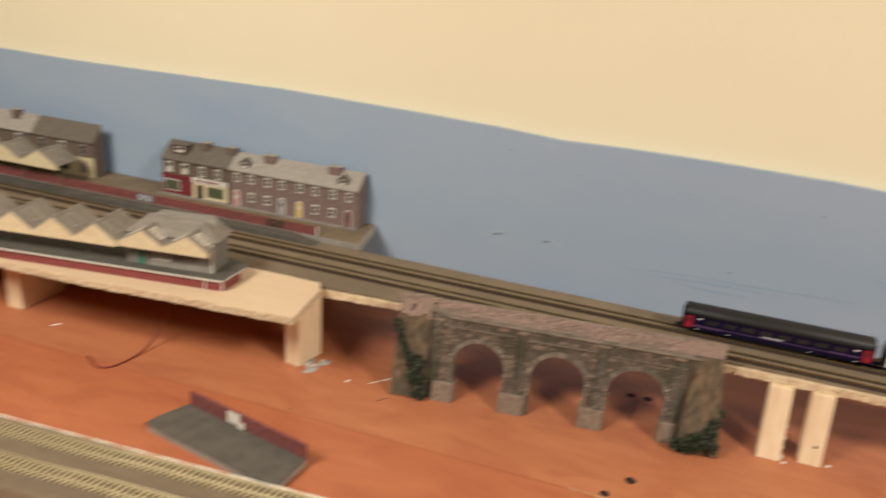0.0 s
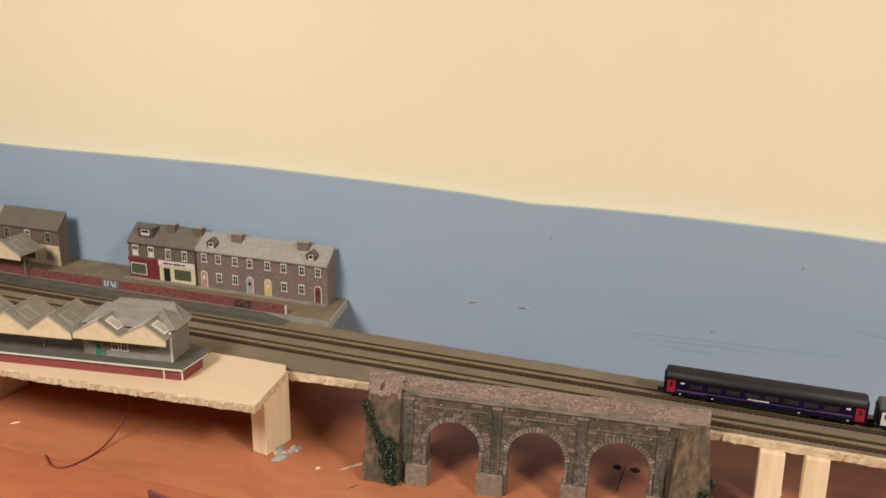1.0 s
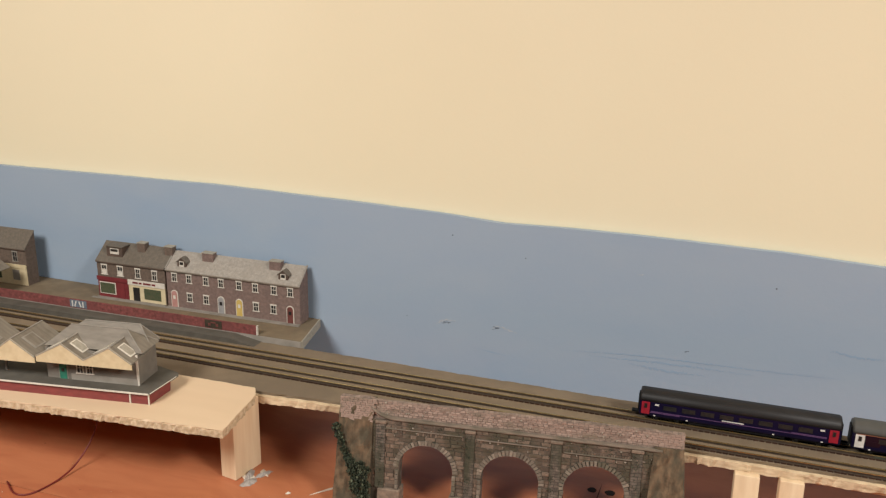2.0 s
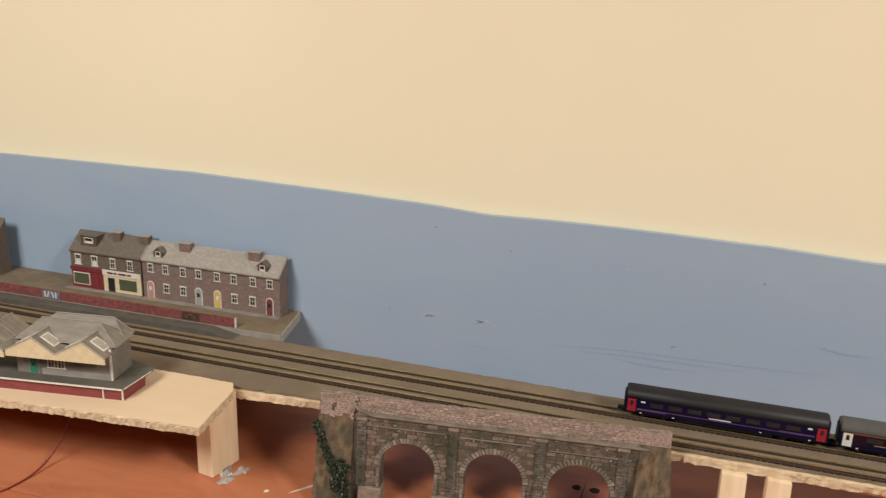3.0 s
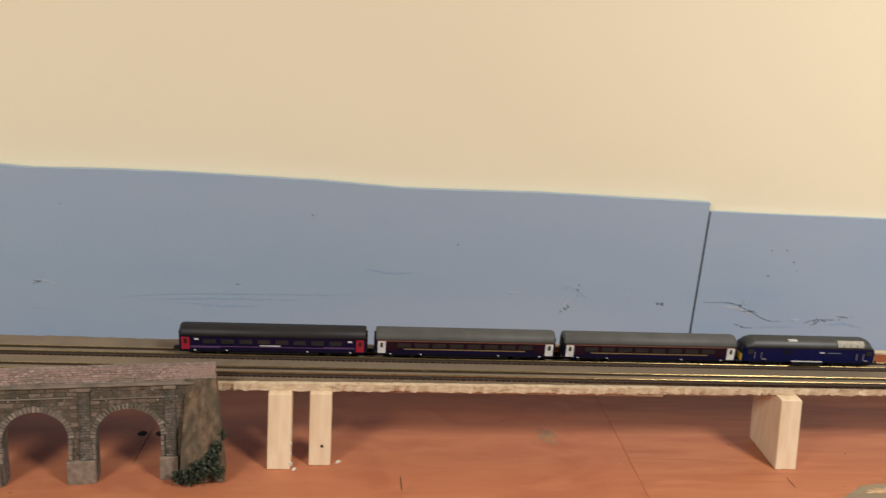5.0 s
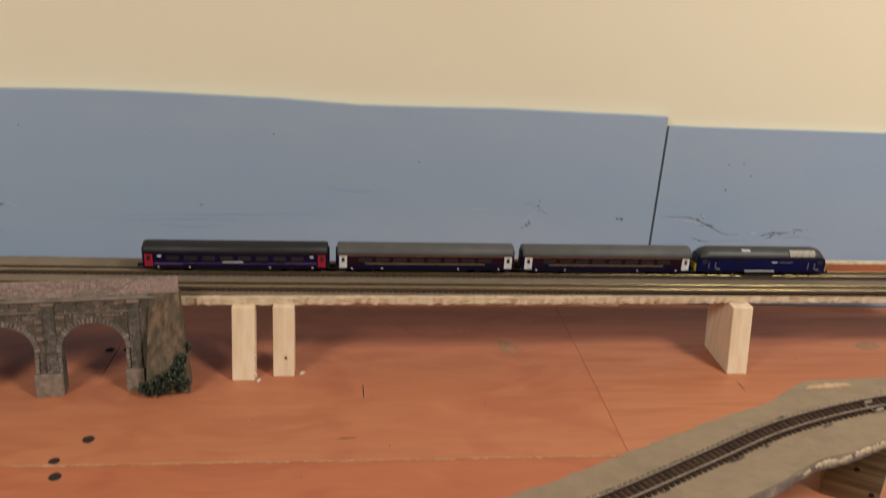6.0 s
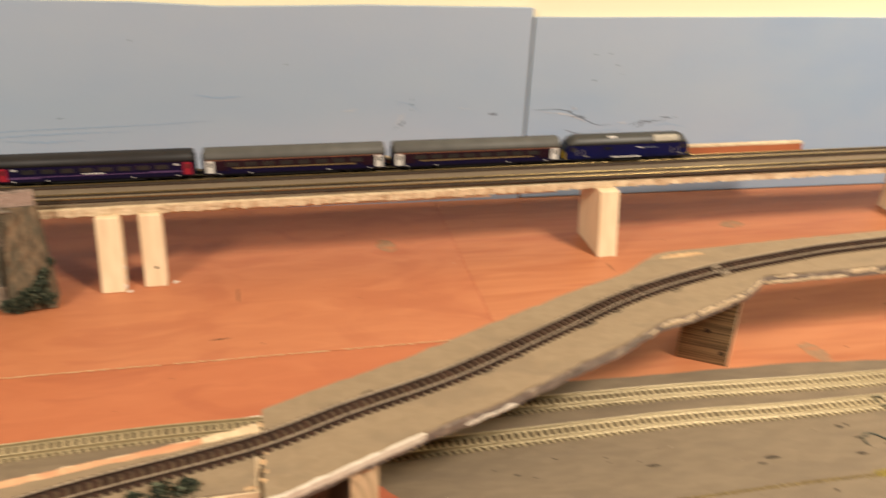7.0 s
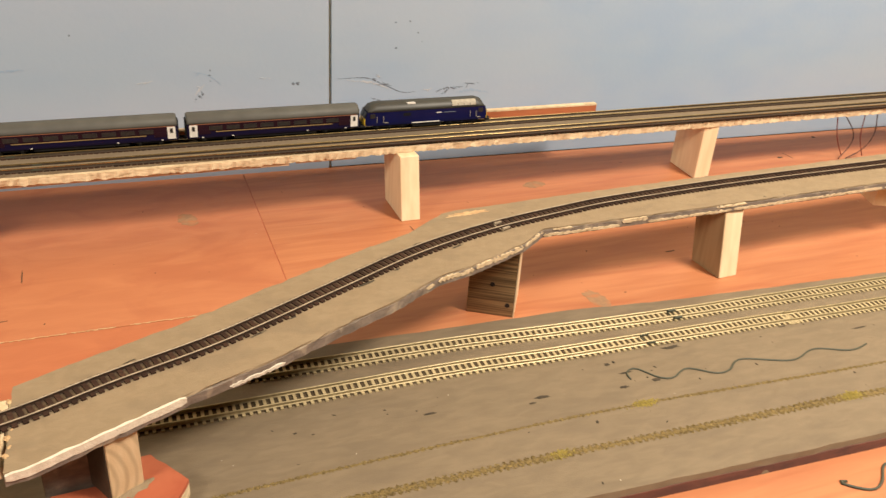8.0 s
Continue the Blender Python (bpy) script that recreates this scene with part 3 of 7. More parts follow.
def block(at, w, d, h, turn=0.0, z=0.0, material=None, label="", lean=0.0, name="timber_block", group="deck supports"):
    """A sawn offcut standing on end: at is its front left corner."""
    bm = bmesh.new()
    box(bm, 0, w, 0, d, 0, h, 0.0005)
    for v in bm.verts:
        if v.co.z > h / 2:
            v.co.y += lean
    ob = solid(name, bm, material or M_PINE, label, "block", group)
    ob.matrix_basis = pose(at[0], at[1], z, 0, 0, turn)
    WORLD_OF[ob.name] = ob.matrix_basis.copy()
    return ob


DECK_Z0, DECK_Z1, LOW_PAD = 0.0605, 0.0665, 0.0102
chipped = block((0.1155, 0.656), 0.0185, 0.015, DECK_Z0, 0, lean=0.0145, label="pale pine offcut with a chipped edge propping the deck")
knotty = block((0.1485, 0.662), 0.0175, 0.014, DECK_Z0, 0, lean=0.0105, label="pale pine offcut with a knot propping the deck")
block((0.5465, 0.661), 0.0185, 0.052, DECK_Z0, 0, lean=0.012, label="pale pine offcut standing under the deck")
block((0.8965, 0.6865), 0.0185, 0.05, DECK_Z0, -3, label="pale pine offcut standing under the deck")
block((1.24, 0.676), 0.0185, 0.06, DECK_Z0, 0, label="pale pine offcut standing under the deck")
block((-0.75, 0.60), 0.019, 0.07, 0.0675, 0, label="pale pine leg under the station board")
block((-0.618, 0.594), 0.019, 0.06, 0.0675, 0, label="pale pine leg under the station board")
block((-0.309, 0.6195), 0.0165, 0.034, 0.0675, -10, label="pale pine leg under the station board, glued at the foot")

# ---- the upper deck ----
DECK_FRONT = [(-1.6, 0.652), (-0.28, 0.652), (0.06, 0.676), (0.2, 0.6778), (0.39, 0.679), (0.5, 0.6815), (0.6, 0.6838), (1.1, 0.6845), (2.3, 0.684)]
DECK_BACK = [(2.3, 0.727), (1.0, 0.7285), (0.8, 0.731), (0.345, 0.738), (0.33, 0.748), (-0.3, 0.757), (-1.6, 0.768)]
deck = thing("upper_deck", (0, 0.71, DECK_Z0), "raised plywood deck with ragged pale edges and tan trackbed", "deck")
part("plywood_base", rough_slab(DECK_FRONT + DECK_BACK, DECK_Z0, DECK_Z1, 0.0006, 0.003, 3), M_PLYEDGE, deck, "ragged raw plywood")
part("trackbed", rough_slab([(x, y + 0.0042) for x, y in DECK_FRONT] + [(x, y - 0.001) for x, y in DECK_BACK], DECK_Z1, DECK_Z1 + 0.0025, 0.0004, 0.006, 4), M_BED, deck, "tan painted trackbed")
BED_Z = DECK_Z1 + 0.0025
lath = thing("wood_lath", (0.55, 0.747, BED_Z), "short reddish plywood lath behind the track with a raw pale top", "lath")
part("strip", boxed(0.338, 0.79, 0.7385, 0.7445, BED_Z - 0.006, BED_Z + 0.0052), M_PLY, lath)
part("raw_top", boxed(0.338, 0.79, 0.7385, 0.7445, BED_Z + 0.0052, BED_Z + 0.0068), M_PLYEDGE, lath, "raw pale ply edge")
solid("wood_batten", boxed(0.085, 0.446, 0.6825, 0.698, 0.0570, DECK_Z0, 0.0004), M_PINE_PLY, "smooth pine batten under the edge of the deck", "batten", "deck battens")
solid("wood_batten", boxed(0.452, 0.508, 0.6835, 0.697, 0.0580, DECK_Z0, 0.0004), M_PINE_PLY, "short pine batten under the edge of the deck", "batten", "deck battens")

# ---- the branch deck ----
RAMP_BACK = [(1.35, 0.572), (1.024, 0.564), (0.899, 0.559), (0.768, 0.554), (0.65, 0.548), (0.548, 0.5415), (0.536, 0.5385), (0.5, 0.513), (0.46, 0.4965), (0.391, 0.464), (0.332, 0.4345), (0.275, 0.411), (0.2425, 0.3965)]
RAMP_FRONT = [(0.2425, 0.3285), (0.2515, 0.3300), (0.325, 0.363), (0.374, 0.382), (0.419, 0.4045), (0.462, 0.4245), (0.501, 0.447), (0.529, 0.455), (0.579, 0.477), (0.603, 0.4945), (0.674, 0.496), (0.786, 0.499), (0.963, 0.505), (1.35, 0.512)]
ramp = thing("branch_deck", (0.6, 0.5, DECK_Z0), "curving plywood branch deck painted tan with chipped white edges", "deck")
part("plywood_base", rough_slab(RAMP_FRONT + RAMP_BACK, DECK_Z0, DECK_Z0 + 0.006, 0.0003, 0.004, 5), M_DIRTYEDGE, ramp, "ragged raw plywood")
part("painted_surface", rough_slab([(x, y + 0.0008) for x, y in RAMP_FRONT] + [(x, y - 0.0006) for x, y in RAMP_BACK], DECK_Z0 + 0.006, DECK_Z0 + 0.0075, 0.0004, 0.006, 6), M_FELT, ramp, "tan painted surface")
RAMP_Z = DECK_Z0 + 0.0075
E2_FRONT = [(-0.15, 0.24), (0.15, 0.333), (0.2405, 0.3345)]
E2_BACK = [(0.2405, 0.3865), (0.212, 0.3785), (0.19, 0.374), (0.155, 0.368), (0.12, 0.3615), (0.0, 0.338), (-0.15, 0.309)]
ext = thing("branch_deck", (0.1, 0.36, DECK_Z0), "plywood branch deck extension with an unpainted end strip", "deck")
part("plywood_base", rough_slab(E2_FRONT + E2_BACK, DECK_Z0, DECK_Z0 + 0.0065, 0.0006, 0.006, 7), M_PLYEDGE, ext, "ragged raw plywood")
part("painted_surface", rough_slab([(x, y + 0.001) for x, y in E2_FRONT[:-1]] + [(0.2385, 0.3355), (0.2385, 0.3775)] + [(x, y - 0.0058) for x, y in E2_BACK[1:]], DECK_Z0 + 0.0065, RAMP_Z, 0.0004, 0.006, 8), M_FELT, ext, "tan painted surface")
part("bare_edge", rough_slab([(x, y - 0.0058) for x, y in E2_BACK[:0:-1]] + [(x, y - 0.0003) for x, y in E2_BACK[1:]], DECK_Z0 + 0.0065, DECK_Z0 + 0.0069, 0.0003, 0.006, 18), M_BARERED, ext, "bare pinkish wood along the back edge")

turn = math.degrees(math.atan2(0.481 - 0.5, 0.578 - 0.546))
ribbed = block((0.5465, 0.4995), 0.0365, 0.04, DECK_Z0, turn, material=M_DARKWOOD, label="dark ribbed wooden block with two screw holes under the branch deck")
offcut = block((0.7815, 0.490), 0.0195, 0.036, DECK_Z0, 4, lean=0.010, label="pine offcut with a browner left side under the branch deck")
# The left side carries a thin plate, browner than the rest of the offcut.
bm = boxed(-0.0006, -0.0001, 0.0003, 0.0357, 0.0003, DECK_Z0 - 0.0003)
for v in bm.verts:
    v.co.y += 0.010 if v.co.z > 0.03 else 0
part("stained_side", bm, M_TANWOOD, offcut, "brown side", m=place_of(offcut))
block((0.982, 0.5255), 0.03, 0.035, 0.028, -20, z=DECK_Z0 - 0.028, label="short pine bracket glued under the branch deck")
block((0.252, 0.362), 0.026, 0.012, DECK_Z0 - LOW_PAD, 4, z=LOW_PAD, material=M_DIRTYEDGE, label="grey painted wooden block under the branch deck")
ringed = block((0.2848, 0.3473), 0.0185, 0.034, DECK_Z0 - 0.021, 30, z=0.021, material=M_PINE_RINGS, label="pale pine block on an orange hardboard pad")

# The left side carries a thin near-black plate; the front stays pale.
part("stained_side", boxed(-0.0006, -0.0001, 0.0003, 0.0337, 0.0003, DECK_Z0 - 0.0213), M_WEB, ringed, "black side", m=place_of(ringed))
part("glue_fillet", blot(0.0105, 0.0, 0.0001, 0.013, 0.005, 0.0012, 77, 18), M_FELT, ringed, "grey glue at the foot", m=place_of(ringed))

# holes, a knot and glue lumps on the blocks
# each screw hole is a flat dark disc, its shade put into the colour
for u, z in ((0.0185, 0.0275), (0.0315, 0.0105)):
    part("screw_hole", wheel_plug(u, z, 0.0019), M_HOLE, ribbed, m=place_of(ribbed))
part("raw_end", boxed(0.0366, 0.0374, 0.0, 0.04, 0.0, DECK_Z0), M_PINE, ribbed, "pale sawn side", m=place_of(ribbed))
part("knot", wheel_plug(0.0105, 0.0165, 0.0013), M_HOLE, knotty, m=place_of(knotty) @ Matrix.Translation((0, 0.0028, 0)))
for k, (z, r) in enumerate(((0.004, 0.003), (0.012, 0.0017), (0.02, 0.0022), (0.03, 0.0014))):
    lump = bmesh.new()
    bmesh.ops.create_icosphere(lump, subdivisions=1, radius=r, matrix=Matrix.Translation((0.0185, 0.001 + 0.0145 * z / DECK_Z0, z)) @ Matrix.Diagonal((0.7, 0.5, 1.0, 1)))
    part("glue_lump", lump, M_PLASTER, chipped, m=place_of(chipped))

# ---- the lower trackbed ----
LOW_Z = 0.010
LOW_FRONT = [(-1.3, 0.32), (-0.8, 0.335), (-0.36, 0.362), (0.0, 0.325), (0.3, 0.292), (0.554, 0.2825), (0.742, 0.2765), (1.0, 0.2735), (1.9, 0.265)]
LOW_BACK = [(1.9, 0.42), (0.927, 0.448), (0.714, 0.458), (0.616, 0.467), (0.522, 0.4685), (0.425, 0.4715), (0.244, 0.465), (0.1, 0.461), (0.0, 0.459), (-0.182, 0.446), (-0.351, 0.436), (-0.456, 0.43), (-0.8, 0.412), (-1.3, 0.385)]
low_bed = thing("lower_trackbed", (0.3, 0.36, 0), "grey-brown painted cork trackbed lying on the plywood", "trackbed")
part("cork_sheet", rough_slab(LOW_FRONT + LOW_BACK, 0.0, LOW_Z, 0.0003, 0.012, 9, chamfer=0.0015, slope=0.0018, sloped=8), M_FELT_LOW, low_bed)
PAD = [(0.2635, 0.3465), (0.316, 0.339), (0.323, 0.352), (0.305, 0.378), (0.280, 0.378), (0.279, 0.361), (0.2545, 0.360)]
pad = rough_slab(PAD, LOW_Z, 0.0185, 0.0006, 0.006, 12)
hard = thing("hardboard_pad", (0.29, 0.365, LOW_Z), "orange hardboard offcut with pale sawn edges under a pine block", "pad")
part("core", pad, M_PLYEDGE, hard, "pale sawn edge")
part("face", rough_slab(PAD, 0.0185, 0.021, 0.0004, 0.006, 14), M_HARDBOARD, hard, "red-orange hardboard face")


# ---- tracks ----
def track(name, points, z, rail, sleeper, label, group, first=300, pitch=0.00475, drop=0.0, wide=0.001, half=0.0083, web=None, underlay=None, infill=None, sink=0.0):
    """Two rails on sleepers along a smooth centre line."""
    ob = thing(name, (points[len(points) // 2][0], points[len(points) // 2][1], z), label, "track", group)
    line = smooth_line([(x, y, z) for x, y in points], 0.01)
    prof = [(-0.0008, 0.0004), (0.0008, 0.0004), (0.0008, 0.0008), (0.0003, 0.0011), (0.0003, 0.0024), (0.00055, 0.0026), (0.00055, 0.00304), (0.00027, 0.0033), (-0.00027, 0.0033), (-0.00055, 0.00304), (-0.00055, 0.0026), (-0.0003, 0.0024), (-0.0003, 0.0011), (-0.0008, 0.0008)]
    for side in (-0.0049, 0.0049):
        bm = sweep(bmesh.new(), line, [(o + side, h - drop - sink + 0.0004) for o, h in prof])
        bar = part("rail", bm, web or rail, ob)
        if web:
            hw = 0.00045 if underlay else 0.00056
            top = [(-hw, 0.0029), (hw, 0.0029), (hw, 0.00326), (hw * 0.65, 0.00345), (-hw * 0.65, 0.00345), (-hw, 0.00326)]
            part("rail_head", sweep(bmesh.new(), line, [(o + side, h - drop - sink + 0.0004) for o, h in top]), rail, bar, "bright worn rail head")
    if infill:
        part("infill", sweep(bmesh.new(), line, [(-0.0038, -0.0003), (0.0038, -0.0003), (0.0036, 0.0013), (-0.0036, 0.0013)]), infill, ob, "tan painted strip between the rails")
    # Dark strip added below the sleepers; on lower tracks its width imitates gap shade.
    if underlay:
        wide_u = 0.0044 if web else 0.0066
        part("underlay", sweep(bmesh.new(), line, [(-wide_u, -0.0003), (wide_u, -0.0003), (wide_u, 0.0003), (-wide_u, 0.0003)]), underlay, ob, "dark strip added to darken the gaps between sleepers")
    marks = smooth_line([(x, y, z) for x, y in points], pitch)
    bm = box(bmesh.new(), -wide, wide, -half, half, -0.0002, 0.0011 - drop)
    me = mesh_of("sleeper", bm, sleeper)
    centre = Vector((0.35, 0.5, z))
    order = sorted(range(len(marks)), key=lambda i: (marks[i] - centre).length)
    near = set(order[:first])
    rest = bmesh.new()
    rnd = random.Random(name + label)
    for i, p in enumerate(marks):
        d = marks[min(i + 1, len(marks) - 1)] - marks[max(i - 1, 0)]
        m = Matrix.Translation(p) @ Matrix.Rotation(math.atan2(d.y, d.x) + rnd.gauss(0, 0.015), 4, "Z")
        if i in near:
            put("sleeper", me, ob, m)
        else:
            box(rest, -wide, wide, -half, half, -0.0002, 0.0011 - drop)
            rest.verts.ensure_lookup_table()
            for v in rest.verts[-8:]:
                v.co = m @ v.co
    if len(rest.verts):
        tagged(part("outer_sleeper", rest, sleeper, ob), kind="stuff")
    else:
        rest.free()
    return ob


TRACK_JOBS = [
    ("railway_track", [(-1.55, 0.741), (-0.5, 0.7275), (0.1, 0.7215), (0.6, 0.7205), (1.2, 0.7195), (2.2, 0.718)], BED_Z, M_RUST, M_SLEEPER_DARK, "dark railed track with brown sleepers on the upper deck", "upper tracks", 300, 0.00475, 0.0004, 0.0019, 0.0072, M_WEB, None, M_BED),
    ("railway_track", [(-1.55, 0.708), (-0.5, 0.696), (0.1, 0.6905), (0.6, 0.6895), (1.2, 0.6885), (2.2, 0.687)], BED_Z, M_RUST, M_SLEEPER_DARK, "dark railed track with brown sleepers beside the deck edge", "upper tracks", 300, 0.00475, 0.0004, 0.0019, 0.0072, M_WEB, None, M_BED),
    ("railway_track", [(-0.12, 0.276), (0.08, 0.325), (0.155, 0.347), (0.237, 0.3665), (0.289, 0.3875), (0.351, 0.4105), (0.428, 0.449), (0.494, 0.482), (0.564, 0.5055), (0.64, 0.521), (0.69, 0.528), (0.812, 0.5365), (0.99, 0.541), (1.33, 0.546)], RAMP_Z, M_STEEL, M_SLEEPER_DARK, "track with dark brown sleepers curving along the branch deck", "branch track", 300, 0.00475, 0.0, 0.0013, 0.0079, M_WEB_BROWN, M_GAP_STRIP_RED, None, 0.0009),
    ("railway_track", [(-1.2, 0.378), (-0.8, 0.4), (-0.438, 0.4175), (-0.337, 0.4235), (-0.277, 0.429), (0.1, 0.453), (0.243, 0.4545), (0.4, 0.4475), (0.51, 0.4455), (0.6, 0.4405), (0.7, 0.4365), (0.9, 0.4315), (1.8, 0.405)], LOW_Z, M_BRASS, M_SLEEPER_TAN, "brass railed track with sand-coloured sleepers", "lower tracks", 300, 0.00475, 0.0, 0.001, 0.0083, None, M_GAP_STRIP),
    ("railway_track", [(-1.2, 0.345), (-0.8, 0.367), (-0.406, 0.3865), (-0.312, 0.3935), (0.0, 0.411), (0.2, 0.4165), (0.35, 0.4165), (0.5, 0.4175), (0.58, 0.414), (0.68, 0.4115), (0.78, 0.4085), (0.88, 0.4045), (1.8, 0.375)], LOW_Z, M_BRASS, M_SLEEPER_TAN, "brass railed track with sand-coloured sleepers on cork", "lower tracks", 300, 0.00475, 0.0, 0.001, 0.0083, None, M_GAP_STRIP),
]


# ---- the station board ----
STN_Z = 0.0745
stn_poly = [(-1.3, 0.549), (-0.575, 0.553), (-0.484, 0.556), (-0.38, 0.565), (-0.2745, 0.5735), (-0.2825, 0.6375), (-0.29, 0.6505), (-1.3, 0.6505)]
board = thing("station_board", (-0.7, 0.6, 0.0675), "pale birch plywood station board with a ragged front edge", "board")
part("core", rough_slab(stn_poly, 0.0675, STN_Z - 0.0012, 0.0005, 0.0025, 21), M_FRAYED, board, "frayed pale plywood edge")
part("top_veneer", rough_slab([(x, y + 0.0002) for x, y in stn_poly], STN_Z - 0.0012, STN_Z, 0.00025, 0.004, 22), M_PINE_PLY, board, "smooth pale veneer")
for job in TRACK_JOBS:
    track(*job)


# ---- the stone viaduct facade ----
def viaduct():
    place = Matrix.Translation((-0.196, 0.6180, 0)) @ Matrix.Rotation(radians(6.44), 4, "Z") @ Matrix.Rotation(radians(-7.2), 4, "X")
    ob = thing("viaduct", (0, 0, 0), "model stone viaduct facade with three arches and a pinkish brick parapet", "viaduct")
    ob.matrix_basis = place
    D, top, L = 0.012, 0.0768, 0.2757
    rise = 0.95
    arches = [(0.0515, 0.0965), (0.1200, 0.1665), (0.1860, 0.2338)]
    rnd = random.Random(5)

    def spring_of(a0, a1):
        return 0.0588 - rise * (a1 - a0) / 2

    loop = [(0.02, 0.0)]
    for a0, a1 in arches:
        c, r, spring = (a0 + a1) / 2, (a1 - a0) / 2, spring_of(a0, a1)
        loop += [(a0, 0.0), (a0, spring)] + [(c - r * math.cos(k * math.pi / 20), spring + rise * r * math.sin(k * math.pi / 20)) for k in range(1, 20)] + [(a1, spring), (a1, 0.0)]
    loop += [(0.262, 0.0), (0.262, top), (0.02, top)]
    part("arcade_wall", extrude(bmesh.new(), [(u, 0, z) for u, z in loop], (0, D, 0)), M_JOINT, ob, "dark mossy mortar", place)
    bm = bmesh.new()
    n = 46
    rows = []
    for k in range(n + 1):
        u = 0.0002 + (L - 0.0004) * k / n
        z = 0.0922 + rnd.gauss(0, 0.0002) + (0.0014 if u < 0.0285 else 0)
        rows.append([bm.verts.new(p) for p in ((u, 0.0014, top), (u, 0.0014, z), (u, 0.0062, z + rnd.gauss(0, 0.0002)), (u, 0.0062, top))])
    for a, b in zip(rows, rows[1:]):
        for i in range(4):
            bm.faces.new((a[i], a[(i + 1) % 4], b[(i + 1) % 4], b[i]))
    bm.faces.new(rows[0])
    bm.faces.new(rows[-1][::-1])
    part("parapet", bm, M_PARAPET, ob, "pinkish brick parapet", place)

    # the moulding under the parapet sweeps up where it meets the end pier
    line = smooth_line([(0.0275, 0, 0.0862), (0.0315, 0, 0.0832), (0.037, 0, 0.0806), (0.044, 0, 0.0790), (0.06, 0, 0.0785), (0.15, 0, 0.0783), (0.2625, 0, 0.0776)], 0.003)
    bm = bmesh.new()
    rings = []
    for p in line:
        h = 0.0014 + rnd.gauss(0, 0.00006)
        rings.append([bm.verts.new((p.x, y, p.z + dz)) for y, dz in ((0.003, -h), (-0.0012, -h), (-0.0019, -h * 0.3), (-0.0016, h * 0.8), (0.003, h))])
    for a, b in zip(rings, rings[1:]):
        for i in range(5):
            bm.faces.new((a[i], a[(i + 1) % 5], b[(i + 1) % 5], b[i]))
    bm.faces.new(rings[0])
    bm.faces.new(rings[-1][::-1])
    part("string_course", bm, M_MOULDING, ob, "smooth grey-tan moulding", place)
    for u0, u1, z in ((0.036, 0.104, 0.0697), (0.1155, 0.1715, 0.0687), (0.185, 0.2475, 0.0668)):
        part("string_course", boxed(u0, u1, -0.0013, 0.002, z, z + 0.0009, 0.0002), M_MOULDING, ob, "", place)
    for u0, u1 in ((0.1062, 0.1138), (0.1745, 0.1832), (0.237, 0.2455), (0.0315, 0.0395)):
        part("pilaster", box(bmesh.new(), u0, u1, -0.0016, 0.001, 0.018, 0.0742, 0.0005), M_STONE, ob, "mossy stone pilaster", place)
        part("corbel", box(bmesh.new(), u0 - 0.0006, u1 + 0.0006, -0.0026, 0.001, 0.0738, 0.0764, 0.0005), M_BASESTONE, ob, "worn pale corbel", place)
    for u0, u1 in ((0.0945, 0.1172), (0.1645, 0.1855), (0.2322, 0.2466), (0.0345, 0.0535)):
        part("plinth", box(bmesh.new(), u0, u1, -0.0035, D, -0.001, 0.0182, 0.0007), M_BASESTONE, ob, "pinkish plinth stone", place)
    for a0, a1 in arches:
        c, r, spring = (a0 + a1) / 2, (a1 - a0) / 2, spring_of(a0, a1)
        bm = bmesh.new()
        extrude(bm, [(-0.0011, -0.0011, 0.0001), (0.0011, -0.0011, 0.0001), (0.00135, -0.0011, 0.0042), (-0.00135, -0.0011, 0.0042)], (0, 0.0026, 0))
        me = mesh_of("voussoir", bm, M_VOUSSOIR)
        for k in range(27):
            a = math.pi * (k + 0.5) / 27
            m = place @ Matrix.Translation((c - r * math.cos(a), rnd.uniform(-0.0005, 0.0003), spring + rise * r * math.sin(a))) @ Matrix.Rotation(a - math.pi / 2 + rnd.gauss(0, 0.03), 4, "Y") @ Matrix.Diagonal((rnd.uniform(0.85, 1.05), 1, rnd.uniform(0.85, 1.15), 1))
            put("voussoir", me, ob, m)
        for k in range(4):
            for side in (a0 - 0.0028, a1 - 0.0002):
                part("quoin", boxed(side, side + 0.003 * rnd.uniform(0.8, 1.1), -0.0019, 0.001, 0.0188 + k * 0.0043, 0.0226 + k * 0.0043, 0.0003), M_VOUSSOIR, ob, "", place)

    def piece_mesh(name, material, seed):
        """A unit block with worn front corners."""
        r2 = random.Random(seed)
        bm = bmesh.new()
        box(bm, -0.5, 0.5, -0.0008, 0.0008, -0.5, 0.5)
        for v in bm.verts:
            if v.co.y < 0:
                v.co.x *= r2.uniform(0.84, 0.97)
                v.co.z *= r2.uniform(0.76, 0.94)
                v.co.y += r2.uniform(-0.0002, 0.0003)
        return mesh_of(name, bm, material)

    def lay(name, meshes, spots, limit):
        """Pieces at (u, y, z, width, height, tilt): those nearest the middle singly, the rest as one mesh."""
        spots = sorted(spots, key=lambda q: abs(q[0] - 0.14))
        for k, (u, y, z, w, h, tilt) in enumerate(spots[:limit]):
            put(name, meshes[k % len(meshes)], ob, place @ Matrix.Translation((u, y, z)) @ Matrix.Rotation(tilt, 4, "Y") @ Matrix.Diagonal((w, 1, h, 1)))
        rest = bmesh.new()
        for u, y, z, w, h, tilt in spots[limit:]:
            box(rest, u - w / 2, u + w / 2, y - 0.0008, y + 0.0008, z - h / 2, z + h / 2)
        if spots[limit:]:
            tagged(part("outer_" + name, rest, meshes[0].materials[0], ob, "", place), kind="stuff")
        else:
            rest.free()

    stones = []
    z = 0.0184
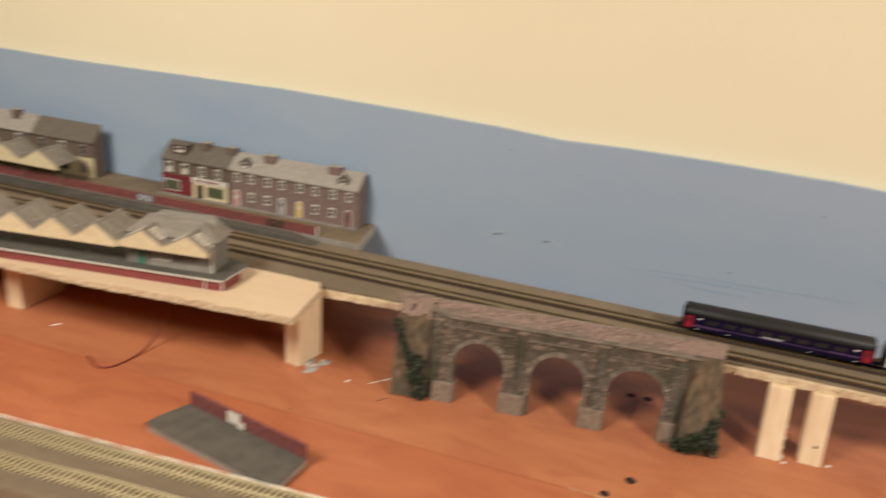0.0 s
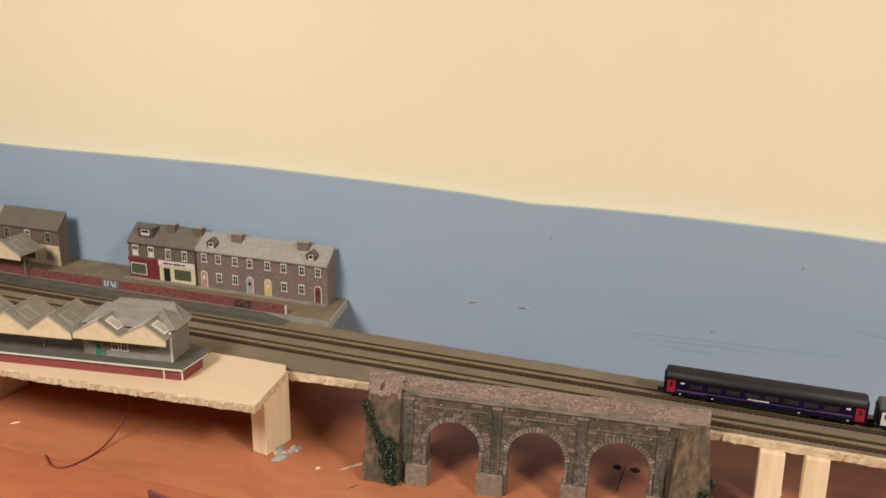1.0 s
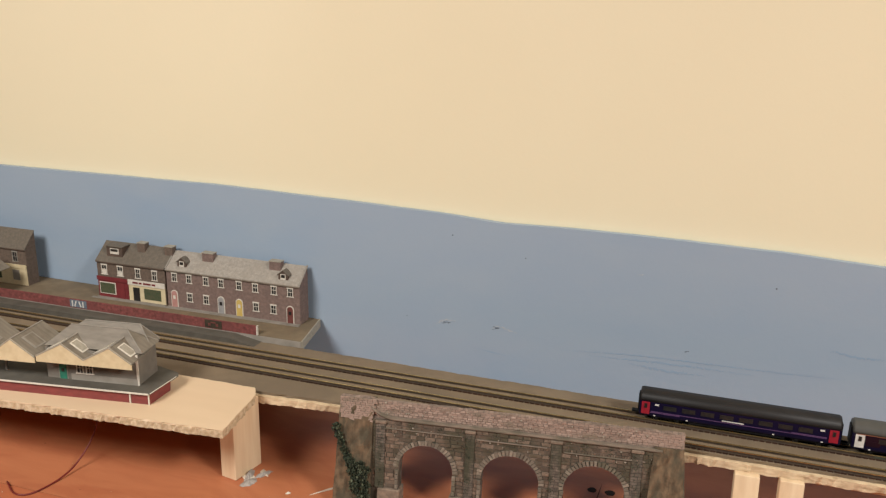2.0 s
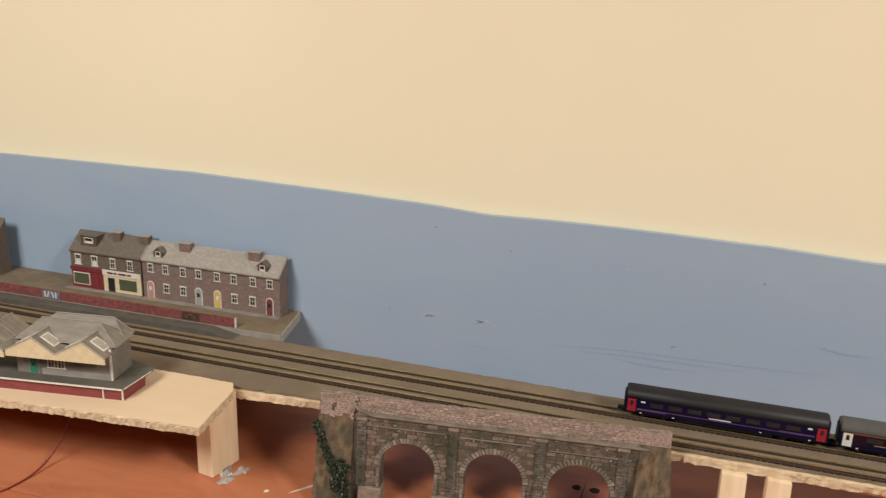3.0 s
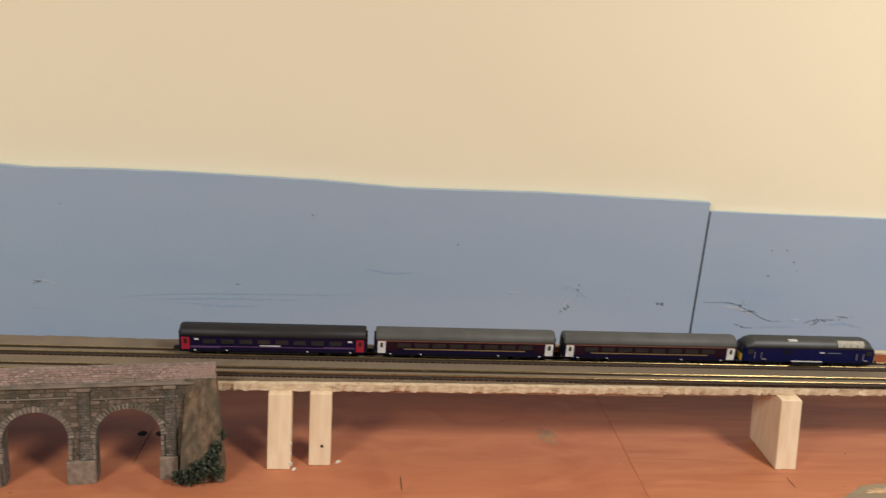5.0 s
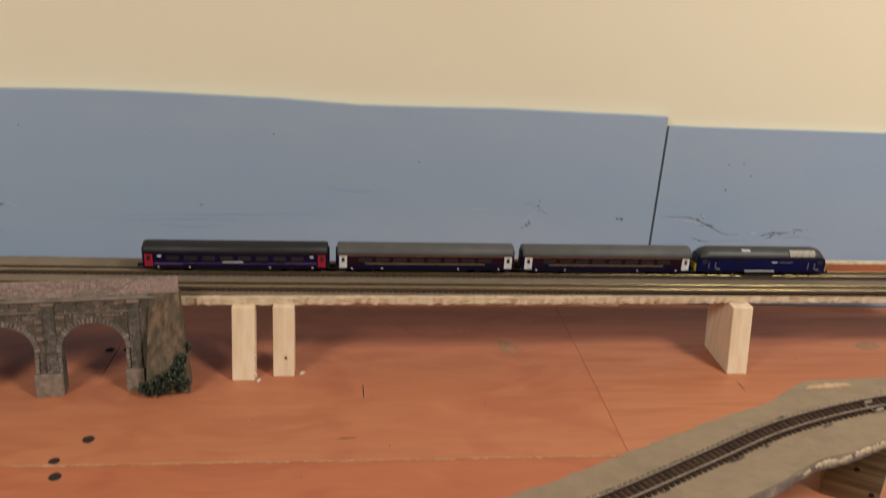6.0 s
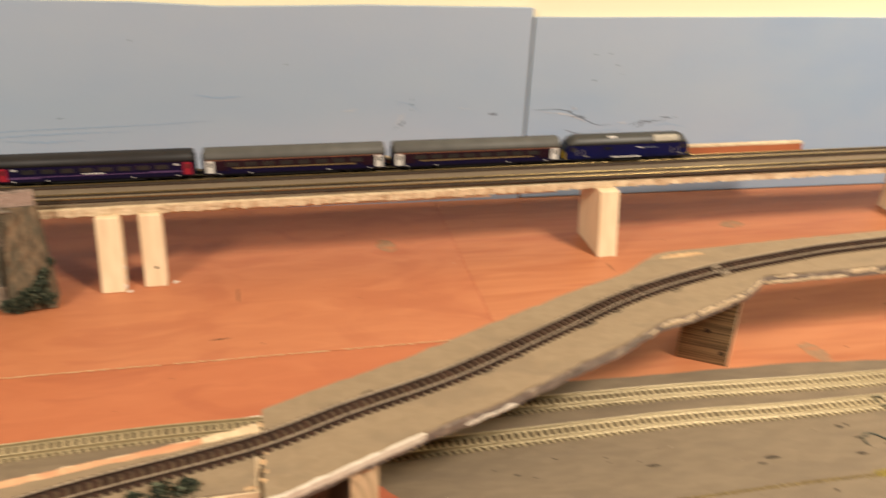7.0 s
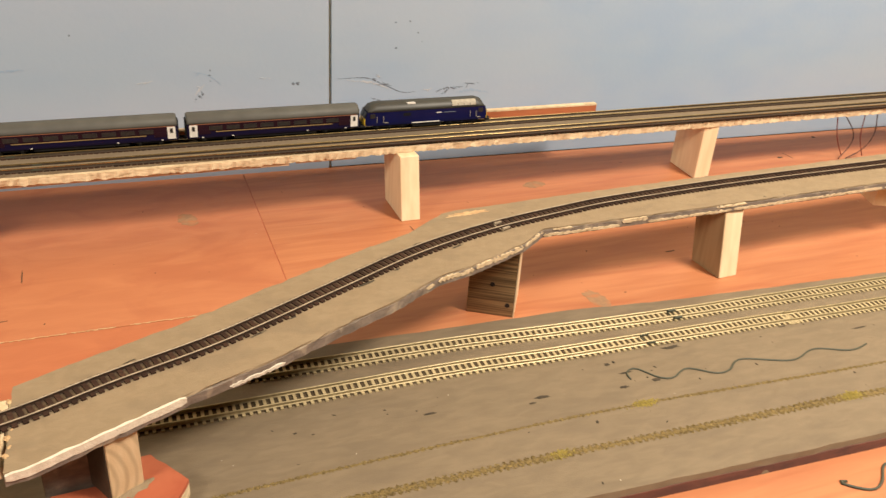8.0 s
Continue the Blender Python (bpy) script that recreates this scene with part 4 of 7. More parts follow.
    while z < 0.0762:
        h = rnd.uniform(0.0026, 0.0042)
        soldier = 0.0635 < z < 0.0665
        if soldier:
            h = 0.0036
        h = min(h, 0.0768 - z)
        mid = z + h / 2
        blocked = []
        for a0, a1 in arches:
            c, r, spring = (a0 + a1) / 2, (a1 - a0) / 2, spring_of(a0, a1)
            if mid < spring:
                blocked.append((a0 - 0.0004, a1 + 0.0004))
            else:
                q = (r + 0.0040) ** 2 - ((mid - spring) / rise) ** 2
                if q > 0:
                    blocked.append((c - q ** 0.5, c + q ** 0.5))
        edges = [0.0285] + [e for pair in blocked for e in pair] + [0.2545]
        for u0, u1 in zip(edges[::2], edges[1::2]):
            u = u0
            while u < u1 - 0.0012:
                w = rnd.uniform(0.0018, 0.0026) if soldier else rnd.uniform(0.004, 0.0125)
                w = min(w, u1 - u)
                stones.append((u + w / 2, rnd.uniform(0.0001, 0.0006), mid, w - 0.0003, h - 0.0003, rnd.gauss(0, 0.012)))
                u += w
        z += h
    lay("stone", [piece_mesh("stone", M_BASESTONE if k == 6 else M_BLOCK, k) for k in range(8)], stones, 300)

    bricks = []
    for row in range(11):
        z = 0.0933 - 0.0018 * (row + 0.5)
        low = row > 6
        u, end = (-0.0012 * (row % 2), 0.0285) if low else (-0.002 * (row % 2), L)
        while u < end:
            w = 0.0041 + rnd.gauss(0, 0.0003)
            a, b = max(u, 0.0002), min(u + w, end)
            pier = a < 0.0285
            if b - a > 0.0012 and (pier or row > 0) and not (low and rnd.random() < (row - 6) * 0.16):
                sag = 0.0 if pier else -0.0002
                bricks.append(((a + b) / 2, (-0.0002 if pier else 0.0018) + rnd.gauss(0, 0.0001), z + sag + rnd.gauss(0, 0.00006), b - a - 0.0003, 0.0016, rnd.gauss(0, 0.012)))
            u += w
    lay("brick", [piece_mesh("brick", M_PINKBRICK, 20 + k) for k in range(3)], bricks, 300)

    def abutment(u0, u1, foot, head, z1, out0, out1):
        bm = bmesh.new()
        n, h = 7, 12
        grid = [[bm.verts.new((u0 - foot * (1 - j / h) + (u1 + head * (1 - j / h) - u0 + foot * (1 - j / h)) * i / n, -out0 + (out0 - out1) * j / h + rnd.gauss(0, 0.0007), z1 * j / h)) for i in range(n + 1)] for j in range(h + 1)]
        back = [[bm.verts.new((v.co.x, D, v.co.z)) for v in row] for row in grid]
        for j in range(h):
            for i in range(n):
                bm.faces.new((grid[j][i], grid[j][i + 1], grid[j + 1][i + 1], grid[j + 1][i]))
                bm.faces.new((back[j][i + 1], back[j][i], back[j + 1][i], back[j + 1][i + 1]))
            bm.faces.new((back[j][0], grid[j][0], grid[j + 1][0], back[j + 1][0]))
            bm.faces.new((grid[j][n], back[j][n], back[j + 1][n], grid[j + 1][n]))
        for i in range(n):
            bm.faces.new((grid[h][i], grid[h][i + 1], back[h][i + 1], back[h][i]))
            bm.faces.new((grid[0][i + 1], grid[0][i], back[0][i], back[0][i + 1]))
        part("abutment", bm, M_ROCK, ob, "brown rocky abutment", place)

    abutment(0.0, 0.0285, 0.003, 0.0, 0.0915, 0.0065, -0.0004)
    abutment(0.2535, 0.2757, 0.006, 0.006, 0.0800, 0.0125, 0.0005)
    return place


VIA = viaduct()


def foliage(name, label, spots, count, size, seed, m, material=None, flat=1.0):
    """Clumps of small crumpled leaves round the given spots (x, y, z, radius)."""
    rnd = random.Random(seed)
    verts, faces = [], []
    for _ in range(count):
        x, y, z, r = rnd.choice(spots)
        d = Vector((rnd.gauss(0, 1), rnd.gauss(0, 1), rnd.gauss(0, 1))).normalized() * r * rnd.uniform(0.1, 1.0) ** 0.6
        p = Vector((x, y, z)) + Vector((d.x, d.y * flat, d.z))
        p.z = max(p.z, 0.0004)
        q = Euler((rnd.uniform(0, 6), rnd.uniform(0, 6), rnd.uniform(0, 6))).to_matrix()
        s = size * rnd.uniform(0.6, 1.5)
        k = len(verts)
        verts += [m @ (p + q @ Vector(v)) for v in ((-s, 0, 0), (0, -s * 0.6, s * 0.25), (s, 0, 0), (0, s * 0.6, s * 0.25))]
        faces += [(k, k + 1, k + 2), (k, k + 2, k + 3)]
    me = bpy.data.meshes.new(name)
    me.from_pydata([tuple(v) for v in verts], [], faces)
    me.materials.append(material or M_GREEN)
    ob = tagged(new(name, me), label, "bush", "bushes")
    return ob


IVY = [(-0.0015, 0.067, 0.0042), (0.0005, 0.061, 0.0036), (0.003, 0.055, 0.003), (0.0055, 0.049, 0.0034), (0.009, 0.043, 0.0042), (0.0125, 0.038, 0.005), (0.020, 0.037, 0.0042), (0.026, 0.034, 0.0034), (0.014, 0.031, 0.0055), (0.022, 0.028, 0.006), (0.0165, 0.024, 0.006), (0.025, 0.020, 0.0058), (0.017, 0.017, 0.005), (0.024, 0.012, 0.0062), (0.021, 0.006, 0.0058), (0.026, 0.004, 0.005)]
foliage("bush", "dark green climbing foliage on the abutment", [(u, -0.003 - 0.0055 * (1 - z / 0.075), z, r) for u, z, r in IVY], 2600, 0.0012, 3, VIA, flat=0.6)
foliage("bush", "dark green bush at the foot of the abutment", [(0.254, -0.014, 0.006, 0.007), (0.262, -0.014, 0.009, 0.009), (0.270, -0.013, 0.012, 0.009), (0.247, -0.011, 0.005, 0.006), (0.276, -0.012, 0.008, 0.006), (0.273, -0.011, 0.022, 0.005), (0.276, -0.009, 0.028, 0.004), (0.2795, -0.004, 0.035, 0.0035), (0.262, -0.013, 0.013, 0.007), (0.272, -0.012, 0.019, 0.006)], 2400, 0.0014, 4, VIA)
foliage("moss_growth", "thin dark moss growing on the viaduct stones", [(u, -0.0017, z, 0.0035) for u in (0.108, 0.176, 0.2405, 0.036) for z in (0.024, 0.034, 0.045, 0.055, 0.063, 0.07)] + [(u, -0.0008, 0.0735, 0.004) for u in (0.06, 0.085, 0.13, 0.15, 0.2, 0.22)], 900, 0.0005, 9, VIA, flat=0.4)
foliage("bush", "dark green scenic foliage beside the branch deck", [(0.207, 0.341, 0.066, 0.007), (0.196, 0.339, 0.065, 0.009), (0.215, 0.336, 0.061, 0.006), (0.183, 0.336, 0.062, 0.010), (0.19, 0.328, 0.04, 0.014), (0.19, 0.328, 0.02, 0.014), (0.19, 0.328, 0.008, 0.012)], 2600, 0.0018, 6, Matrix())


# ---- the street of low-relief card buildings ----
LEDGE_Z = 0.0745
bm = bmesh.new()
loop = [(-1.35, 0.7585), (-0.3005, 0.7595), (-0.3115, back_y(-0.31) - 0.0012), (-1.35, back_y(-1.35) - 0.0012)]
extrude(bm, [(x, y, 0.066) for x, y in loop], (0, 0, LEDGE_Z - 0.066))
ledge = thing("street_ledge", (-0.8, 0.79, 0), "raised card street with a red brick retaining wall", "ledge")
part("pavement", bm, M_LEDGE, ledge, "tan paved card")
part("support", boxed(-1.3, -0.34, 0.771, 0.812, 0.0, 0.066), M_PINE, ledge)
part("parapet_wall", boxed(-1.35, -0.3515, 0.7588, 0.7606, LEDGE_Z, LEDGE_Z + 0.0098), M_REDWALL, ledge, "dark red brick wall")
part("wall_cap", boxed(-0.3515, -0.3503, 0.7586, 0.7608, LEDGE_Z, LEDGE_Z + 0.0102), M_WHITE, ledge)
part("edge_strip", boxed(-1.35, -0.3005, 0.7575, 0.7585, 0.066, LEDGE_Z), M_CARDGREY, ledge)
part("end_strip", extrude(bmesh.new(), [(-0.3005, 0.7585, 0.066), (-0.2993, 0.7585, 0.066), (-0.3103, 0.8225, 0.066), (-0.3115, 0.8225, 0.066)], (0, 0, LEDGE_Z - 0.0655)), M_CAP, ledge, "pale cut edge")
part("kerb", boxed(-0.585, -0.322, 0.7935, 0.7965, LEDGE_Z, LEDGE_Z + 0.0007), M_CARDGREY, ledge)
for x, w, material in ((-0.573, 0.022, M_SCUFF), (-0.402, 0.02, M_DIRT)):
    part("poster", boxed(x - w / 2, x + w / 2, 0.7583, 0.7588, LEDGE_Z + 0.001, LEDGE_Z + 0.0092), material, ledge, "small poster on the wall")
for x, lean in ((-0.5805, 0.0), (-0.5765, 0.35), (-0.5705, -0.35), (-0.5665, 0.0)):
    m = Matrix.Translation((x, 0.7582, LEDGE_Z + 0.005)) @ Matrix.Rotation(lean, 4, "Y")
    part("poster_mark", boxed(-0.0007, 0.0007, -0.0002, 0.0001, -0.0034, 0.0034), M_DOORWHITE, ledge, m=m)
for x, z, w, h in ((-0.4065, 0.0035, 0.003, 0.003), (-0.3975, 0.0035, 0.003, 0.003), (-0.402, 0.0058, 0.006, 0.0014)):
    part("poster_mark", boxed(x - w / 2, x + w / 2, 0.758, 0.7583, LEDGE_Z + z - h / 2 + 0.001, LEDGE_Z + z + h / 2 + 0.001), M_REDDOOR, ledge)


def window(parent, x, z, w, h, y, frame=None, pane=None, bars=1):
    """A sash window with a raised surround and sill; x, z its centre."""
    b = 0.0007
    face = frame or M_WHITE
    ob = part("window", boxed(x - w / 2 + b * 0.5, x + w / 2 - b * 0.5, y - 0.0002, y + 0.0004, z - h / 2, z + h / 2 - b), pane or M_GLASS, parent)
    part("lintel", boxed(x - w / 2 - 0.0005, x + w / 2 + 0.0005, y - 0.0007, y + 0.0004, z + h / 2 - b * 1.6, z + h / 2 + 0.0003), face, ob)
    part("sill", boxed(x - w / 2 - 0.0009, x + w / 2 + 0.0009, y - 0.0007, y + 0.0004, z - h / 2 - b * 1.3, z - h / 2), face, ob)
    for a in (x - w / 2, x + w / 2 - b):
        part("jamb", boxed(a, a + b, y - 0.0007, y + 0.0004, z - h / 2, z + h / 2 - b * 1.6), face, ob)
    for k in range(bars):
        part("glazing_bar", boxed(x - w / 2 + b, x + w / 2 - b, y - 0.0004, y + 0.0003, z - 0.0003 + k * 0.002, z + 0.0002 + k * 0.002), face, ob)
    part("mullion", boxed(x - 0.0002, x + 0.0002, y - 0.00035, y + 0.0003, z - h / 2, z + h / 2 - b * 1.6), face, ob)
    return ob


def door(parent, x, z, w, h, y, paint, surround=None, arched=True, label=""):
    bm = bmesh.new()
    n = 10
    outline = lambda hw, top: [(x - hw, y, z), (x + hw, y, z)] + [(x + hw * math.cos(k * math.pi / n), y, top - hw + hw * math.sin(k * math.pi / n)) for k in range(n + 1)]  # noqa: E731
    if arched:
        extrude(bm, outline(w / 2 + 0.001, z + h + 0.001), (0, -0.0005, 0))
    else:
        box(bm, x - w / 2 - 0.001, x + w / 2 + 0.001, y - 0.0005, y, z, z + h + 0.001)
    ob = part("door_surround", bm, surround or M_WHITE, parent)
    bm = bmesh.new()
    if arched:
        extrude(bm, [(p[0], p[1] - 0.0005, p[2]) for p in outline(w / 2, z + h)], (0, -0.0004, 0))
    else:
        box(bm, x - w / 2, x + w / 2, y - 0.0009, y - 0.0005, z, z + h)
    leaf = part("door", bm, paint, ob, label)
    part("panel", boxed(x - w * 0.22, x + w * 0.22, y - 0.00115, y - 0.0009, z + h * 0.5, z + h * 0.72), M_GLASS if paint not in (M_YELLOW, M_PINK) else M_WHITE, ob)
    return leaf


def shell(ob, x0, x1, yf, yb, z0, eave, ridge, brick, slate, coping=True):
    bm = bmesh.new()
    extrude(bm, [(x0, yf, z0), (x0, yb, z0), (x0, yb, ridge - 0.0008), (x0, yf, eave - 0.0008)], (x1 - x0, 0, 0))
    part("wall", bm, brick, ob, "printed brick wall")
    bm = bmesh.new()
    s = (ridge - eave) / (yb - yf)
    extrude(bm, [(x0 - 0.0006, yf - 0.0014, eave - 0.0014 * s), (x0 - 0.0006, yb, ridge), (x0 - 0.0006, yb, ridge + 0.0012), (x0 - 0.0006, yf - 0.0014, eave - 0.0014 * s + 0.0012)], (x1 - x0 + 0.0012, 0, 0))
    part("roof", bm, slate, ob, "slate printed roof")
    part("gutter", boxed(x0, x1, yf - 0.002, yf - 0.0014, eave - 0.0018, eave - 0.0008), M_MOULDING if coping else M_DORMER, ob)
    if coping:
        for x in (x0, x1):
            bm = bmesh.new()
            extrude(bm, [(x - 0.0008, yf - 0.0008, eave + 0.0008), (x - 0.0008, yb, ridge + 0.0013), (x - 0.0008, yb, ridge + 0.0021), (x - 0.0008, yf - 0.0008, eave + 0.0016)], (0.0016, 0, 0))
            part("coping", bm, M_CARDGREY, ob)

    def slope(y):
        return eave + (y - yf) * s

    return slope


def chimney(ob, x, w, z0, z1, y0, y1, brick, cap=None):
    stack = part("chimney", boxed(x - w / 2, x + w / 2, y0, y1, z0, z1, 0.0002), brick, ob)
    part("cap", boxed(x - w / 2 - 0.0005, x + w / 2 + 0.0005, y0 - 0.0005, y1, z1, z1 + 0.0008), cap or M_CAP, stack)


def dormer(ob, x, w, h, yf, slope):
    z = slope(yf)
    bm = bmesh.new()
    d = 0.009
    extrude(bm, [(x - w / 2, yf, z), (x + w / 2, yf, z), (x + w / 2, yf, z + h * 0.6), (x, yf, z + h), (x - w / 2, yf, z + h * 0.6)], (0, d, 0))
    body = part("dormer", bm, M_DORMER, ob, "dark brown dormer")
    part("window_frame", boxed(x - w * 0.27, x + w * 0.27, yf - 0.0003, yf + 0.0002, z + h * 0.22, z + h * 0.66), M_WHITE, body)
    part("pane", boxed(x - w * 0.2, x + w * 0.2, yf - 0.0005, yf + 0.0002, z + h * 0.3, z + h * 0.6), M_GLASS, body)
    for a in (-1, 1):
        bm = bmesh.new()
        extrude(bm, [(x + a * w * 0.6, yf - 0.0008, z + h * 0.5), (x, yf - 0.0008, z + h), (x, yf - 0.0008, z + h + 0.0009), (x + a * w * 0.6, yf - 0.0008, z + h * 0.5 + 0.0009)], (0, d * 0.9, 0))
        part("dormer_roof", bm, M_SLATE_DARK, body)
    part("sill", boxed(x - w * 0.26, x + w * 0.26, yf - 0.0007, yf - 0.0001, z + h * 0.12, z + h * 0.28), M_WHITE, body)


def terrace():
    x0, x1, yf, yb = -0.4865, -0.3225, 0.8, 0.819
    ob = thing("terraced_houses", (-0.4, 0.81, LEDGE_Z), "row of low-relief brown brick terraced houses with coloured doors", "house", "card street buildings")
    slope = shell(ob, x0, x1, yf, yb, LEDGE_Z, 0.118, 0.1335, M_TERRACE, M_SLATE)
    L = x1 - x0
    for f in (0.064, 0.177, 0.308, 0.423, 0.559, 0.679, 0.815, 0.933):
        window(ob, x0 + L * f, 0.110, 0.0066, 0.0095, yf)
    for f in (0.176, 0.303, 0.679, 0.808):
        window(ob, x0 + L * f, 0.0885, 0.0068, 0.0098, yf)
    for f, paint, label in ((0.056, M_PINK, "pink front door"), (0.417, M_GREYDOOR, "grey front door"), (0.555, M_YELLOW, "yellow front door"), (0.929, M_REDDOOR, "dark red front door")):
        door(ob, x0 + L * f, LEDGE_Z + 0.0006, 0.0068, 0.0185, yf, paint, label=label)
    part("step", boxed(x0, x1, yf - 0.0022, yf, LEDGE_Z, LEDGE_Z + 0.0006), M_CARDGREY, ob)
    for f in (0.285, 0.79):
        chimney(ob, x0 + L * f, 0.0135, 0.1275, 0.1375, yf + 0.011, yf + 0.019, M_TERRACE, M_CAP)
    for f in (0.115, 0.875):
        dormer(ob, x0 + L * f, 0.0112, 0.0112, yf + 0.003, slope)


def shops():
    x0, xm, x1, yf, yb = -0.579, -0.5375, -0.4885, 0.8, 0.82
    ob = thing("shop_buildings", (-0.535, 0.81, LEDGE_Z), "pair of low-relief brick shops, one red and one cream shopfront", "house", "card street buildings")
    slope = shell(ob, x0, x1, yf, yb, LEDGE_Z, 0.118, 0.135, M_SHOPBRICK, M_SLATE_DARK, False)
    for x in (-0.569, -0.5475):
        sash = window(ob, x, 0.1085, 0.0076, 0.0115, yf, pane=M_GLASS)
        part("blind", boxed(x - 0.0027, x + 0.0027, yf - 0.0006, yf - 0.0002, 0.1028, 0.1078), M_WHITE, sash, "white blind")
    for x in (-0.524, -0.502):
        window(ob, x, 0.1085, 0.0066, 0.0112, yf)
    front = part("shopfront", boxed(x0 + 0.0005, xm, yf - 0.0012, yf, LEDGE_Z, 0.0985, 0.0002), M_RED, ob, "dark red shopfront")
    part("fascia", boxed(x0, xm, yf - 0.0022, yf - 0.0012, 0.0955, 0.1), M_RED, front)
    part("shop_window", boxed(-0.576, -0.5545, yf - 0.0017, yf - 0.0012, LEDGE_Z + 0.005, 0.0935), M_WHITE, front)
    part("pane", boxed(-0.575, -0.5555, yf - 0.002, yf - 0.0017, LEDGE_Z + 0.006, 0.0925), M_GLASSGREEN, front)
    part("door", boxed(-0.5515, -0.5425, yf - 0.0017, yf - 0.0012, LEDGE_Z + 0.001, 0.0935), M_RED, front, "red shop door")
    front = part("shopfront", boxed(xm + 0.0004, x1 - 0.0005, yf - 0.0012, yf, LEDGE_Z, 0.0985, 0.0002), M_SHOPCREAM, ob, "cream shopfront")
    part("fascia", boxed(xm + 0.0004, x1, yf - 0.0022, yf - 0.0012, 0.0945, 0.1005), M_WHITE, front)
    for a, b in ((0.007, 0.014), (0.0155, 0.019), (0.021, 0.031), (0.0325, 0.037)):
        part("sign_bar", boxed(xm + a, xm + b, yf - 0.0025, yf - 0.0022, 0.0965, 0.0985), M_RED, front)
    part("pane", boxed(-0.5165, -0.4945, yf - 0.0016, yf - 0.0012, LEDGE_Z + 0.0045, 0.0915), M_GLASSGREEN, front)
    part("door", boxed(-0.531, -0.5225, yf - 0.0016, yf - 0.0012, LEDGE_Z + 0.001, 0.0915), M_GLASS, front)
    part("step", boxed(x0, x1, yf - 0.0045, yf - 0.0012, LEDGE_Z, LEDGE_Z + 0.0012), M_CARDGREY, ob)
    chimney(ob, -0.5265, 0.010, 0.1275, 0.1395, yf + 0.012, yf + 0.02, M_SHOPBRICK, M_CAP)
    chimney(ob, -0.4905, 0.010, 0.1275, 0.1390, yf + 0.012, yf + 0.02, M_SHOPBRICK, M_CAP)
    z = slope(yf + 0.006)
    body = part("dormer", boxed(-0.5675, -0.5465, yf + 0.0045, yf + 0.019, z - 0.001, z + 0.0115, 0.0003), M_DORMER, ob, "large flat brown dormer")
    part("flat_roof", boxed(-0.5685, -0.5455, yf + 0.003, yf + 0.0195, z + 0.0115, z + 0.0123), M_SLATE_DARK, body)
    part("window_frame", boxed(-0.5625, -0.551, yf + 0.0041, yf + 0.0045, z + 0.003, z + 0.0095), M_WHITE, body)
    part("pane", boxed(-0.5615, -0.552, yf + 0.0038, yf + 0.0041, z + 0.006, z + 0.0088), M_GLASS, body)


def corner_house(x0, x1, label, slate, n, stack=None):
    yf, yb = 0.8, 0.8165
    ob = thing("corner_shop", ((x0 + x1) / 2, 0.81, LEDGE_Z), label, "house", "card street buildings")
    shell(ob, x0, x1, yf, yb, LEDGE_Z, 0.1195, 0.1375, M_SHOPBRICK, slate, False)
    for k in range(n):
        x = x0 + (x1 - x0) * (k + 0.5) / n
        window(ob, x, 0.1095, 0.0075, 0.012, yf, frame=M_WHITE if k % 2 else M_CARDGREY)
    front = part("shopfront", boxed(x0 + 0.0005, x1 - 0.0005, yf - 0.0012, yf, LEDGE_Z, 0.099, 0.0002), M_CREAM, ob, "cream shopfront")
    part("fascia", boxed(x0, x1, yf - 0.0022, yf - 0.0012, 0.0955, 0.1), M_CREAM, front)
    for k in range(n):
        x = x0 + (x1 - x0) * (k + 0.5) / n
        w = 0.009 if k < n - 1 else 0.005
        part("pane", boxed(x - w, x + w, yf - 0.0016, yf - 0.0012, LEDGE_Z + 0.006, 0.093), M_GLASSGREEN if k % 2 else M_CARDGREY, front)
    if stack:
        chimney(ob, stack, 0.012, 0.13, 0.1425, yf + 0.009, yf + 0.0165, M_SHOPBRICK)


bm = bmesh.new()
extrude(bm, [(-1.35, 0.7425, BED_Z), (-0.345, 0.7425, BED_Z), (-0.375, 0.7425, BED_Z + 0.0052), (-1.35, 0.7425, BED_Z + 0.0052)], (0, 0.0145, 0))
solid("far_platform", bm, M_PLATFORM, "narrow grey card platform behind the far track", "platform")
terrace()
shops()
corner_house(-0.86, -0.7752, "grey slated shop with a cream shopfront and a chimney", M_SLATE, 2, -0.807)
corner_house(-0.7745, -0.680, "dark slated corner shop with a cream shopfront", M_SLATE_DARK, 3)


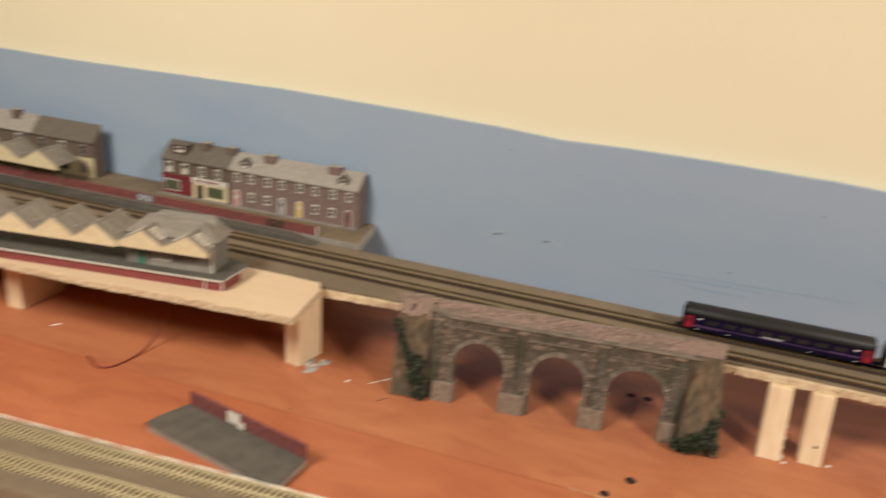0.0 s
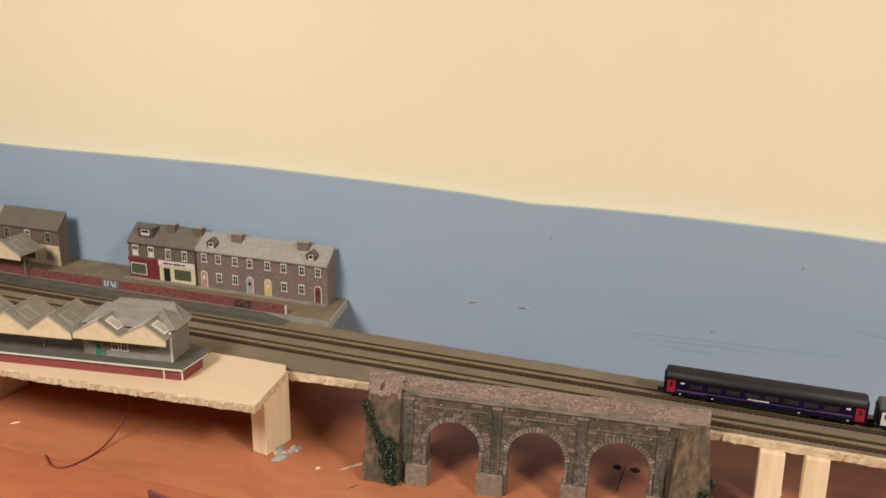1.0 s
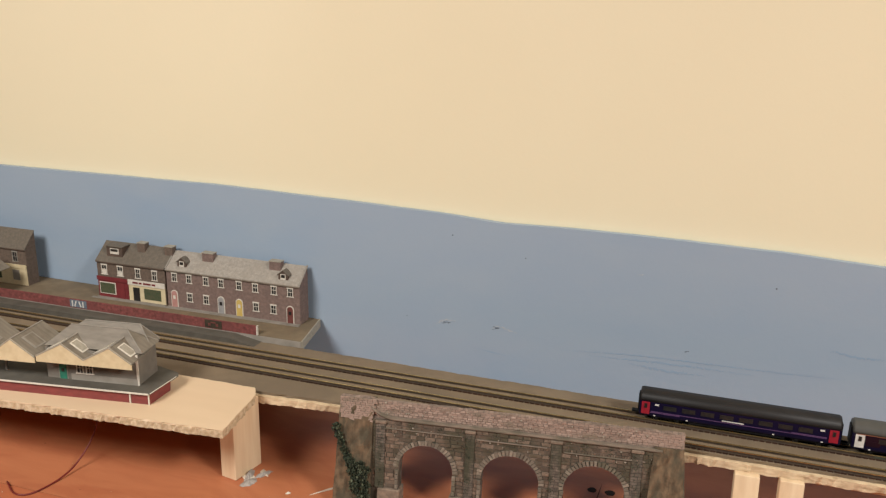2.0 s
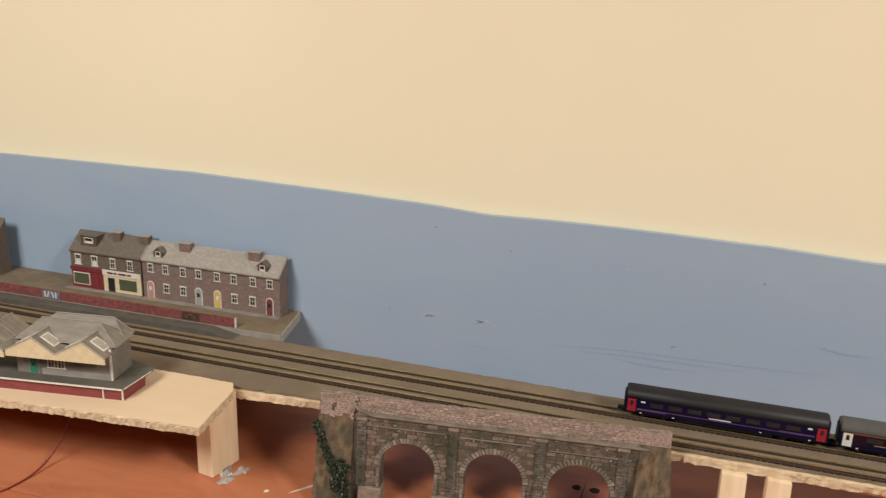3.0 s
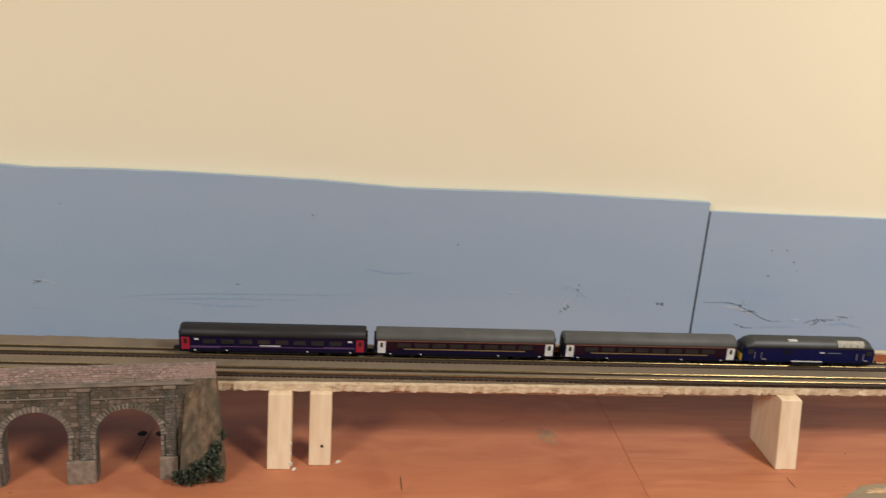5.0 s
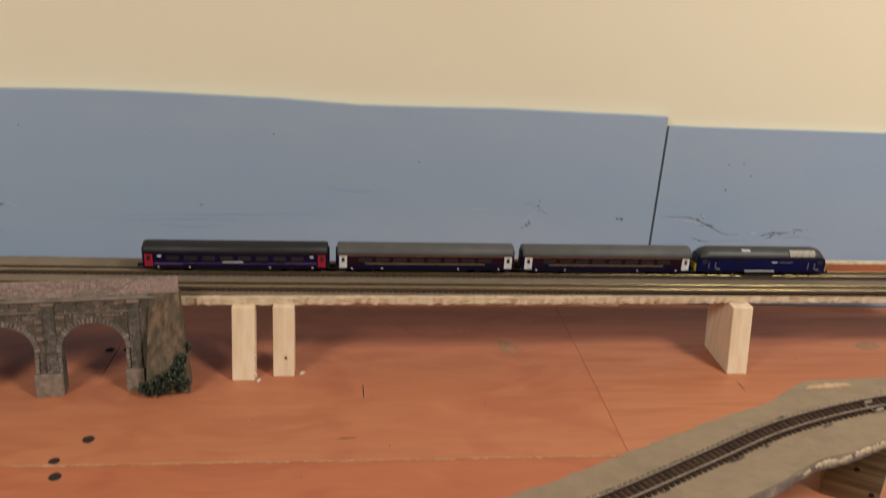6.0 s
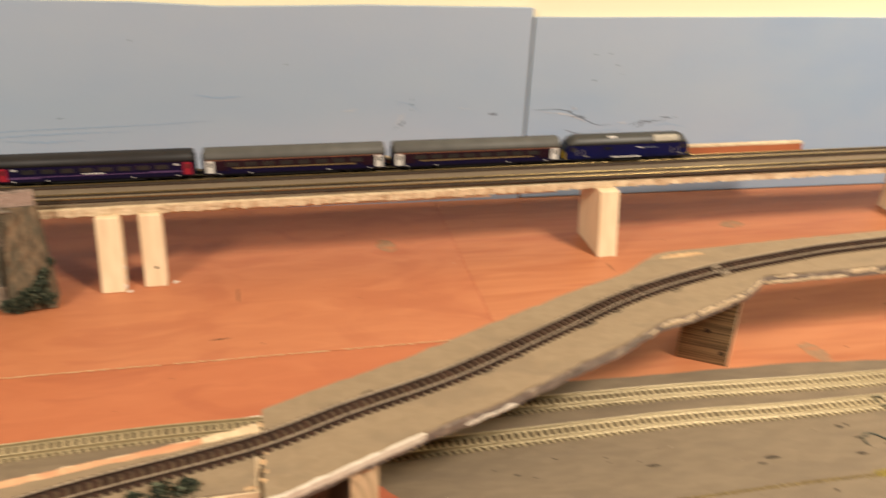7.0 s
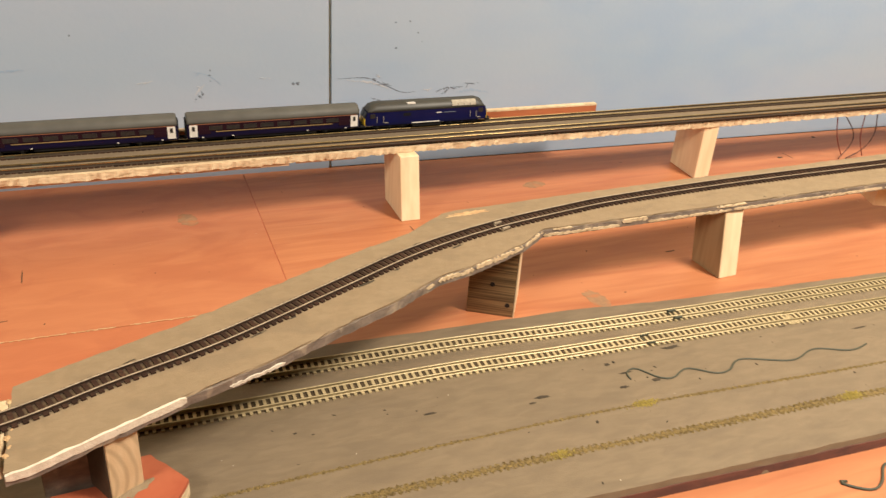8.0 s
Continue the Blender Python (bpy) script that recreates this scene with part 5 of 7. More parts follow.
# ---- the station ----
def canopy_roof(parent, x0, x1, y0, y1, low, high, peak=0.5, valance=0.0045, white=False):
    """One ridge-and-furrow bay: two slopes running back from a boarded gable."""
    xp = x0 + (x1 - x0) * peak
    t = 0.0009
    for a, b in ((x0, xp), (x1, xp)):
        bm = bmesh.new()
        extrude(bm, [(a, y0, low), (b, y0, high), (b, y0, high + t), (a, y0, low + t)], (0, y1 - y0, 0))
        slope = part("roof_slope", bm, M_ROOFGLAZE, parent, "weathered grey roof slope")
        if b != a:
            bm = bmesh.new()
            p = lambda f, d: (a + (b - a) * f, low + t + (high - low) * f + d)  # noqa: E731
            q = [p(0.22, 0.0001), p(0.82, 0.0001), p(0.82, 0.0005), p(0.22, 0.0005)]
            extrude(bm, [(x, y0 + (y1 - y0) * 0.2, z) for x, z in q], (0, (y1 - y0) * 0.34, 0))
            part("skylight", bm, M_WHITE if white else M_CARDGREY, slope, "framed skylight")
            bm = bmesh.new()
            q = [p(0.27, 0.0005), p(0.77, 0.0005), p(0.77, 0.0007), p(0.27, 0.0007)]
            extrude(bm, [(x, y0 + (y1 - y0) * 0.25, z) for x, z in q], (0, (y1 - y0) * 0.25, 0))
            part("glazing", bm, M_CAP if white else M_ROOFGLAZE, slope)
    part("ridge", boxed(xp - 0.0006, xp + 0.0006, y0, y1, high + 0.0002, high + 0.0012), M_CARDGREY, parent, "pale ridge strip")
    for a, b in ((x0, xp), (x1, xp)):
        bm = bmesh.new()
        extrude(bm, [(a, y0 - 0.0012, low + 0.0002), (b, y0 - 0.0012, high + 0.0002), (b, y0 - 0.0012, high + 0.0013), (a, y0 - 0.0012, low + 0.0013)], (0, 0.0011, 0))
        part("bargeboard", bm, M_CAP, parent, "pale bargeboard")
    bm = bmesh.new()
    extrude(bm, [(x0, y0, low - valance), (x1, y0, low - valance), (x1, y0, low), (xp, y0, high), (x0, y0, low)], (0, -0.0009, 0))
    part("gable", bm, M_CREAM, parent, "cream boarded gable")


def station():
    """The station stands askew on its board."""
    HERE[0] = Matrix.Translation((-0.373, 0.602, 0)) @ Matrix.Rotation(radians(8.3), 4, "Z") @ Matrix.Translation((0.373, -0.602, 0))
    pz = 0.085
    plat = thing("station_platform", (-0.8, 0.62, STN_Z), "dark grey card platform with a red brick face and white edge", "platform")
    bm = bmesh.new()
    loop = [(-1.3, 0.589), (-0.3575, 0.589), (-0.354, 0.618), (-0.362, 0.634), (-0.386, 0.642), (-1.3, 0.642)]
    extrude(bm, [(x, y, STN_Z) for x, y in loop], (0, 0, pz - STN_Z - 0.001))
    part("face", bm, M_REDFACE, plat, "red brick face")
    bm = bmesh.new()
    loop = [(-1.3, 0.5875), (-0.362, 0.5875), (-0.3565, 0.589), (-0.3505, 0.627), (-0.353, 0.6325), (-0.382, 0.6445), (-1.3, 0.6445)]
    extrude(bm, [(x, y, pz - 0.001) for x, y in loop], (0, 0, 0.001))
    part("paving", bm, M_PLATFORM, plat, "dark grey paving")
    part("edge_line", boxed(-1.3, -0.3575, 0.5868, 0.5878, pz - 0.0009, pz + 0.0003), M_WHITE, plat, "worn white platform edge")
    part("edge_line", tube([(-0.3565, 0.5885, pz), (-0.3535, 0.608, pz), (-0.3505, 0.627, pz)], 0.0004, 0.004, 5), M_WHITE, plat)
    for x in (-0.3755, -0.3585):
        part("pier", boxed(x, x + 0.001, 0.588, 0.589, STN_Z, pz - 0.001), M_WHITE, plat)

    hall = thing("station_building", (-0.42, 0.62, pz), "pale grey card station building with cream gabled canopies", "building")
    part("front_wall", boxed(-0.458, -0.374, 0.6015, 0.6025, pz, 0.113), M_HALL, hall, "weathered grey card wall")
    part("end_wall", boxed(-0.374, -0.373, 0.6015, 0.633, pz, 0.113), M_HALL, hall)
    part("end_wall", boxed(-0.459, -0.458, 0.6015, 0.633, pz, 0.113), M_HALL, hall)
    part("rear_wall", boxed(-0.458, -0.374, 0.632, 0.633, pz, 0.113), M_HALL, hall)
    part("corner_post", boxed(-0.3745, -0.3725, 0.6007, 0.6015, pz, 0.113), M_WHITE, hall)
    door(hall, -0.4435, pz, 0.0066, 0.0135, 0.6015, M_TEAL, M_CARDGREY, False, "green door")
    for x in (-0.4275, -0.4185):
        window(hall, x, pz + 0.0115, 0.0066, 0.0095, 0.6015)
    part("plinth_band", boxed(-0.436, -0.374, 0.6006, 0.6015, pz, pz + 0.0055), M_CARDGREY, hall)
    canopy_roof(hall, -0.4155, -0.3715, 0.59, 0.6215, 0.1092, 0.1222, 0.56, white=True)
    canopy_roof(hall, -0.4595, -0.4155, 0.59, 0.6215, 0.1092, 0.1222, 0.56, white=True)
    for dy in (0.0, 0.017):
        bm = bmesh.new()
        e = [(-0.4615, 0.6045 + dy), (-0.3695 - dy * 0.1, 0.6045 + dy), (-0.3695 - dy * 0.1, 0.634 + dy * 0.3), (-0.4615, 0.634 + dy * 0.3)]
        a = [bm.verts.new((x, y, 0.1135)) for x, y in e]
        ry = 0.6195 + dy * 0.8
        r = [bm.verts.new(p) for p in ((-0.444 + dy * 0.3, ry, 0.1285 - dy * 0.03), (-0.391 + dy * 0.3, ry, 0.1285 - dy * 0.03))]
        bm.faces.new((a[0], a[1], r[1], r[0]))
        bm.faces.new((a[1], a[2], r[1]))
        bm.faces.new((a[2], a[3], r[0], r[1]))
        bm.faces.new((a[3], a[0], r[0]))
        bm.faces.new(a[::-1])
        roof = part("hipped_roof", bm, M_ROOFGLAZE, hall, "weathered grey hipped roof")
        zr = 0.1285 - dy * 0.03
        part("ridge", boxed(-0.444 + dy * 0.3, -0.391 + dy * 0.3, ry - 0.0006, ry + 0.0006, zr - 0.0003, zr + 0.0005), M_CARDGREY, roof)
        for q in (e[1], e[2]):
            p = (-0.391 + dy * 0.3, ry, zr)
            part("hip_strip", tube([p, ((p[0] + q[0]) / 2, (p[1] + q[1]) / 2, (p[2] + 0.1137) / 2), (*q, 0.1137)], 0.0005, 0.004, 5), M_CARDGREY, roof)

    canopy = thing("platform_canopy", (-0.75, 0.62, pz), "cream gabled ridge-and-furrow platform canopy with grey roofs", "canopy", "platform canopies")
    x = -0.461
    for k in range(14):
        canopy_roof(canopy, x - 0.0423, x, 0.59, 0.634, 0.1075, 0.1225, 0.5)
        x -= 0.0425
    for k in range(7):
        xx = -0.5025 - k * 0.085
        part("post", boxed(xx - 0.0009, xx + 0.0009, 0.606, 0.6078, pz, 0.105), M_CARDGREY, canopy, "thin grey post")
        part("beam", boxed(xx - 0.0425, xx + 0.0425, 0.6062, 0.6076, 0.105, 0.1071), M_CARDGREY, canopy)

    HERE[0] = Matrix()
    far = thing("platform_canopy", (-0.8, 0.76, LEDGE_Z), "weathered gabled canopy over the far platform on thin posts", "canopy", "platform canopies")
    x = -0.682
    for k in range(7):
        canopy_roof(far, x - 0.0548, x, 0.743, 0.778, 0.103, 0.1185, 0.5)
        part("post", boxed(x - 0.0075, x - 0.006, 0.7525, 0.754, BED_Z + 0.0052, 0.1035), M_LEDGE, far, "thin post")
        x -= 0.055
    HERE[0] = Matrix.Translation((-0.02, -0.045, 0))
    tank = thing("platform_shelter", (-0.60, 0.61, pz), "small grey card shelter standing on the platform", "shelter")
    part("back", boxed(-0.628, -0.60, 0.6075, 0.6085, pz, pz + 0.012), M_CARDGREY, tank)
    part("seat", boxed(-0.628, -0.60, 0.6035, 0.6075, pz, pz + 0.004), M_CARDGREY, tank)


station()
HERE[0] = Matrix()

# ---- the loose platform piece ----
def loose_platform():
    a, b = Vector((-0.3495, 0.4735)), Vector((-0.2185, 0.4455))
    turn = math.degrees(math.atan2(b.y - a.y, b.x - a.x))
    m = pose(a.x, a.y, 0, 0, 0, turn)
    ob = thing("loose_platform", (0, 0, 0), "loose dark grey card platform section with a red brick back wall", "platform")
    ob.matrix_basis = m
    L, W, H = 0.1345, 0.041, 0.008
    bm = bmesh.new()
    extrude(bm, [(0, 0, 0), (L, 0, 0), (L, 0.004, 0), (L - 0.004, W, 0), (0.006, W, 0), (0, 0.012, 0)], (0, 0, H - 0.001))
    part("body", bm, M_CARDGREY, ob, "grey card sides", m)
    bm = bmesh.new()
    extrude(bm, [(-0.001, -0.001, H - 0.001), (L + 0.001, -0.001, H - 0.001), (L + 0.001, 0.004, H - 0.001), (L - 0.003, W, H - 0.001), (0.005, W, H - 0.001), (-0.001, 0.012, H - 0.001)], (0, 0, 0.001))
    part("paving", bm, M_PLATFORM, ob, "dark grey paving", m)
    part("back_wall", boxed(0.006, L - 0.003, W - 0.0025, W, H, H + 0.013, 0.0003), M_REDWALL, ob, "dark red brick wall", m)
    part("poster", boxed(0.05, 0.0635, W - 0.0032, W - 0.0025, H + 0.002, H + 0.012), M_WHITE, ob, "white poster", m)
    part("poster", boxed(0.0615, 0.0685, W - 0.0036, W - 0.0028, H + 0.0005, H + 0.006), M_WHITE, ob, "white poster", m)


loose_platform()


# ---- the train ----
RAIL_Z = BED_Z + 0.0033


def track_y(x):
    return 0.7225 - 0.0017 * x


def loft(bm, stations):
    """A skin through rings of points, closed at both ends."""
    rings = [[bm.verts.new(p) for p in ring] for ring in stations]
    for a, b in zip(rings, rings[1:]):
        for i in range(len(a)):
            j = (i + 1) % len(a)
            bm.faces.new((a[i], a[j], b[j], b[i]))
    bm.faces.new(rings[0][::-1])
    bm.faces.new(rings[-1])
    return bm


def wheel_disc(x, y, z, r, w):
    bm = bmesh.new()
    n = 14
    extrude(bm, [(x + r * math.cos(2 * math.pi * k / n), y, z + r * math.sin(2 * math.pi * k / n)) for k in range(n)], (0, w, 0))
    return bm


def bogie(parent, x, y, z, length, axles):
    frame = part("bogie", boxed(x - length / 2, x + length / 2, y - 0.0072, y + 0.0072, z + 0.0025, z + 0.0055, 0.0004), M_BLACK, parent, "black bogie")
    for a in axles:
        for s in (-0.0056, 0.0038):
            part("wheel", wheel_disc(x + a, y + s, z + 0.0031, 0.0031, 0.0018), M_BLACK, frame)
    for a in axles:
        part("axle_box", boxed(x + a - 0.0011, x + a + 0.0011, y - 0.0080, y - 0.0072, z + 0.0026, z + 0.0045), M_BLACK, frame)
    return frame


def coach(x0, x1, kind, label):
    y = track_y((x0 + x1) / 2)
    z = RAIL_Z
    ob = thing("railway_coach", ((x0 + x1) / 2, y, z), label, "coach", "train on the upper deck")
    side, paint, roof, doors = 0.0093, M_COACH, M_ROOFGREY, M_DOORWHITE
    if kind == "sleeper":
        roof, doors = M_ROOFDARK, M_DOORRED
    low = [(-0.0086, 0.0046), (-0.0092, 0.0062), (-side, 0.010), (-0.0092, 0.0176)]
    ring = low + [(-a, b) for a, b in low[::-1]]
    part("body", loft(bmesh.new(), [[(x, y + a * s, z + b) for a, b in ring] for x, s in ((x0, 0.94), (x0 + 0.0012, 1), (x1 - 0.0012, 1), (x1, 0.94))]), paint, ob, "dark glossy painted sides", smooth=False)
    up = [(-0.0093, 0.0176), (-0.0091, 0.0196), (-0.0082, 0.0219), (-0.0065, 0.0237), (-0.0042, 0.0250), (-0.0018, 0.0257)]
    ring = up + [(-a, b) for a, b in up[::-1]]
    part("roof", loft(bmesh.new(), [[(x, y + a * s, z + 0.0176 + (b - 0.0176) * s) for a, b in ring] for x, s in ((x0, 0.90), (x0 + 0.0016, 1), (x1 - 0.0016, 1), (x1, 0.90))]), roof, ob, "ribbed coach roof", smooth=True)
    part("underframe", boxed(x0 + 0.04, x1 - 0.04, y - 0.0075, y + 0.0075, z + 0.0018, z + 0.0047, 0.0004), M_BLACK, ob, "black underframe boxes")
    part("underframe", boxed(x0 + 0.004, x1 - 0.004, y - 0.006, y + 0.006, z + 0.0036, z + 0.0047), M_BLACK, ob)
    bogie(ob, x0 + 0.023, y, z, 0.026, (-0.0085, 0.0085))
    bogie(ob, x1 - 0.023, y, z, 0.026, (-0.0085, 0.0085))
    for x in (x0, x1):
        out = -0.0013 if x == x0 else 0.0013
        part("gangway", boxed(min(x, x + out), max(x, x + out), y - 0.0042, y + 0.0042, z + 0.0058, z + 0.0205), M_BLACK, ob)
        c = x + out * 2.5
        part("coupling", boxed(c - 0.003, c + 0.003, y - 0.0022, y + 0.0022, z + 0.0028, z + 0.0044), M_BLACK, ob)
    e = 0.0001
    for s in (-1, 1):
        def plate(name, a, b, z0, z1, material, lift=0.0002, sub=None):
            ya = y + s * (side + e)
            yb = y + s * (side + e + lift)
            return part(name, boxed(a, b, min(ya, yb), max(ya, yb), z + z0, z + z1), material, sub or ob)

        for a in (x0 + 0.0018, x1 - 0.0085):
            leaf = plate("door", a, a + 0.0067, 0.0063, 0.0172, doors, 0.0003)
            plate("door_window", a + 0.0022, a + 0.0045, 0.0118, 0.0158, M_GLASS, 0.0006, leaf)
        n = 8
        if kind == "sleeper":
            for k in range(n):
                a = x0 + 0.0195 + k * 0.0149
                plate("window", a, a + 0.0105, 0.0118, 0.0156, M_GLASS, 0.0003)
            plate("stripe", x0 + 0.010, x1 - 0.010, 0.0088, 0.0094, M_LILAC, 0.0002)
            plate("stripe", x0 + 0.009, x0 + 0.033, 0.0078, 0.0086, M_LILAC, 0.0002)
            plate("stripe", x1 - 0.036, x1 - 0.010, 0.0096, 0.0102, M_LILAC, 0.0002)
            plate("letter_bar", x0 + 0.066, x0 + 0.083, 0.0100, 0.0108, M_DOORWHITE, 0.0003)
            for a in (x0 + 0.0125, x1 - 0.0155):
                plate("number_bar", a, a + 0.0033, 0.0148, 0.0162, M_DOORWHITE, 0.0003)
        else:
            band = plate("window_band", x0 + 0.0088, x1 - 0.0088, 0.0108, 0.0166, M_PURPLE, 0.0002)
            for k in range(n):
                a = x0 + 0.0185 + k * 0.0150
                plate("window", a, a + 0.0115, 0.0118, 0.0156, M_GLASS, 0.0005, band)
            plate("stripe", x0 + 0.0028, x1 - 0.0028, 0.0172, 0.0178, M_ORANGE, 0.0002)
            plate("stripe", x0 + 0.024, x1 - 0.026, 0.0098, 0.0106, M_GOLD, 0.0003)
            for a in (x0 + 0.0095, x1 - 0.0195):
                plate("flash", a, a + 0.010, 0.0085, 0.0125, M_PURPLE, 0.0004)
        for a in (x0 + 0.012, x0 + 0.038, x1 - 0.014, x1 - 0.05):
            plate("label_spot", a, a + 0.0016, 0.0052, 0.0060, M_DOORWHITE, 0.0003)
    return ob


def locomotive(x0, x1):
    y = track_y((x0 + x1) / 2)
    z = RAIL_Z
    ob = thing("diesel_locomotive", ((x0 + x1) / 2, y, z), "deep blue diesel locomotive with yellow cab ends and a grey roof", "locomotive", "train on the upper deck")
    low = [(-0.0088, 0.0052), (-0.0093, 0.0075), (-0.0093, 0.0182)]
    ring = low + [(-a, b) for a, b in low[::-1]]

    def body_ring(x, top, s):
        return [(x, y + a * s, z + min(b, top)) for a, b in ring]

    part("body", loft(bmesh.new(), [body_ring(x0, 0.0118, 0.88), body_ring(x0 + 0.0022, 0.0182, 0.95), body_ring(x0 + 0.006, 0.0182, 1), body_ring(x1 - 0.006, 0.0182, 1), body_ring(x1 - 0.0022, 0.0182, 0.95), body_ring(x1, 0.0118, 0.88)]), M_LOCO, ob, "deep blue gloss body")
    up = [(-0.0093, 0.0182), (-0.0089, 0.0204), (-0.0076, 0.0229), (-0.0055, 0.0247), (-0.003, 0.0256), (-0.001, 0.0259)]
    ringu = up + [(-a, b) for a, b in up[::-1]]

    def roof_ring(x, k, s):
        return [(x, y + a * s, z + 0.0182 + (b - 0.0182) * k) for a, b in ringu]

    part("roof", loft(bmesh.new(), [roof_ring(x0 + 0.0023, 0.12, 0.93), roof_ring(x0 + 0.0055, 0.75, 0.97), roof_ring(x0 + 0.011, 1, 1), roof_ring(x1 - 0.011, 1, 1), roof_ring(x1 - 0.0055, 0.75, 0.97), roof_ring(x1 - 0.0023, 0.12, 0.93)]), M_ROOFLOCO, ob, "dark grey curved roof", smooth=True)
    for x, s in ((x0, -1), (x1, 1)):
        a, b = sorted((x + s * 0.0001, x + s * 0.0007))
        part("cab_front", boxed(a, b, y - 0.0079, y + 0.0079, z + 0.0056, z + 0.0118), M_LOCOYELLOW, ob, "yellow cab front")
        bm = bmesh.new()
        for p in (-1, 1):
            extrude(bm, [(x + s * 0.0003, y + p * 0.0008, z + 0.0125), (x + s * 0.0003, y + p * 0.0072, z + 0.0125), (x - s * 0.0018, y + p * 0.0072, z + 0.0178), (x - s * 0.0018, y + p * 0.0008, z + 0.0178)], (s * 0.0004, 0, 0.0001))
        part("windscreen", bm, M_GLASS, ob)
        a, b = sorted((x, x + s * 0.0022))
        part("buffer_beam", boxed(a, b, y - 0.0078, y + 0.0078, z + 0.0030, z + 0.0054, 0.0003), M_BLACK, ob)
        for p in (-0.0058, 0.0058):
            part("buffer", wheel_disc(0, 0, 0, 0.0013, 0.002), M_BLACK, ob, m=Matrix.Translation((x + s * 0.0022 + (0 if s > 0 else -0.002), y + p, z + 0.0042)) @ Matrix.Rotation(radians(-90), 4, "Z"))
        c = x + s * 0.0034
        part("coupling", boxed(c - 0.003, c + 0.003, y - 0.002, y + 0.002, z + 0.0026, z + 0.0042), M_BLACK, ob)
    bogie(ob, x0 + 0.025, y, z, 0.034, (-0.0125, 0.0, 0.0125))
    bogie(ob, x1 - 0.025, y, z, 0.034, (-0.0125, 0.0, 0.0125))
    part("fuel_tank", boxed(x0 + 0.047, x1 - 0.047, y - 0.0082, y + 0.0082, z + 0.0015, z + 0.0052, 0.0006), M_BLACK, ob)
    L = x1 - x0
    for s in (-1, 1):
        def plate(name, f0, f1, z0, z1, material, lift=0.0003):
            ya, yb = y + s * 0.0094, y + s * (0.0094 + lift)
            part(name, boxed(x0 + L * f0, x0 + L * f1, min(ya, yb), max(ya, yb), z + z0, z + z1), material, ob)

        plate("sill_stripe", 0.37, 0.60, 0.0058, 0.0067, M_DOORWHITE)
        plate("letter_bar", 0.57, 0.61, 0.0145, 0.0153, M_DOORWHITE)
        plate("letter_bar", 0.63, 0.73, 0.0145, 0.0150, M_SCUFF)
        plate("grille", 0.30, 0.36, 0.0135, 0.0165, M_BLACK)
        plate("cab_window", 0.035, 0.075, 0.0128, 0.0170, M_GLASS)
        plate("cab_window", 0.925, 0.965, 0.0128, 0.0170, M_GLASS)
        for f in (0.088, 0.138, 0.855, 0.905):
            plate("handrail", f, f + 0.0035, 0.0085, 0.0145, M_CARDGREY)
        for f in (0.088, 0.855):
            plate("number_bar", f + 0.06, f + 0.09, 0.0075, 0.0083, M_CARDGREY)

    def roof_panel(name, f0, f1, material, label):
        bm = bmesh.new()
        p = [(-0.0090, 0.0203), (-0.0078, 0.0229), (-0.0056, 0.0249)]
        extrude(bm, [(x0 + L * f0, y + a - 0.0002, z + b) for a, b in p] + [(x0 + L * f0, y + a - 0.0002, z + b + 0.0006) for a, b in p[::-1]], (L * (f1 - f0), 0, 0))
        return part(name, bm, material, ob, label)

    roof_panel("radiator_panel", 0.70, 0.90, M_CAP, "cream slatted radiator panel")
    bm = boxed(x0 + L * 0.335, x0 + L * 0.40, y - 0.0066, y - 0.0042, z + 0.0238, z + 0.0252)
    part("roof_patch", bm, M_DOORWHITE, ob, "white patch on the roof")
    for k in range(5):
        f = 0.70 + k * 0.05
        part("slat", boxed(x0 + L * f - 0.0003, x0 + L * f + 0.0003, y - 0.0094, y - 0.0084, z + 0.0206, z + 0.0226), M_CARDGREY, ob)


coach(0.0375, 0.1925, "sleeper", "dark indigo sleeping coach with red doors and a charcoal roof")
coach(0.2005, 0.3555, "seated", "dark plum passenger coach with white doors and a grey roof")
coach(0.3635, 0.5185, "seated", "dark plum passenger coach with white doors and a grey roof")
locomotive(0.5245, 0.6485)


# ---- wires, marks and scraps ----
def wire(points, r, material, label, name="wire"):
    return solid(name, tube(points, r), material, label, "wire", "loose wires", smooth=True)


wire([(-0.425, 0.612, 0.067), (-0.428, 0.612, 0.045), (-0.432, 0.604, 0.022), (-0.435, 0.585, 0.006), (-0.437, 0.565, 0.0012), (-0.443, 0.541, 0.0009), (-0.456, 0.536, 0.0009), (-0.476, 0.548, 0.0012)], 0.0008, M_WIRE_RED, "red wire hanging from the station board onto the plywood")
wire([(1.083, 0.688, 0.0615), (1.095, 0.692, 0.035), (1.115, 0.70, 0.012), (1.127, 0.705, 0.0009)], 0.0006, M_WIRE_RED, "red wire hanging below the deck")
wire([(1.094, 0.688, 0.0615), (1.125, 0.697, 0.035), (1.128, 0.698, 0.018), (1.109, 0.694, 0.0009)], 0.0006, M_WIRE_DARK, "dark wire hanging below the deck")
wire([(1.124, 0.687, 0.0615), (1.132, 0.691, 0.03), (1.15, 0.695, 0.0009)], 0.0006, M_WIRE_RED, "red wire hanging below the deck")
wire([(1.143, 0.687, 0.0615), (1.154, 0.692, 0.032), (1.146, 0.695, 0.012), (1.121, 0.695, 0.0009)], 0.0006, M_WIRE_DARK, "dark wire hanging below the deck")
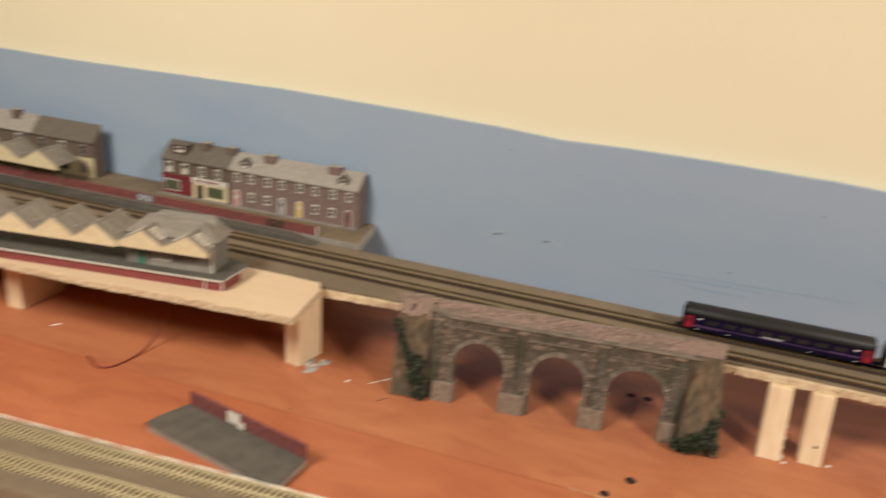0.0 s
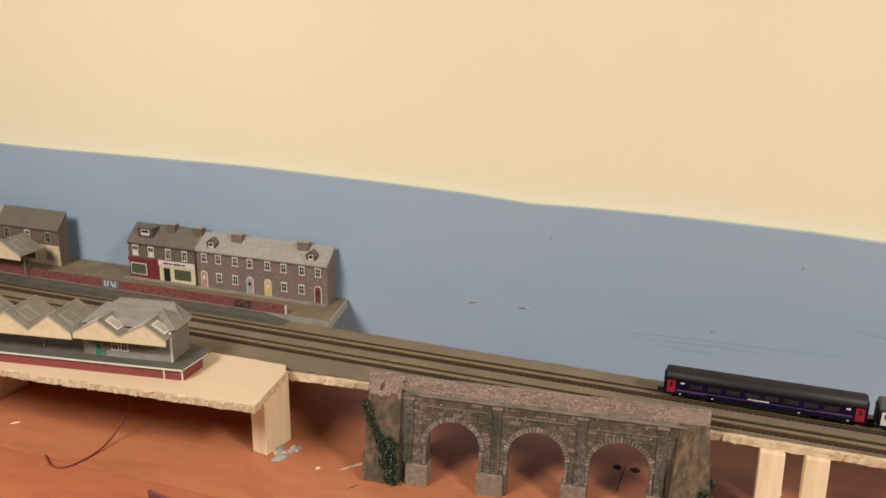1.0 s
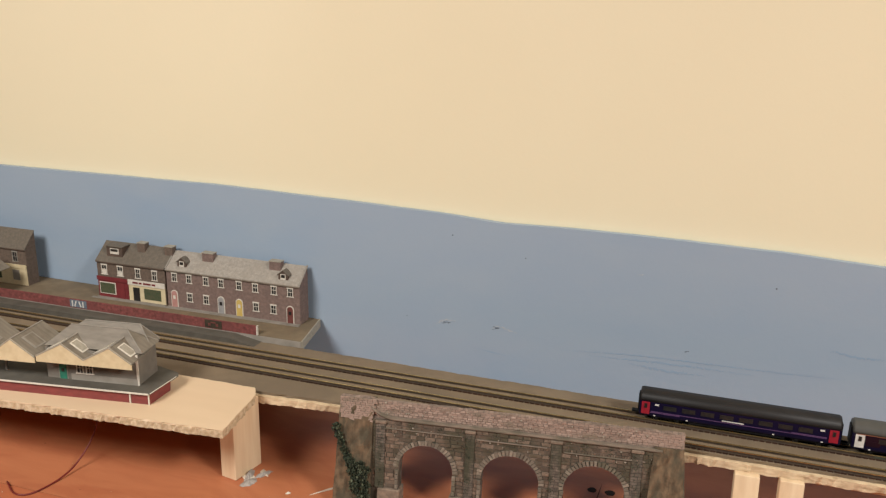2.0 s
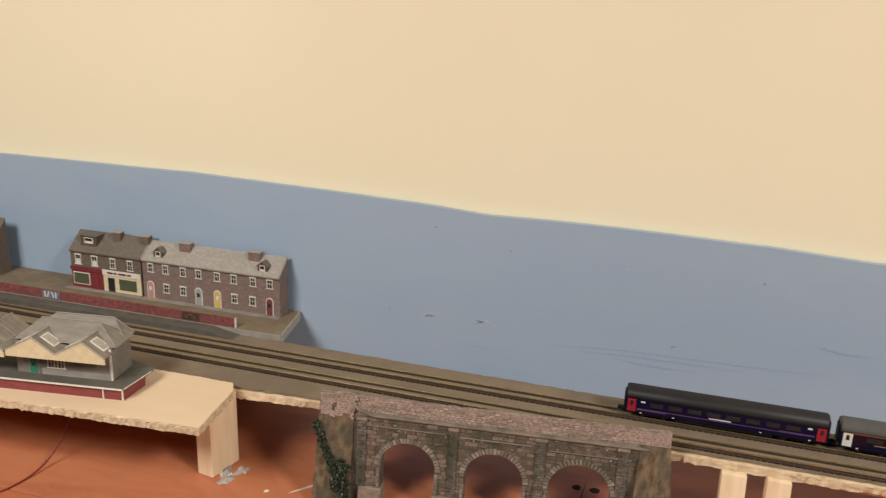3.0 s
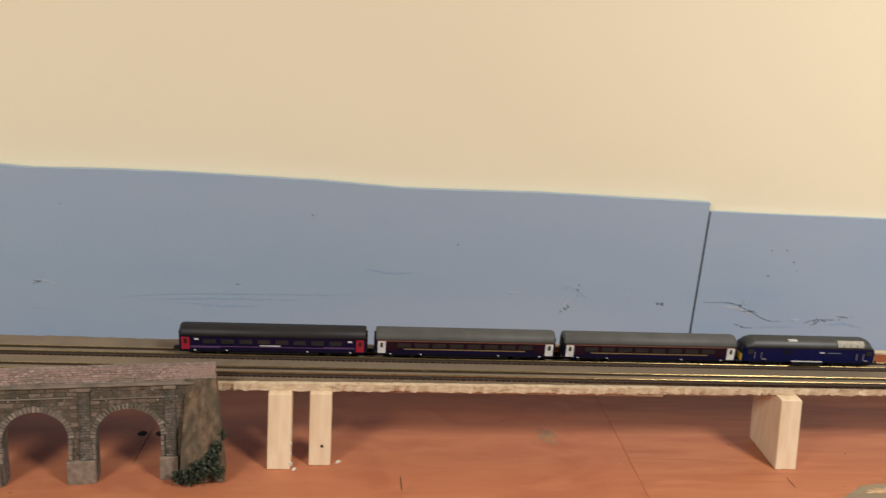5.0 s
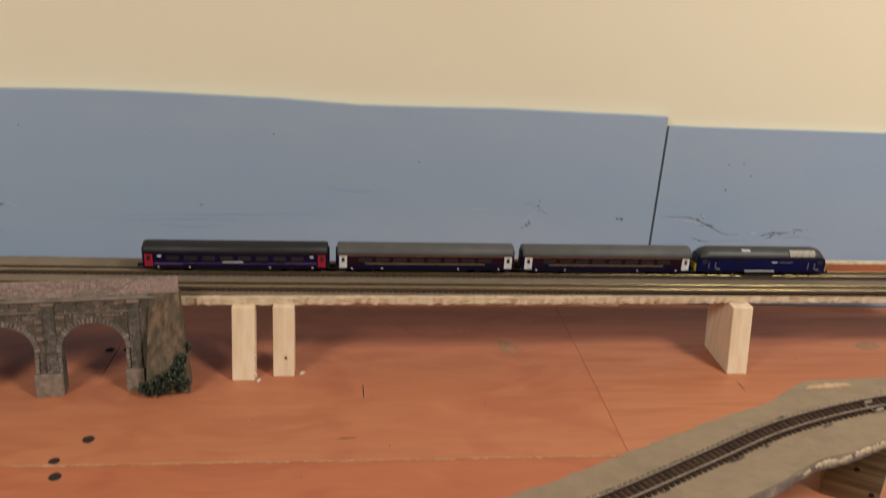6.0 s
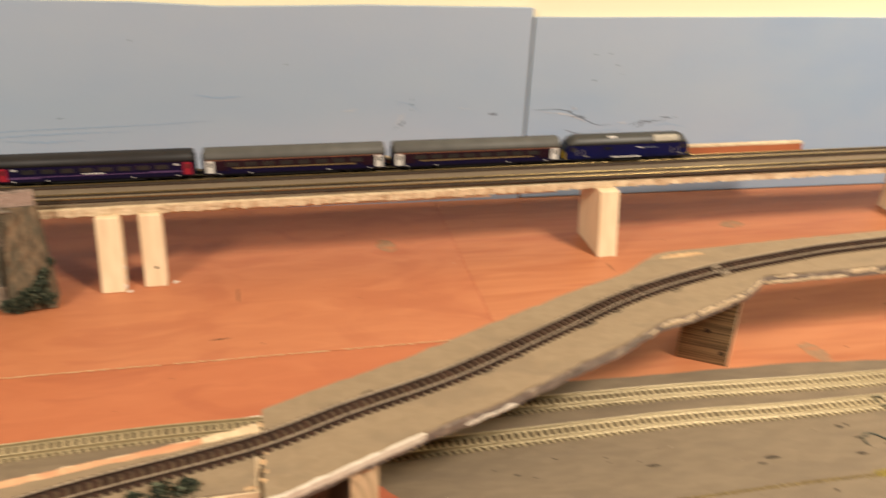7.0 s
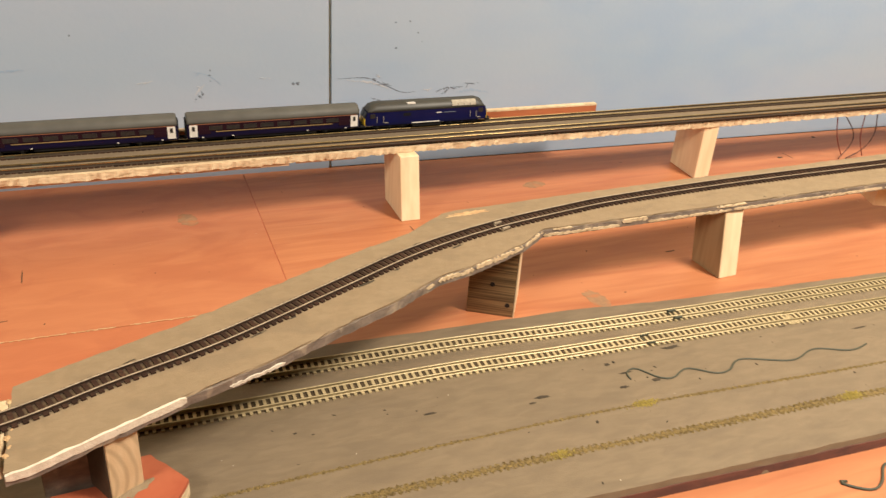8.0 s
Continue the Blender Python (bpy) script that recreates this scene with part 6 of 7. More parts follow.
wire([(0.617, 0.374, LOW_Z + 0.0003), (0.618, 0.3815, LOW_Z + 0.0003), (0.627, 0.384, LOW_Z + 0.0003), (0.637, 0.371, LOW_Z + 0.0003), (0.647, 0.3675, LOW_Z + 0.0003), (0.663, 0.374, LOW_Z + 0.0003), (0.680, 0.3635, LOW_Z + 0.0003), (0.692, 0.364, LOW_Z + 0.0003), (0.709, 0.3725, LOW_Z + 0.0003), (0.745, 0.361, LOW_Z + 0.0003), (0.772, 0.368, LOW_Z + 0.0003), (0.799, 0.359, LOW_Z + 0.0003), (0.821, 0.363, LOW_Z + 0.0003)], 0.0007, M_GLUE, "wavy dark green cord lying on the trackbed", "cord")
wire([(0.700, 0.2575, 0.0006), (0.6945, 0.2585, 0.0006), (0.703, 0.2505, 0.0006), (0.712, 0.247, 0.0006), (0.722, 0.251, 0.0006), (0.735, 0.262, 0.0006), (0.748, 0.262, 0.0006)], 0.0009, M_GLUE, "curled dark green cord lying on the plywood", "cord")

# Drilled holes as flat patches: the darkness inside them is only colour.
for k, (x, y, r) in enumerate(((0.023, 0.577, 0.0042), (0.007, 0.552, 0.0036), (0.013, 0.5345, 0.0042), (0.0045, 0.7085, 0.0038), (0.02, 0.709, 0.0042))):
    solid("drill_hole", blot(x, y, 0.0001, r, r, 0.0002, 40 + k, 20, 0.0, 0.98), M_HOLE, "flat dark patch drawn for a drilled hole in the plywood", "hole", "drill holes")
for k, (x, y, rx, ry, turn) in enumerate(((0.357, 0.71, 0.011, 0.016, 0.3), (0.711, 0.712, 0.016, 0.010, 0.2), (0.658, 0.488, 0.010, 0.018, 0.2), (1.05, 0.66, 0.02, 0.008, 0.1))):
    solid("worn_patch", blot(x, y, 0.0001, rx * 0.8, ry * 0.8, 0.0002, 60 + k, 26, turn, 0.85), M_GREYPATCH, "worn greyish patch on the plywood", "stain", "worn patches")
for k, (x, y, w, d, turn) in enumerate(((0.2235, 0.638, 0.0006, 0.011, 0.02), (0.5515, 0.643, 0.0005, 0.009, 0.05), (0.01, 0.69, 0.0005, 0.03, -0.05), (-0.2, 0.6, 0.0006, 0.008, -0.6), (0.768, 0.545, 0.006, 0.0012, 0.1), (0.211, 0.574, 0.009, 0.0006, 0.1), (1.044, 0.719, 0.0055, 0.0022, 0.2), (1.142, 0.769, 0.004, 0.003, 0.2), (1.059, 0.7205, 0.0007, 0.010, 0.1))):
    solid("scratch", blot(x, y, 0.0001, w, d, 0.0002, 80 + k, 10, turn), M_DIRT, "thin dark scratch in the plywood", "scratch", "plywood scratches")
for k, (x, y, rx, ry) in enumerate(((0.472, 0.379, 0.005, 0.0012), (0.549, 0.374, 0.006, 0.0016), (0.54, 0.37, 0.003, 0.001), (0.61, 0.394, 0.003, 0.002), (0.617, 0.382, 0.006, 0.001), (0.608, 0.368, 0.004, 0.0016), (0.634, 0.369, 0.004, 0.002), (0.667, 0.4, 0.009, 0.002), (0.83, 0.382, 0.009, 0.001), (0.77, 0.40, 0.004, 0.001))):
    solid("paint_smudge", blot(x, y, LOW_Z + 0.0001, rx, ry, 0.0005, 120 + k, 12), M_DIRT, "dark smudge on the trackbed", "stain", "trackbed smudges")
for k, (x, y, rx, ry, z) in enumerate(((-0.241, 0.615, 0.003, 0.0015, 0), (-0.547, 0.584, 0.006, 0.0008, 0), (-0.21, 0.632, 0.02, 0.001, 0), (-0.285, 0.625, 0.006, 0.010, 0), (-0.276, 0.636, 0.004, 0.007, 0), (0.137, 0.657, 0.003, 0.002, 0), (0.172, 0.668, 0.003, 0.002, 0))):
    solid("glue_scrap", blot(x, y, z + 0.0001, rx, ry, 0.0016, 160 + k, 10, 0.8), M_PLASTER, "dried white glue scrap on the plywood", "scrap", "glue scraps")


def wall_mark(x, z, w, h, material, seed, turn=0.0):
    """A scribble of thin uneven strokes on the painted backdrop."""
    rnd = random.Random(seed)
    bm = bmesh.new()
    n = 1 if max(w, h) < 0.0013 else 4
    for k in range(n):
        f = 1 if n == 1 else rnd.uniform(0.25, 0.8)
        cx, cy = (0, 0) if n == 1 else (rnd.gauss(0, w * 0.5), rnd.gauss(0, h * 0.6))
        part_bm = blot(cx, cy, 0, max(w * f, 0.0005), max(h * f * (1 if n == 1 else 0.5), 0.00035), 0.00015, seed * 7 + k, 9, turn + (0 if n == 1 else rnd.gauss(0, 0.5)))
        me = bpy.data.meshes.new("stroke")
        part_bm.to_mesh(me)
        part_bm.free()
        bm.from_mesh(me)
        bpy.data.meshes.remove(me)
    y = back_y(x) - 0.0002 + (0.0025 if x > 0.513 else 0)
    m = Matrix.Translation((x, y, z)) @ Matrix.Rotation(radians(90), 4, "X")
    return tagged(put("scuff_mark", mesh_of("scuff_mark", bm, material), None, m), "scuff in the blue paint of the backdrop", "scuff", "backdrop scuffs")


MARKS = [(0.276, 0.146, 0.0009, 0.0009, 0), (0.383, 0.086, 0.0026, 0.0018, 0.6), (0.387, 0.0895, 0.0012, 0.0026, 0.3), (0.395, 0.108, 0.001, 0.005, 0.7), (0.479, 0.093, 0.0028, 0.0036, 0), (0.56, 0.094, 0.005, 0.0008, -0.2), (0.576, 0.088, 0.009, 0.0007, -0.35), (0.638, 0.078, 0.004, 0.0022, 0.3), (0.648, 0.0805, 0.003, 0.001, 0.2), (0.596, 0.153, 0.001, 0.001, 0), (0.605, 0.141, 0.001, 0.001, 0), (0.582, 0.126, 0.0012, 0.001, 0), (0.581, 0.152, 0.001, 0.001, 0), (-0.162, 0.185, 0.0009, 0.0009, 0), (-0.115, 0.094, 0.0036, 0.0014, 0.3), (-0.165, 0.092, 0.0042, 0.0011, 0.4), (-0.087, 0.170, 0.0007, 0.0009, 0), (0.14, 0.169, 0.0009, 0.0009, 0), (-0.21, 0.093, 0.0008, 0.0006, 0), (0.667, 0.085, 0.012, 0.0007, -0.15), (0.61, 0.132, 0.0007, 0.0007, 0), (0.07, 0.098, 0.002, 0.0006, 0.1)]
for k, (x, z, w, h, turn) in enumerate(MARKS):
    wall_mark(x, z, w, h, M_SCUFF, 200 + k, turn)
for k, (x, z, w, h, turn) in enumerate(((-0.107, 0.0955, 0.0025, 0.001, 0.3), (-0.158, 0.0945, 0.002, 0.001, 0.5), (0.023, 0.167, 0.003, 0.0007, 0.1), (0.385, 0.094, 0.003, 0.0012, 0.5), (0.565, 0.097, 0.004, 0.0012, -0.2), (0.62, 0.08, 0.006, 0.0014, 0.2), (0.335, 0.1, 0.006, 0.0012, 0.5), (0.45, 0.1, 0.006, 0.0009, -0.1))):
    wall_mark(x, z, w, h, M_PALESCUFF if w < 0.01 else M_SCUFF, 260 + k, turn)


def wall_stroke(points, width, material, seed):
    """A thin uneven smear dragged along the backdrop through points (x, z)."""
    rnd = random.Random(seed)
    line = smooth_line([(x, 0, z) for x, z in points], 0.0012)
    verts, faces = [], []
    for i, p in enumerate(line):
        d = (line[min(i + 1, len(line) - 1)] - line[max(i - 1, 0)]).normalized()
        w = width * (0.15 + 0.85 * math.sin(math.pi * (i + 0.5) / len(line))) * rnd.uniform(0.35, 1.0)
        n = Vector((-d.z, 0, d.x)) * w / 2
        wob = Vector((0, 0, rnd.gauss(0, width * 0.18)))
        y = back_y(p.x) - 0.0002 + (0.0025 if p.x > 0.513 else 0)
        for q in (p + wob - n, p + wob + n):
            verts.append((q.x, y, q.z))
        if i and rnd.random() < 0.9:
            k = len(verts)
            faces.append((k - 4, k - 2, k - 1, k - 3))
    me = bpy.data.meshes.new("scuff_mark")
    me.from_pydata(verts, [], faces)
    me.materials.append(material)
    return tagged(new("scuff_mark", me), "thin dragged smear in the blue paint of the backdrop", "scuff", "backdrop scuffs")


FAINT, DARK, PALE = M_FAINT, M_SCUFF, M_PALESCUFF
STROKES = [
    (((-0.135, 0.0685), (-0.118, 0.067), (-0.099, 0.065)), 0.0012, FAINT), (((-0.052, 0.08), (0.014, 0.086), (0.068, 0.088), (0.145, 0.09), (0.208, 0.093)), 0.0016, FAINT),
    (((-0.02, 0.079), (0.06, 0.083), (0.13, 0.084)), 0.0022, FAINT), (((-0.178, 0.0885), (-0.17, 0.094), (-0.159, 0.095)), 0.0026, PALE), (((-0.119, 0.092), (-0.111, 0.0955), (-0.091, 0.091)), 0.0022, PALE),
    (((-0.172, 0.0905), (-0.165, 0.0945)), 0.001, DARK), (((-0.118, 0.0915), (-0.11, 0.0935)), 0.001, DARK), (((0.19, 0.118), (0.214, 0.115), (0.235, 0.116)), 0.003, FAINT),
    (((0.379, 0.079), (0.383, 0.085), (0.387, 0.082)), 0.0016, DARK), (((0.38, 0.109), (0.394, 0.105), (0.405, 0.096)), 0.0016, FAINT), (((0.381, 0.104), (0.387, 0.109)), 0.0014, FAINT),
    (((0.39, 0.096), (0.384, 0.091), (0.38, 0.0855)), 0.0024, PALE), (((0.52, 0.096), (0.552, 0.0955), (0.572, 0.087), (0.59, 0.079), (0.606, 0.079)), 0.0014, DARK),
    (((0.53, 0.094), (0.56, 0.09), (0.58, 0.081)), 0.0026, PALE), (((0.556, 0.0745), (0.567, 0.0705), (0.578, 0.071)), 0.0018, DARK), (((0.576, 0.07), (0.597, 0.0725), (0.62, 0.072)), 0.0024, FAINT),
    (((0.627, 0.077), (0.638, 0.081), (0.659, 0.082)), 0.0024, DARK), (((0.65, 0.076), (0.67, 0.078), (0.69, 0.074)), 0.003, FAINT), (((0.019, 0.0775), (0.05, 0.0755), (0.09, 0.0765)), 0.003, FAINT),
]
for k, (points, width, material) in enumerate(STROKES):
    wall_stroke(points, width, material, 500 + k)


def scatter(name, label, points, z, width, per_metre, clumps, seed, comb, material):
    """A trail of coarse mossy crumbs along a line, bunched like the teeth of a comb, denser at clumps."""
    rnd = random.Random(seed)
    line = smooth_line([(x, y, z) for x, y in points], 0.0006)
    verts, faces = [], []

    def crumb(x, y, s):
        k = len(verts)
        verts.extend([(x - s, y, z - 0.0001), (x + s * 0.4, y - s, z - 0.0001), (x + s * 0.6, y + s, z - 0.0001), (x + rnd.gauss(0, s * 0.3), y + rnd.gauss(0, s * 0.3), z + s * rnd.uniform(0.5, 1.3))])
        faces.extend([(k, k + 1, k + 3), (k + 1, k + 2, k + 3), (k + 2, k, k + 3), (k, k + 2, k + 1)])

    for i, p in enumerate(line):
        tooth = 0.5 + 0.5 * math.cos(2 * math.pi * i * 0.0006 / comb)
        patch = 0.75 + 0.25 * math.sin(i * 0.011 + seed) + 0.2 * math.sin(i * 0.037)
        for _ in range(int(per_metre * 0.0006 * patch + rnd.random())):
            if rnd.random() < 0.25 + 0.75 * tooth:
                crumb(p.x + rnd.uniform(-0.0003, 0.0003), p.y + rnd.uniform(-1, 1) * width * (0.75 + 0.35 * tooth), rnd.uniform(0.0003, 0.0007))
    last = None
    for i, p in enumerate(line):
        tooth = 0.5 + 0.5 * math.cos(2 * math.pi * i * 0.0006 / comb)
        w = width * (0.45 + 0.5 * tooth) * rnd.uniform(0.8, 1.15)
        k = len(verts)
        verts.extend([(p.x, p.y - w, z - 0.0001), (p.x, p.y + rnd.gauss(0, w * 0.2), z + 0.0003 + 0.0003 * tooth), (p.x, p.y + w, z - 0.0001)])
        if last is not None:
            faces.extend([(last, k, k + 1, last + 1), (last + 1, k + 1, k + 2, last + 2)])
        last = k
    for cx, cy, r, n in clumps:
        for _ in range(n):
            crumb(cx + rnd.gauss(0, r), cy + rnd.gauss(0, r * 0.35), rnd.uniform(0.0004, 0.0010))
    me = bpy.data.meshes.new(name)
    me.from_pydata(verts, [], faces)
    me.materials.append(material)
    return tagged(new(name, me), label, "scatter", "lines of scatter", "stuff")


scatter("moss_scatter", "thin line of yellow-brown scatter left on the trackbed", [(0.33, 0.3455), (0.405, 0.348), (0.513, 0.350), (0.613, 0.349), (0.7, 0.345), (0.814, 0.34), (1.1, 0.332)], LOW_Z, 0.0013, 16000, [], 7, 0.0047, M_MOSS)
scatter("moss_scatter", "broad combed line of yellow-brown scatter left on the trackbed", [(0.40, 0.3225), (0.535, 0.321), (0.659, 0.317), (0.753, 0.315), (0.80, 0.3125), (1.1, 0.304)], LOW_Z, 0.0034, 42000, [], 8, 0.0047, M_MOSS)
for x, y, n, seed in ((0.613, 0.349, 420, 31), (0.535, 0.3215, 320, 32), (0.757, 0.3155, 900, 33)):
    scatter("moss_clump", "yellow clump of scatter left on the trackbed", [(x - 0.004, y), (x, y), (x + 0.004, y)], LOW_Z, 0.001, 4000, [(x, y, 0.0042, n)], seed, 0.0047, M_MOSS_YELLOW)
scatter("glue_crumbs", "pale crumbs along the back of the trackbed", [(-0.9, 0.4115), (-0.5, 0.428), (-0.2, 0.445), (0.0, 0.4585), (0.24, 0.4645)], LOW_Z, 0.0012, 400, [], 11, 0.03, M_PLASTER)


# chipped white filler along the edge of the branch deck
def filler(x0, x1, top, low, seed, thick=0.0011, ragged=0.0, material=None):
    """A thin chipped strip on the front edge of the branch deck, from top down to low below its surface."""
    rnd = random.Random(seed)
    front = [Vector((x, y, 0)) for x, y in RAMP_FRONT]
    n = max(4, int((x1 - x0) / (0.0016 if ragged else 0.003)))
    bm = bmesh.new()
    rings = []
    for k in range(n + 1):
        x = x0 + (x1 - x0) * k / n
        for a, b in zip(front, front[1:]):
            if a.x <= x <= b.x:
                p, d = a + (b - a) * ((x - a.x) / (b.x - a.x)), (b - a).normalized()
                break
        out = Vector((d.y, -d.x, 0))
        end = (0.1 if ragged else 0.7) if k in (0, n) else 1.0
        mid = (top + low) / 2
        za = mid + (top - mid) * end * rnd.uniform(0.92, 1.02)
        zb = mid + (low - mid) * end * rnd.uniform(0.82, 1.06)
        za, zb = za + abs(rnd.gauss(0, ragged)), zb - abs(rnd.gauss(0, ragged))
        if zb < za + 0.0002:
            za, zb = mid - 0.0001, mid + 0.0001
        o = thick * rnd.uniform(0.85, 1.2)
        rings.append([bm.verts.new((p + out * s) + Vector((0, 0, RAMP_Z - zz))) for s, zz in ((-0.0015, za), (o, za), (o * 0.8, zb), (-0.0015, zb))])
    for a, b in zip(rings, rings[1:]):
        for i in range(4):
            bm.faces.new((a[i], a[(i + 1) % 4], b[(i + 1) % 4], b[i]))
    bm.faces.new(rings[0])
    bm.faces.new(rings[-1][::-1])
    part("filler", bm, material or M_PLASTER, ramp, "chipped white filler")


filler(0.243, 0.3265, 0.0001, 0.0049, 300, 0.0008)
filler(0.350, 0.383, 0.0042, 0.0070, 301, 0.0007, 0.0004)
for k, (a, b, top, low, rag) in enumerate(((0.488, 0.4955, 0.002, 0.0055, 0.0004), (0.499, 0.529, 0.0012, 0.0052, 0.0007), (0.531, 0.5775, 0.0006, 0.0056, 0.0008), (0.5795, 0.6028, 0.0012, 0.0042, 0.0006), (0.6035, 0.673, 0.0042, 0.0072, 0.0005), (0.612, 0.629, 0.0008, 0.0026, 0.0004), (0.6745, 0.699, 0.0006, 0.0046, 0.0006), (0.70, 0.785, 0.0044, 0.0072, 0.0005), (0.787, 0.96, 0.0040, 0.0072, 0.0005), (0.768, 0.80, 0.0008, 0.0028, 0.0004), (0.9635, 1.12, 0.0042, 0.0072, 0.0005))):
    filler(a, b, top, low, 320 + k, 0.0006, rag, M_FRAYED)
for k, (x, y, rx, ry, turn) in enumerate(((0.2418, 0.3835, 0.0014, 0.0032, 0.1), (0.2425, 0.3655, 0.0018, 0.0022, 0.5), (0.2442, 0.3605, 0.0013, 0.0018, -0.3), (0.2426, 0.3545, 0.0019, 0.0034, 0.2), (0.2438, 0.3475, 0.0014, 0.002, -0.5), (0.2426, 0.3415, 0.0018, 0.0028, 0.3), (0.236, 0.337, 0.0042, 0.0016, 0.35))):
    solid("wood_chip", blot(x, y, RAMP_Z - 0.0002, rx, ry, 0.0009, 410 + k, 11, turn, 0.55), M_SPLINTER, "splintered pale wood chip at the joint of the branch deck", "chip", "wood chips")
for k, (x, y, rx, ry) in enumerate(((0.135, 0.4615, 0.0022, 0.0012), (0.161, 0.462, 0.0035, 0.0014), (0.172, 0.4625, 0.002, 0.0016), (0.198, 0.463, 0.0022, 0.001), (0.236, 0.464, 0.003, 0.0012))):
    solid("glue_chip", blot(x, y, LOW_Z - 0.0004, rx, ry, 0.0012, 430 + k, 10, 0.1), M_PLASTER, "pale chip of dried glue on the trackbed edge", "scrap", "glue chips")
# pale patch of bare wood where the branch deck widens
solid("bare_patch", blot(0.556, 0.5335, RAMP_Z + 0.0001, 0.019, 0.0036, 0.0003, 401, 34, 0.08, 0.5), M_SPLINTER, "bare chipped wood patch on the branch deck", "patch")
# rail joints
for k, (x, y, z, a, m) in enumerate(((0.243, 0.690, BED_Z - 0.0004, 0, M_GLUE), (0.222, 0.7212, BED_Z - 0.0004, 0, M_GLUE), (1.13, 0.7196, BED_Z - 0.0004, 0, M_GLUE), (0.572, 0.504, RAMP_Z, 0.3, M_STEEL), (0.695, 0.4355, LOW_Z, -0.04, M_GLUE), (0.655, 0.412, LOW_Z, -0.03, M_GLUE))):
    bm = bmesh.new()
    for s in (-0.0049, 0.0049):
        box(bm, -0.0035, 0.0035, s - 0.00085, s + 0.00085, 0.0012, 0.0030, 0.0002)
    box(bm, -0.004, -0.0032, -0.006, 0.0045, 0.0009, 0.0016)
    ob = solid("rail_joiner", bm, m, "small dull metal rail joiner", "joiner", "rail joiners")
    ob.matrix_basis = pose(x, y, z, 0, 0, math.degrees(a))
foliage("moss_clump", "yellowish scenic clump under the branch deck", [(0.232, 0.336, 0.012, 0.012), (0.25, 0.338, 0.014, 0.008)], 500, 0.0018, 16, Matrix(), M_MOSS)
# Lower part of the trackbed's front side, darker and redder than the cork.
rnd = random.Random(91)
bm = bmesh.new()
rings = []
for k in range(110):
    x = 0.45 + 0.65 * k / 109
    y = float(np.interp(x, *zip(*LOW_FRONT)))
    top = 0.0058 + 0.0003 * math.sin(k * 0.31) + rnd.gauss(0, 0.00012)
    rings.append([bm.verts.new(p) for p in ((x, y - 0.0006, 0.0001), (x, y - 0.0006 + 0.0018 * top / 0.01, top), (x, y + 0.002, top), (x, y + 0.002, 0.0001))])
for p, q in zip(rings, rings[1:]):
    for i in range(4):
        bm.faces.new((p[i], p[(i + 1) % 4], q[(i + 1) % 4], q[i]))
bm.faces.new(rings[0][::-1])
bm.faces.new(rings[-1])
part("stained_edge", bm, M_MAROON, low_bed, "dark red-brown side of the board")
for k, (x, y, rx, ry, h, turn) in enumerate(((-0.2865, 0.628, 0.004, 0.012, 0.0045, 0.3), (-0.281, 0.618, 0.005, 0.008, 0.003, -0.4), (-0.276, 0.634, 0.0035, 0.009, 0.0022, -0.5))):
    solid("glue_blob", blot(x, y, 0.0001, rx, ry, h, 620 + k, 22, turn, 0.8), M_GLUEGREY, "grey blob of dried glue beside the leg", "glue", "glue blobs")


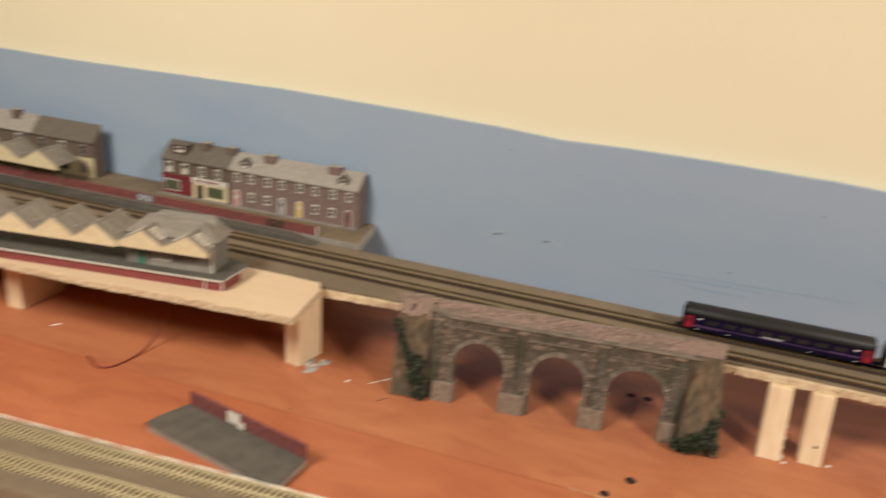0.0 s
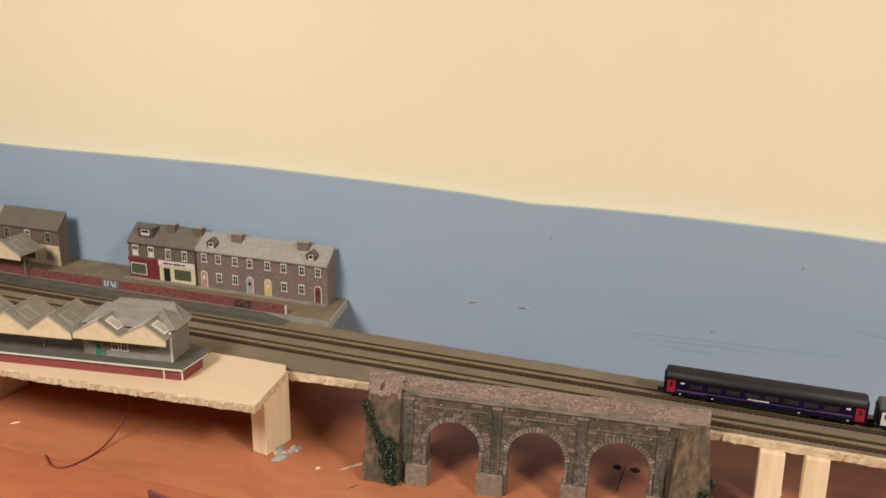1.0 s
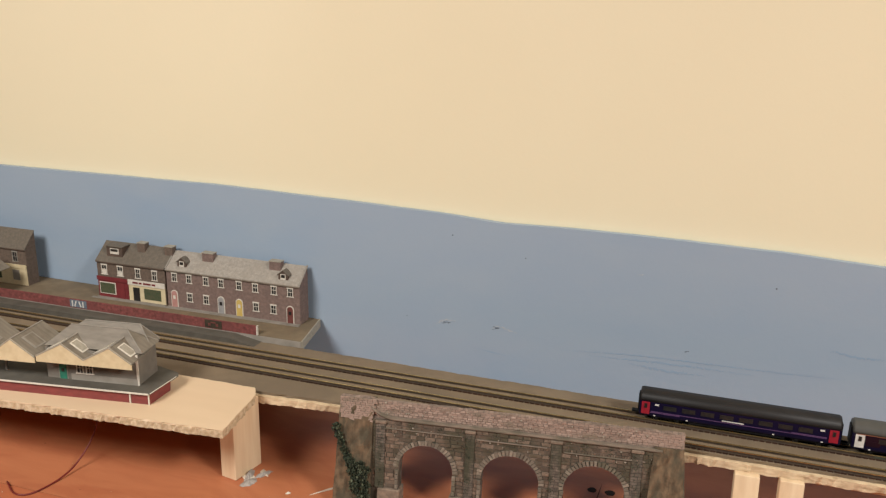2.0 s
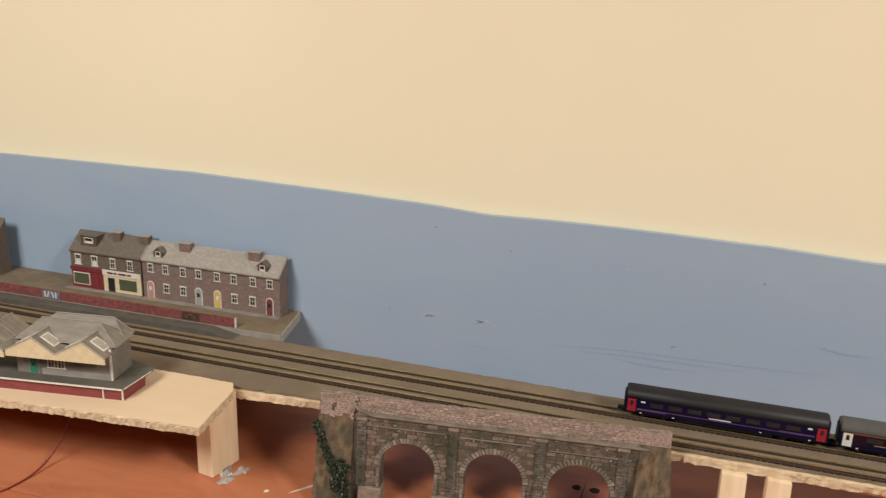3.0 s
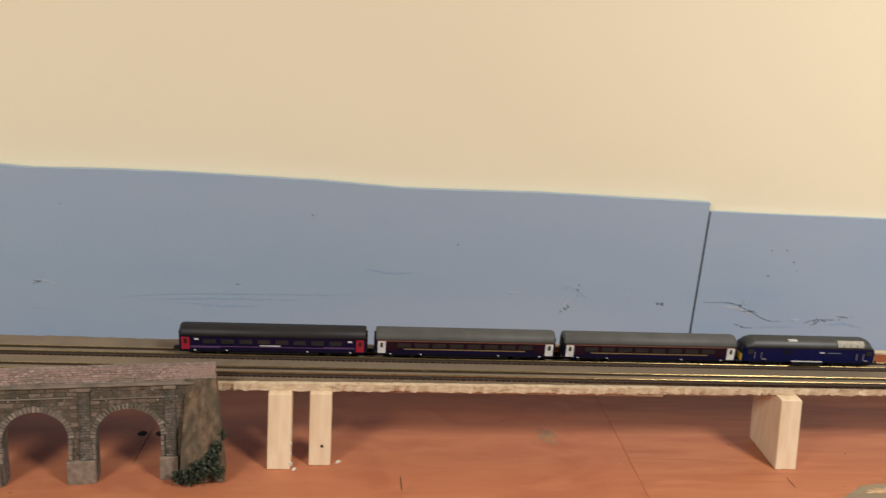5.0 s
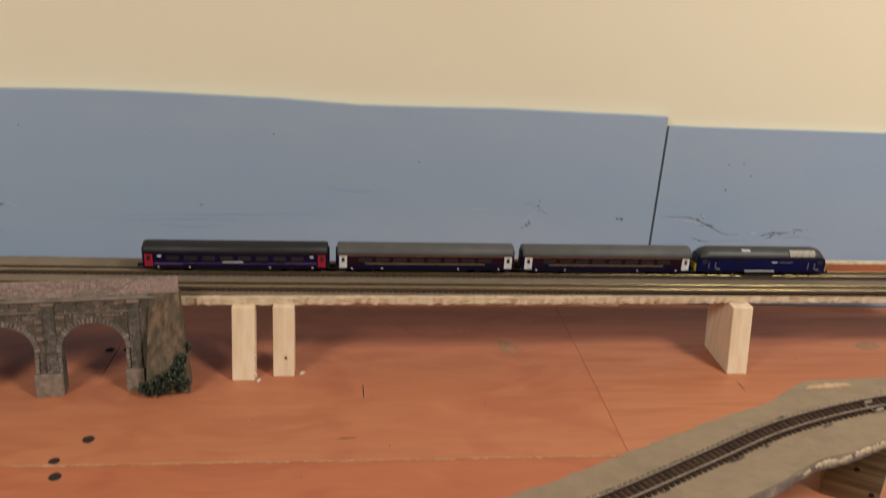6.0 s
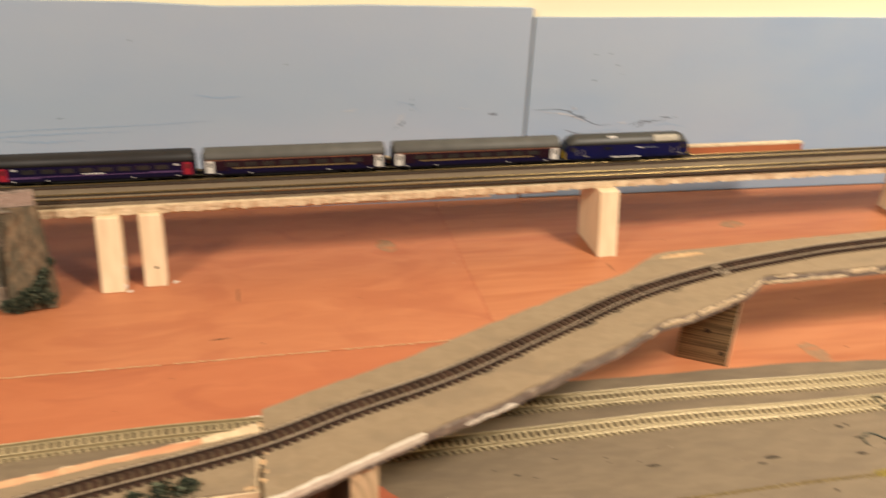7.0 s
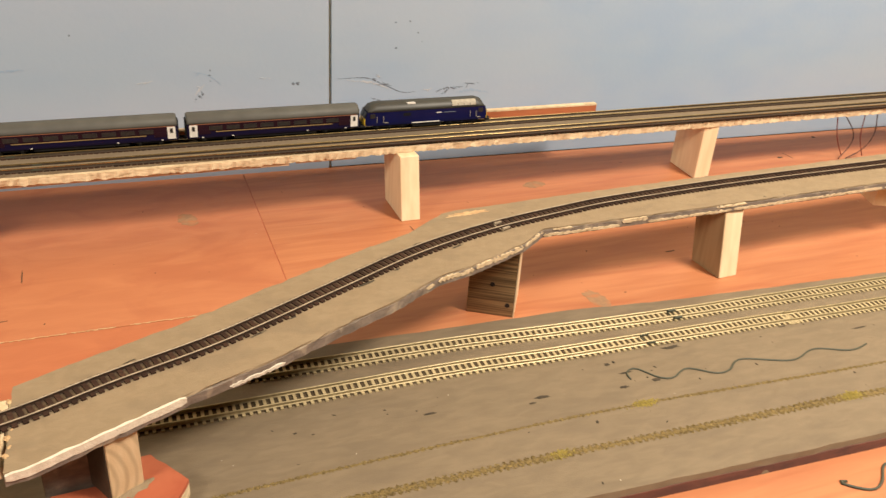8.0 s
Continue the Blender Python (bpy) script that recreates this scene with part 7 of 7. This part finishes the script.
# specks of dirt
def specks(name, label, box_, z, count, seed, size, material):
    rnd = random.Random(seed)
    verts, faces = [], []
    for _ in range(count):
        x, y = rnd.uniform(box_[0], box_[1]), rnd.uniform(box_[2], box_[3])
        s, e, a = size * rnd.uniform(0.4, 1.5) ** 2, rnd.uniform(0.25, 0.8), rnd.uniform(0, 3.1)
        k = len(verts)
        for q in range(5):
            u, v = s * math.cos(q * 1.2566), s * e * math.sin(q * 1.2566) * rnd.uniform(0.6, 1.2)
            verts.append((x + u * math.cos(a) - v * math.sin(a), y + u * math.sin(a) + v * math.cos(a), z))
        verts.append((x, y, z + s * 0.3))
        faces.extend([(k + q, k + (q + 1) % 5, k + 5) for q in range(5)])
        faces.append((k + 4, k + 3, k + 2, k + 1, k))
    me = bpy.data.meshes.new(name)
    me.from_pydata(verts, [], faces)
    me.materials.append(material)
    return tagged(new(name, me), label, "dirt", "", "stuff")


specks("dirt_specks", "dark crumbs of dirt on the trackbed", (0.36, 1.05, 0.29, 0.40), LOW_Z + 0.0001, 90, 41, 0.0008, M_DIRT)
specks("paint_flecks", "pale flecks of glue on the trackbed", (0.34, 1.05, 0.285, 0.40), LOW_Z + 0.0001, 36, 42, 0.00034, M_PLASTER)
specks("dirt_specks", "dark specks on the plywood", (-0.6, 1.2, 0.48, 0.76), 0.0001, 120, 43, 0.0006, M_DIRT)
specks("paint_flecks", "pale flecks on the plywood", (-0.6, 1.2, 0.48, 0.70), 0.0001, 60, 44, 0.00036, M_PLASTER)
specks("dirt_specks", "small chips and dirt on the branch deck", (0.55, 1.05, 0.503, 0.536), RAMP_Z + 0.0001, 30, 45, 0.0006, M_DIRT)


# pale chips on the viaduct
rnd = random.Random(52)
bm = bmesh.new()
for _ in range(46):
    u, z = rnd.uniform(0.03, 0.262), rnd.choice((rnd.uniform(0.062, 0.0755), rnd.uniform(0.08, 0.091)))
    w, h = rnd.uniform(0.0004, 0.0016), rnd.uniform(0.0003, 0.0008)
    y = 0.0006 if z > 0.078 else -0.0009
    box(bm, u, u + w, y - 0.0005, y + 0.0006, z, z + h)
for v in bm.verts:
    v.co = VIA @ v.co
solid("paint_chips", bm, M_CAP, "pale chips of paint on the viaduct stones", "chips", kind="stuff")

for k, (x, y, rx, ry) in enumerate(((0.372, 0.4105, 0.006, 0.0011), (0.395, 0.4225, 0.004, 0.0009), (0.45, 0.4505, 0.008, 0.0013), (0.475, 0.463, 0.005, 0.001), (0.41, 0.449, 0.004, 0.0007), (0.36, 0.424, 0.005, 0.0007), (0.50, 0.4945, 0.006, 0.0009), (0.528, 0.4845, 0.007, 0.001), (0.30, 0.4025, 0.005, 0.0008))):
    solid("paint_smudge", blot(x, y, RAMP_Z + 0.0001, rx, ry, 0.0003, 800 + k, 18, 0.45, 0.5), M_DIRT, "dark smudge beside the branch track", "stain", "branch deck smudges")
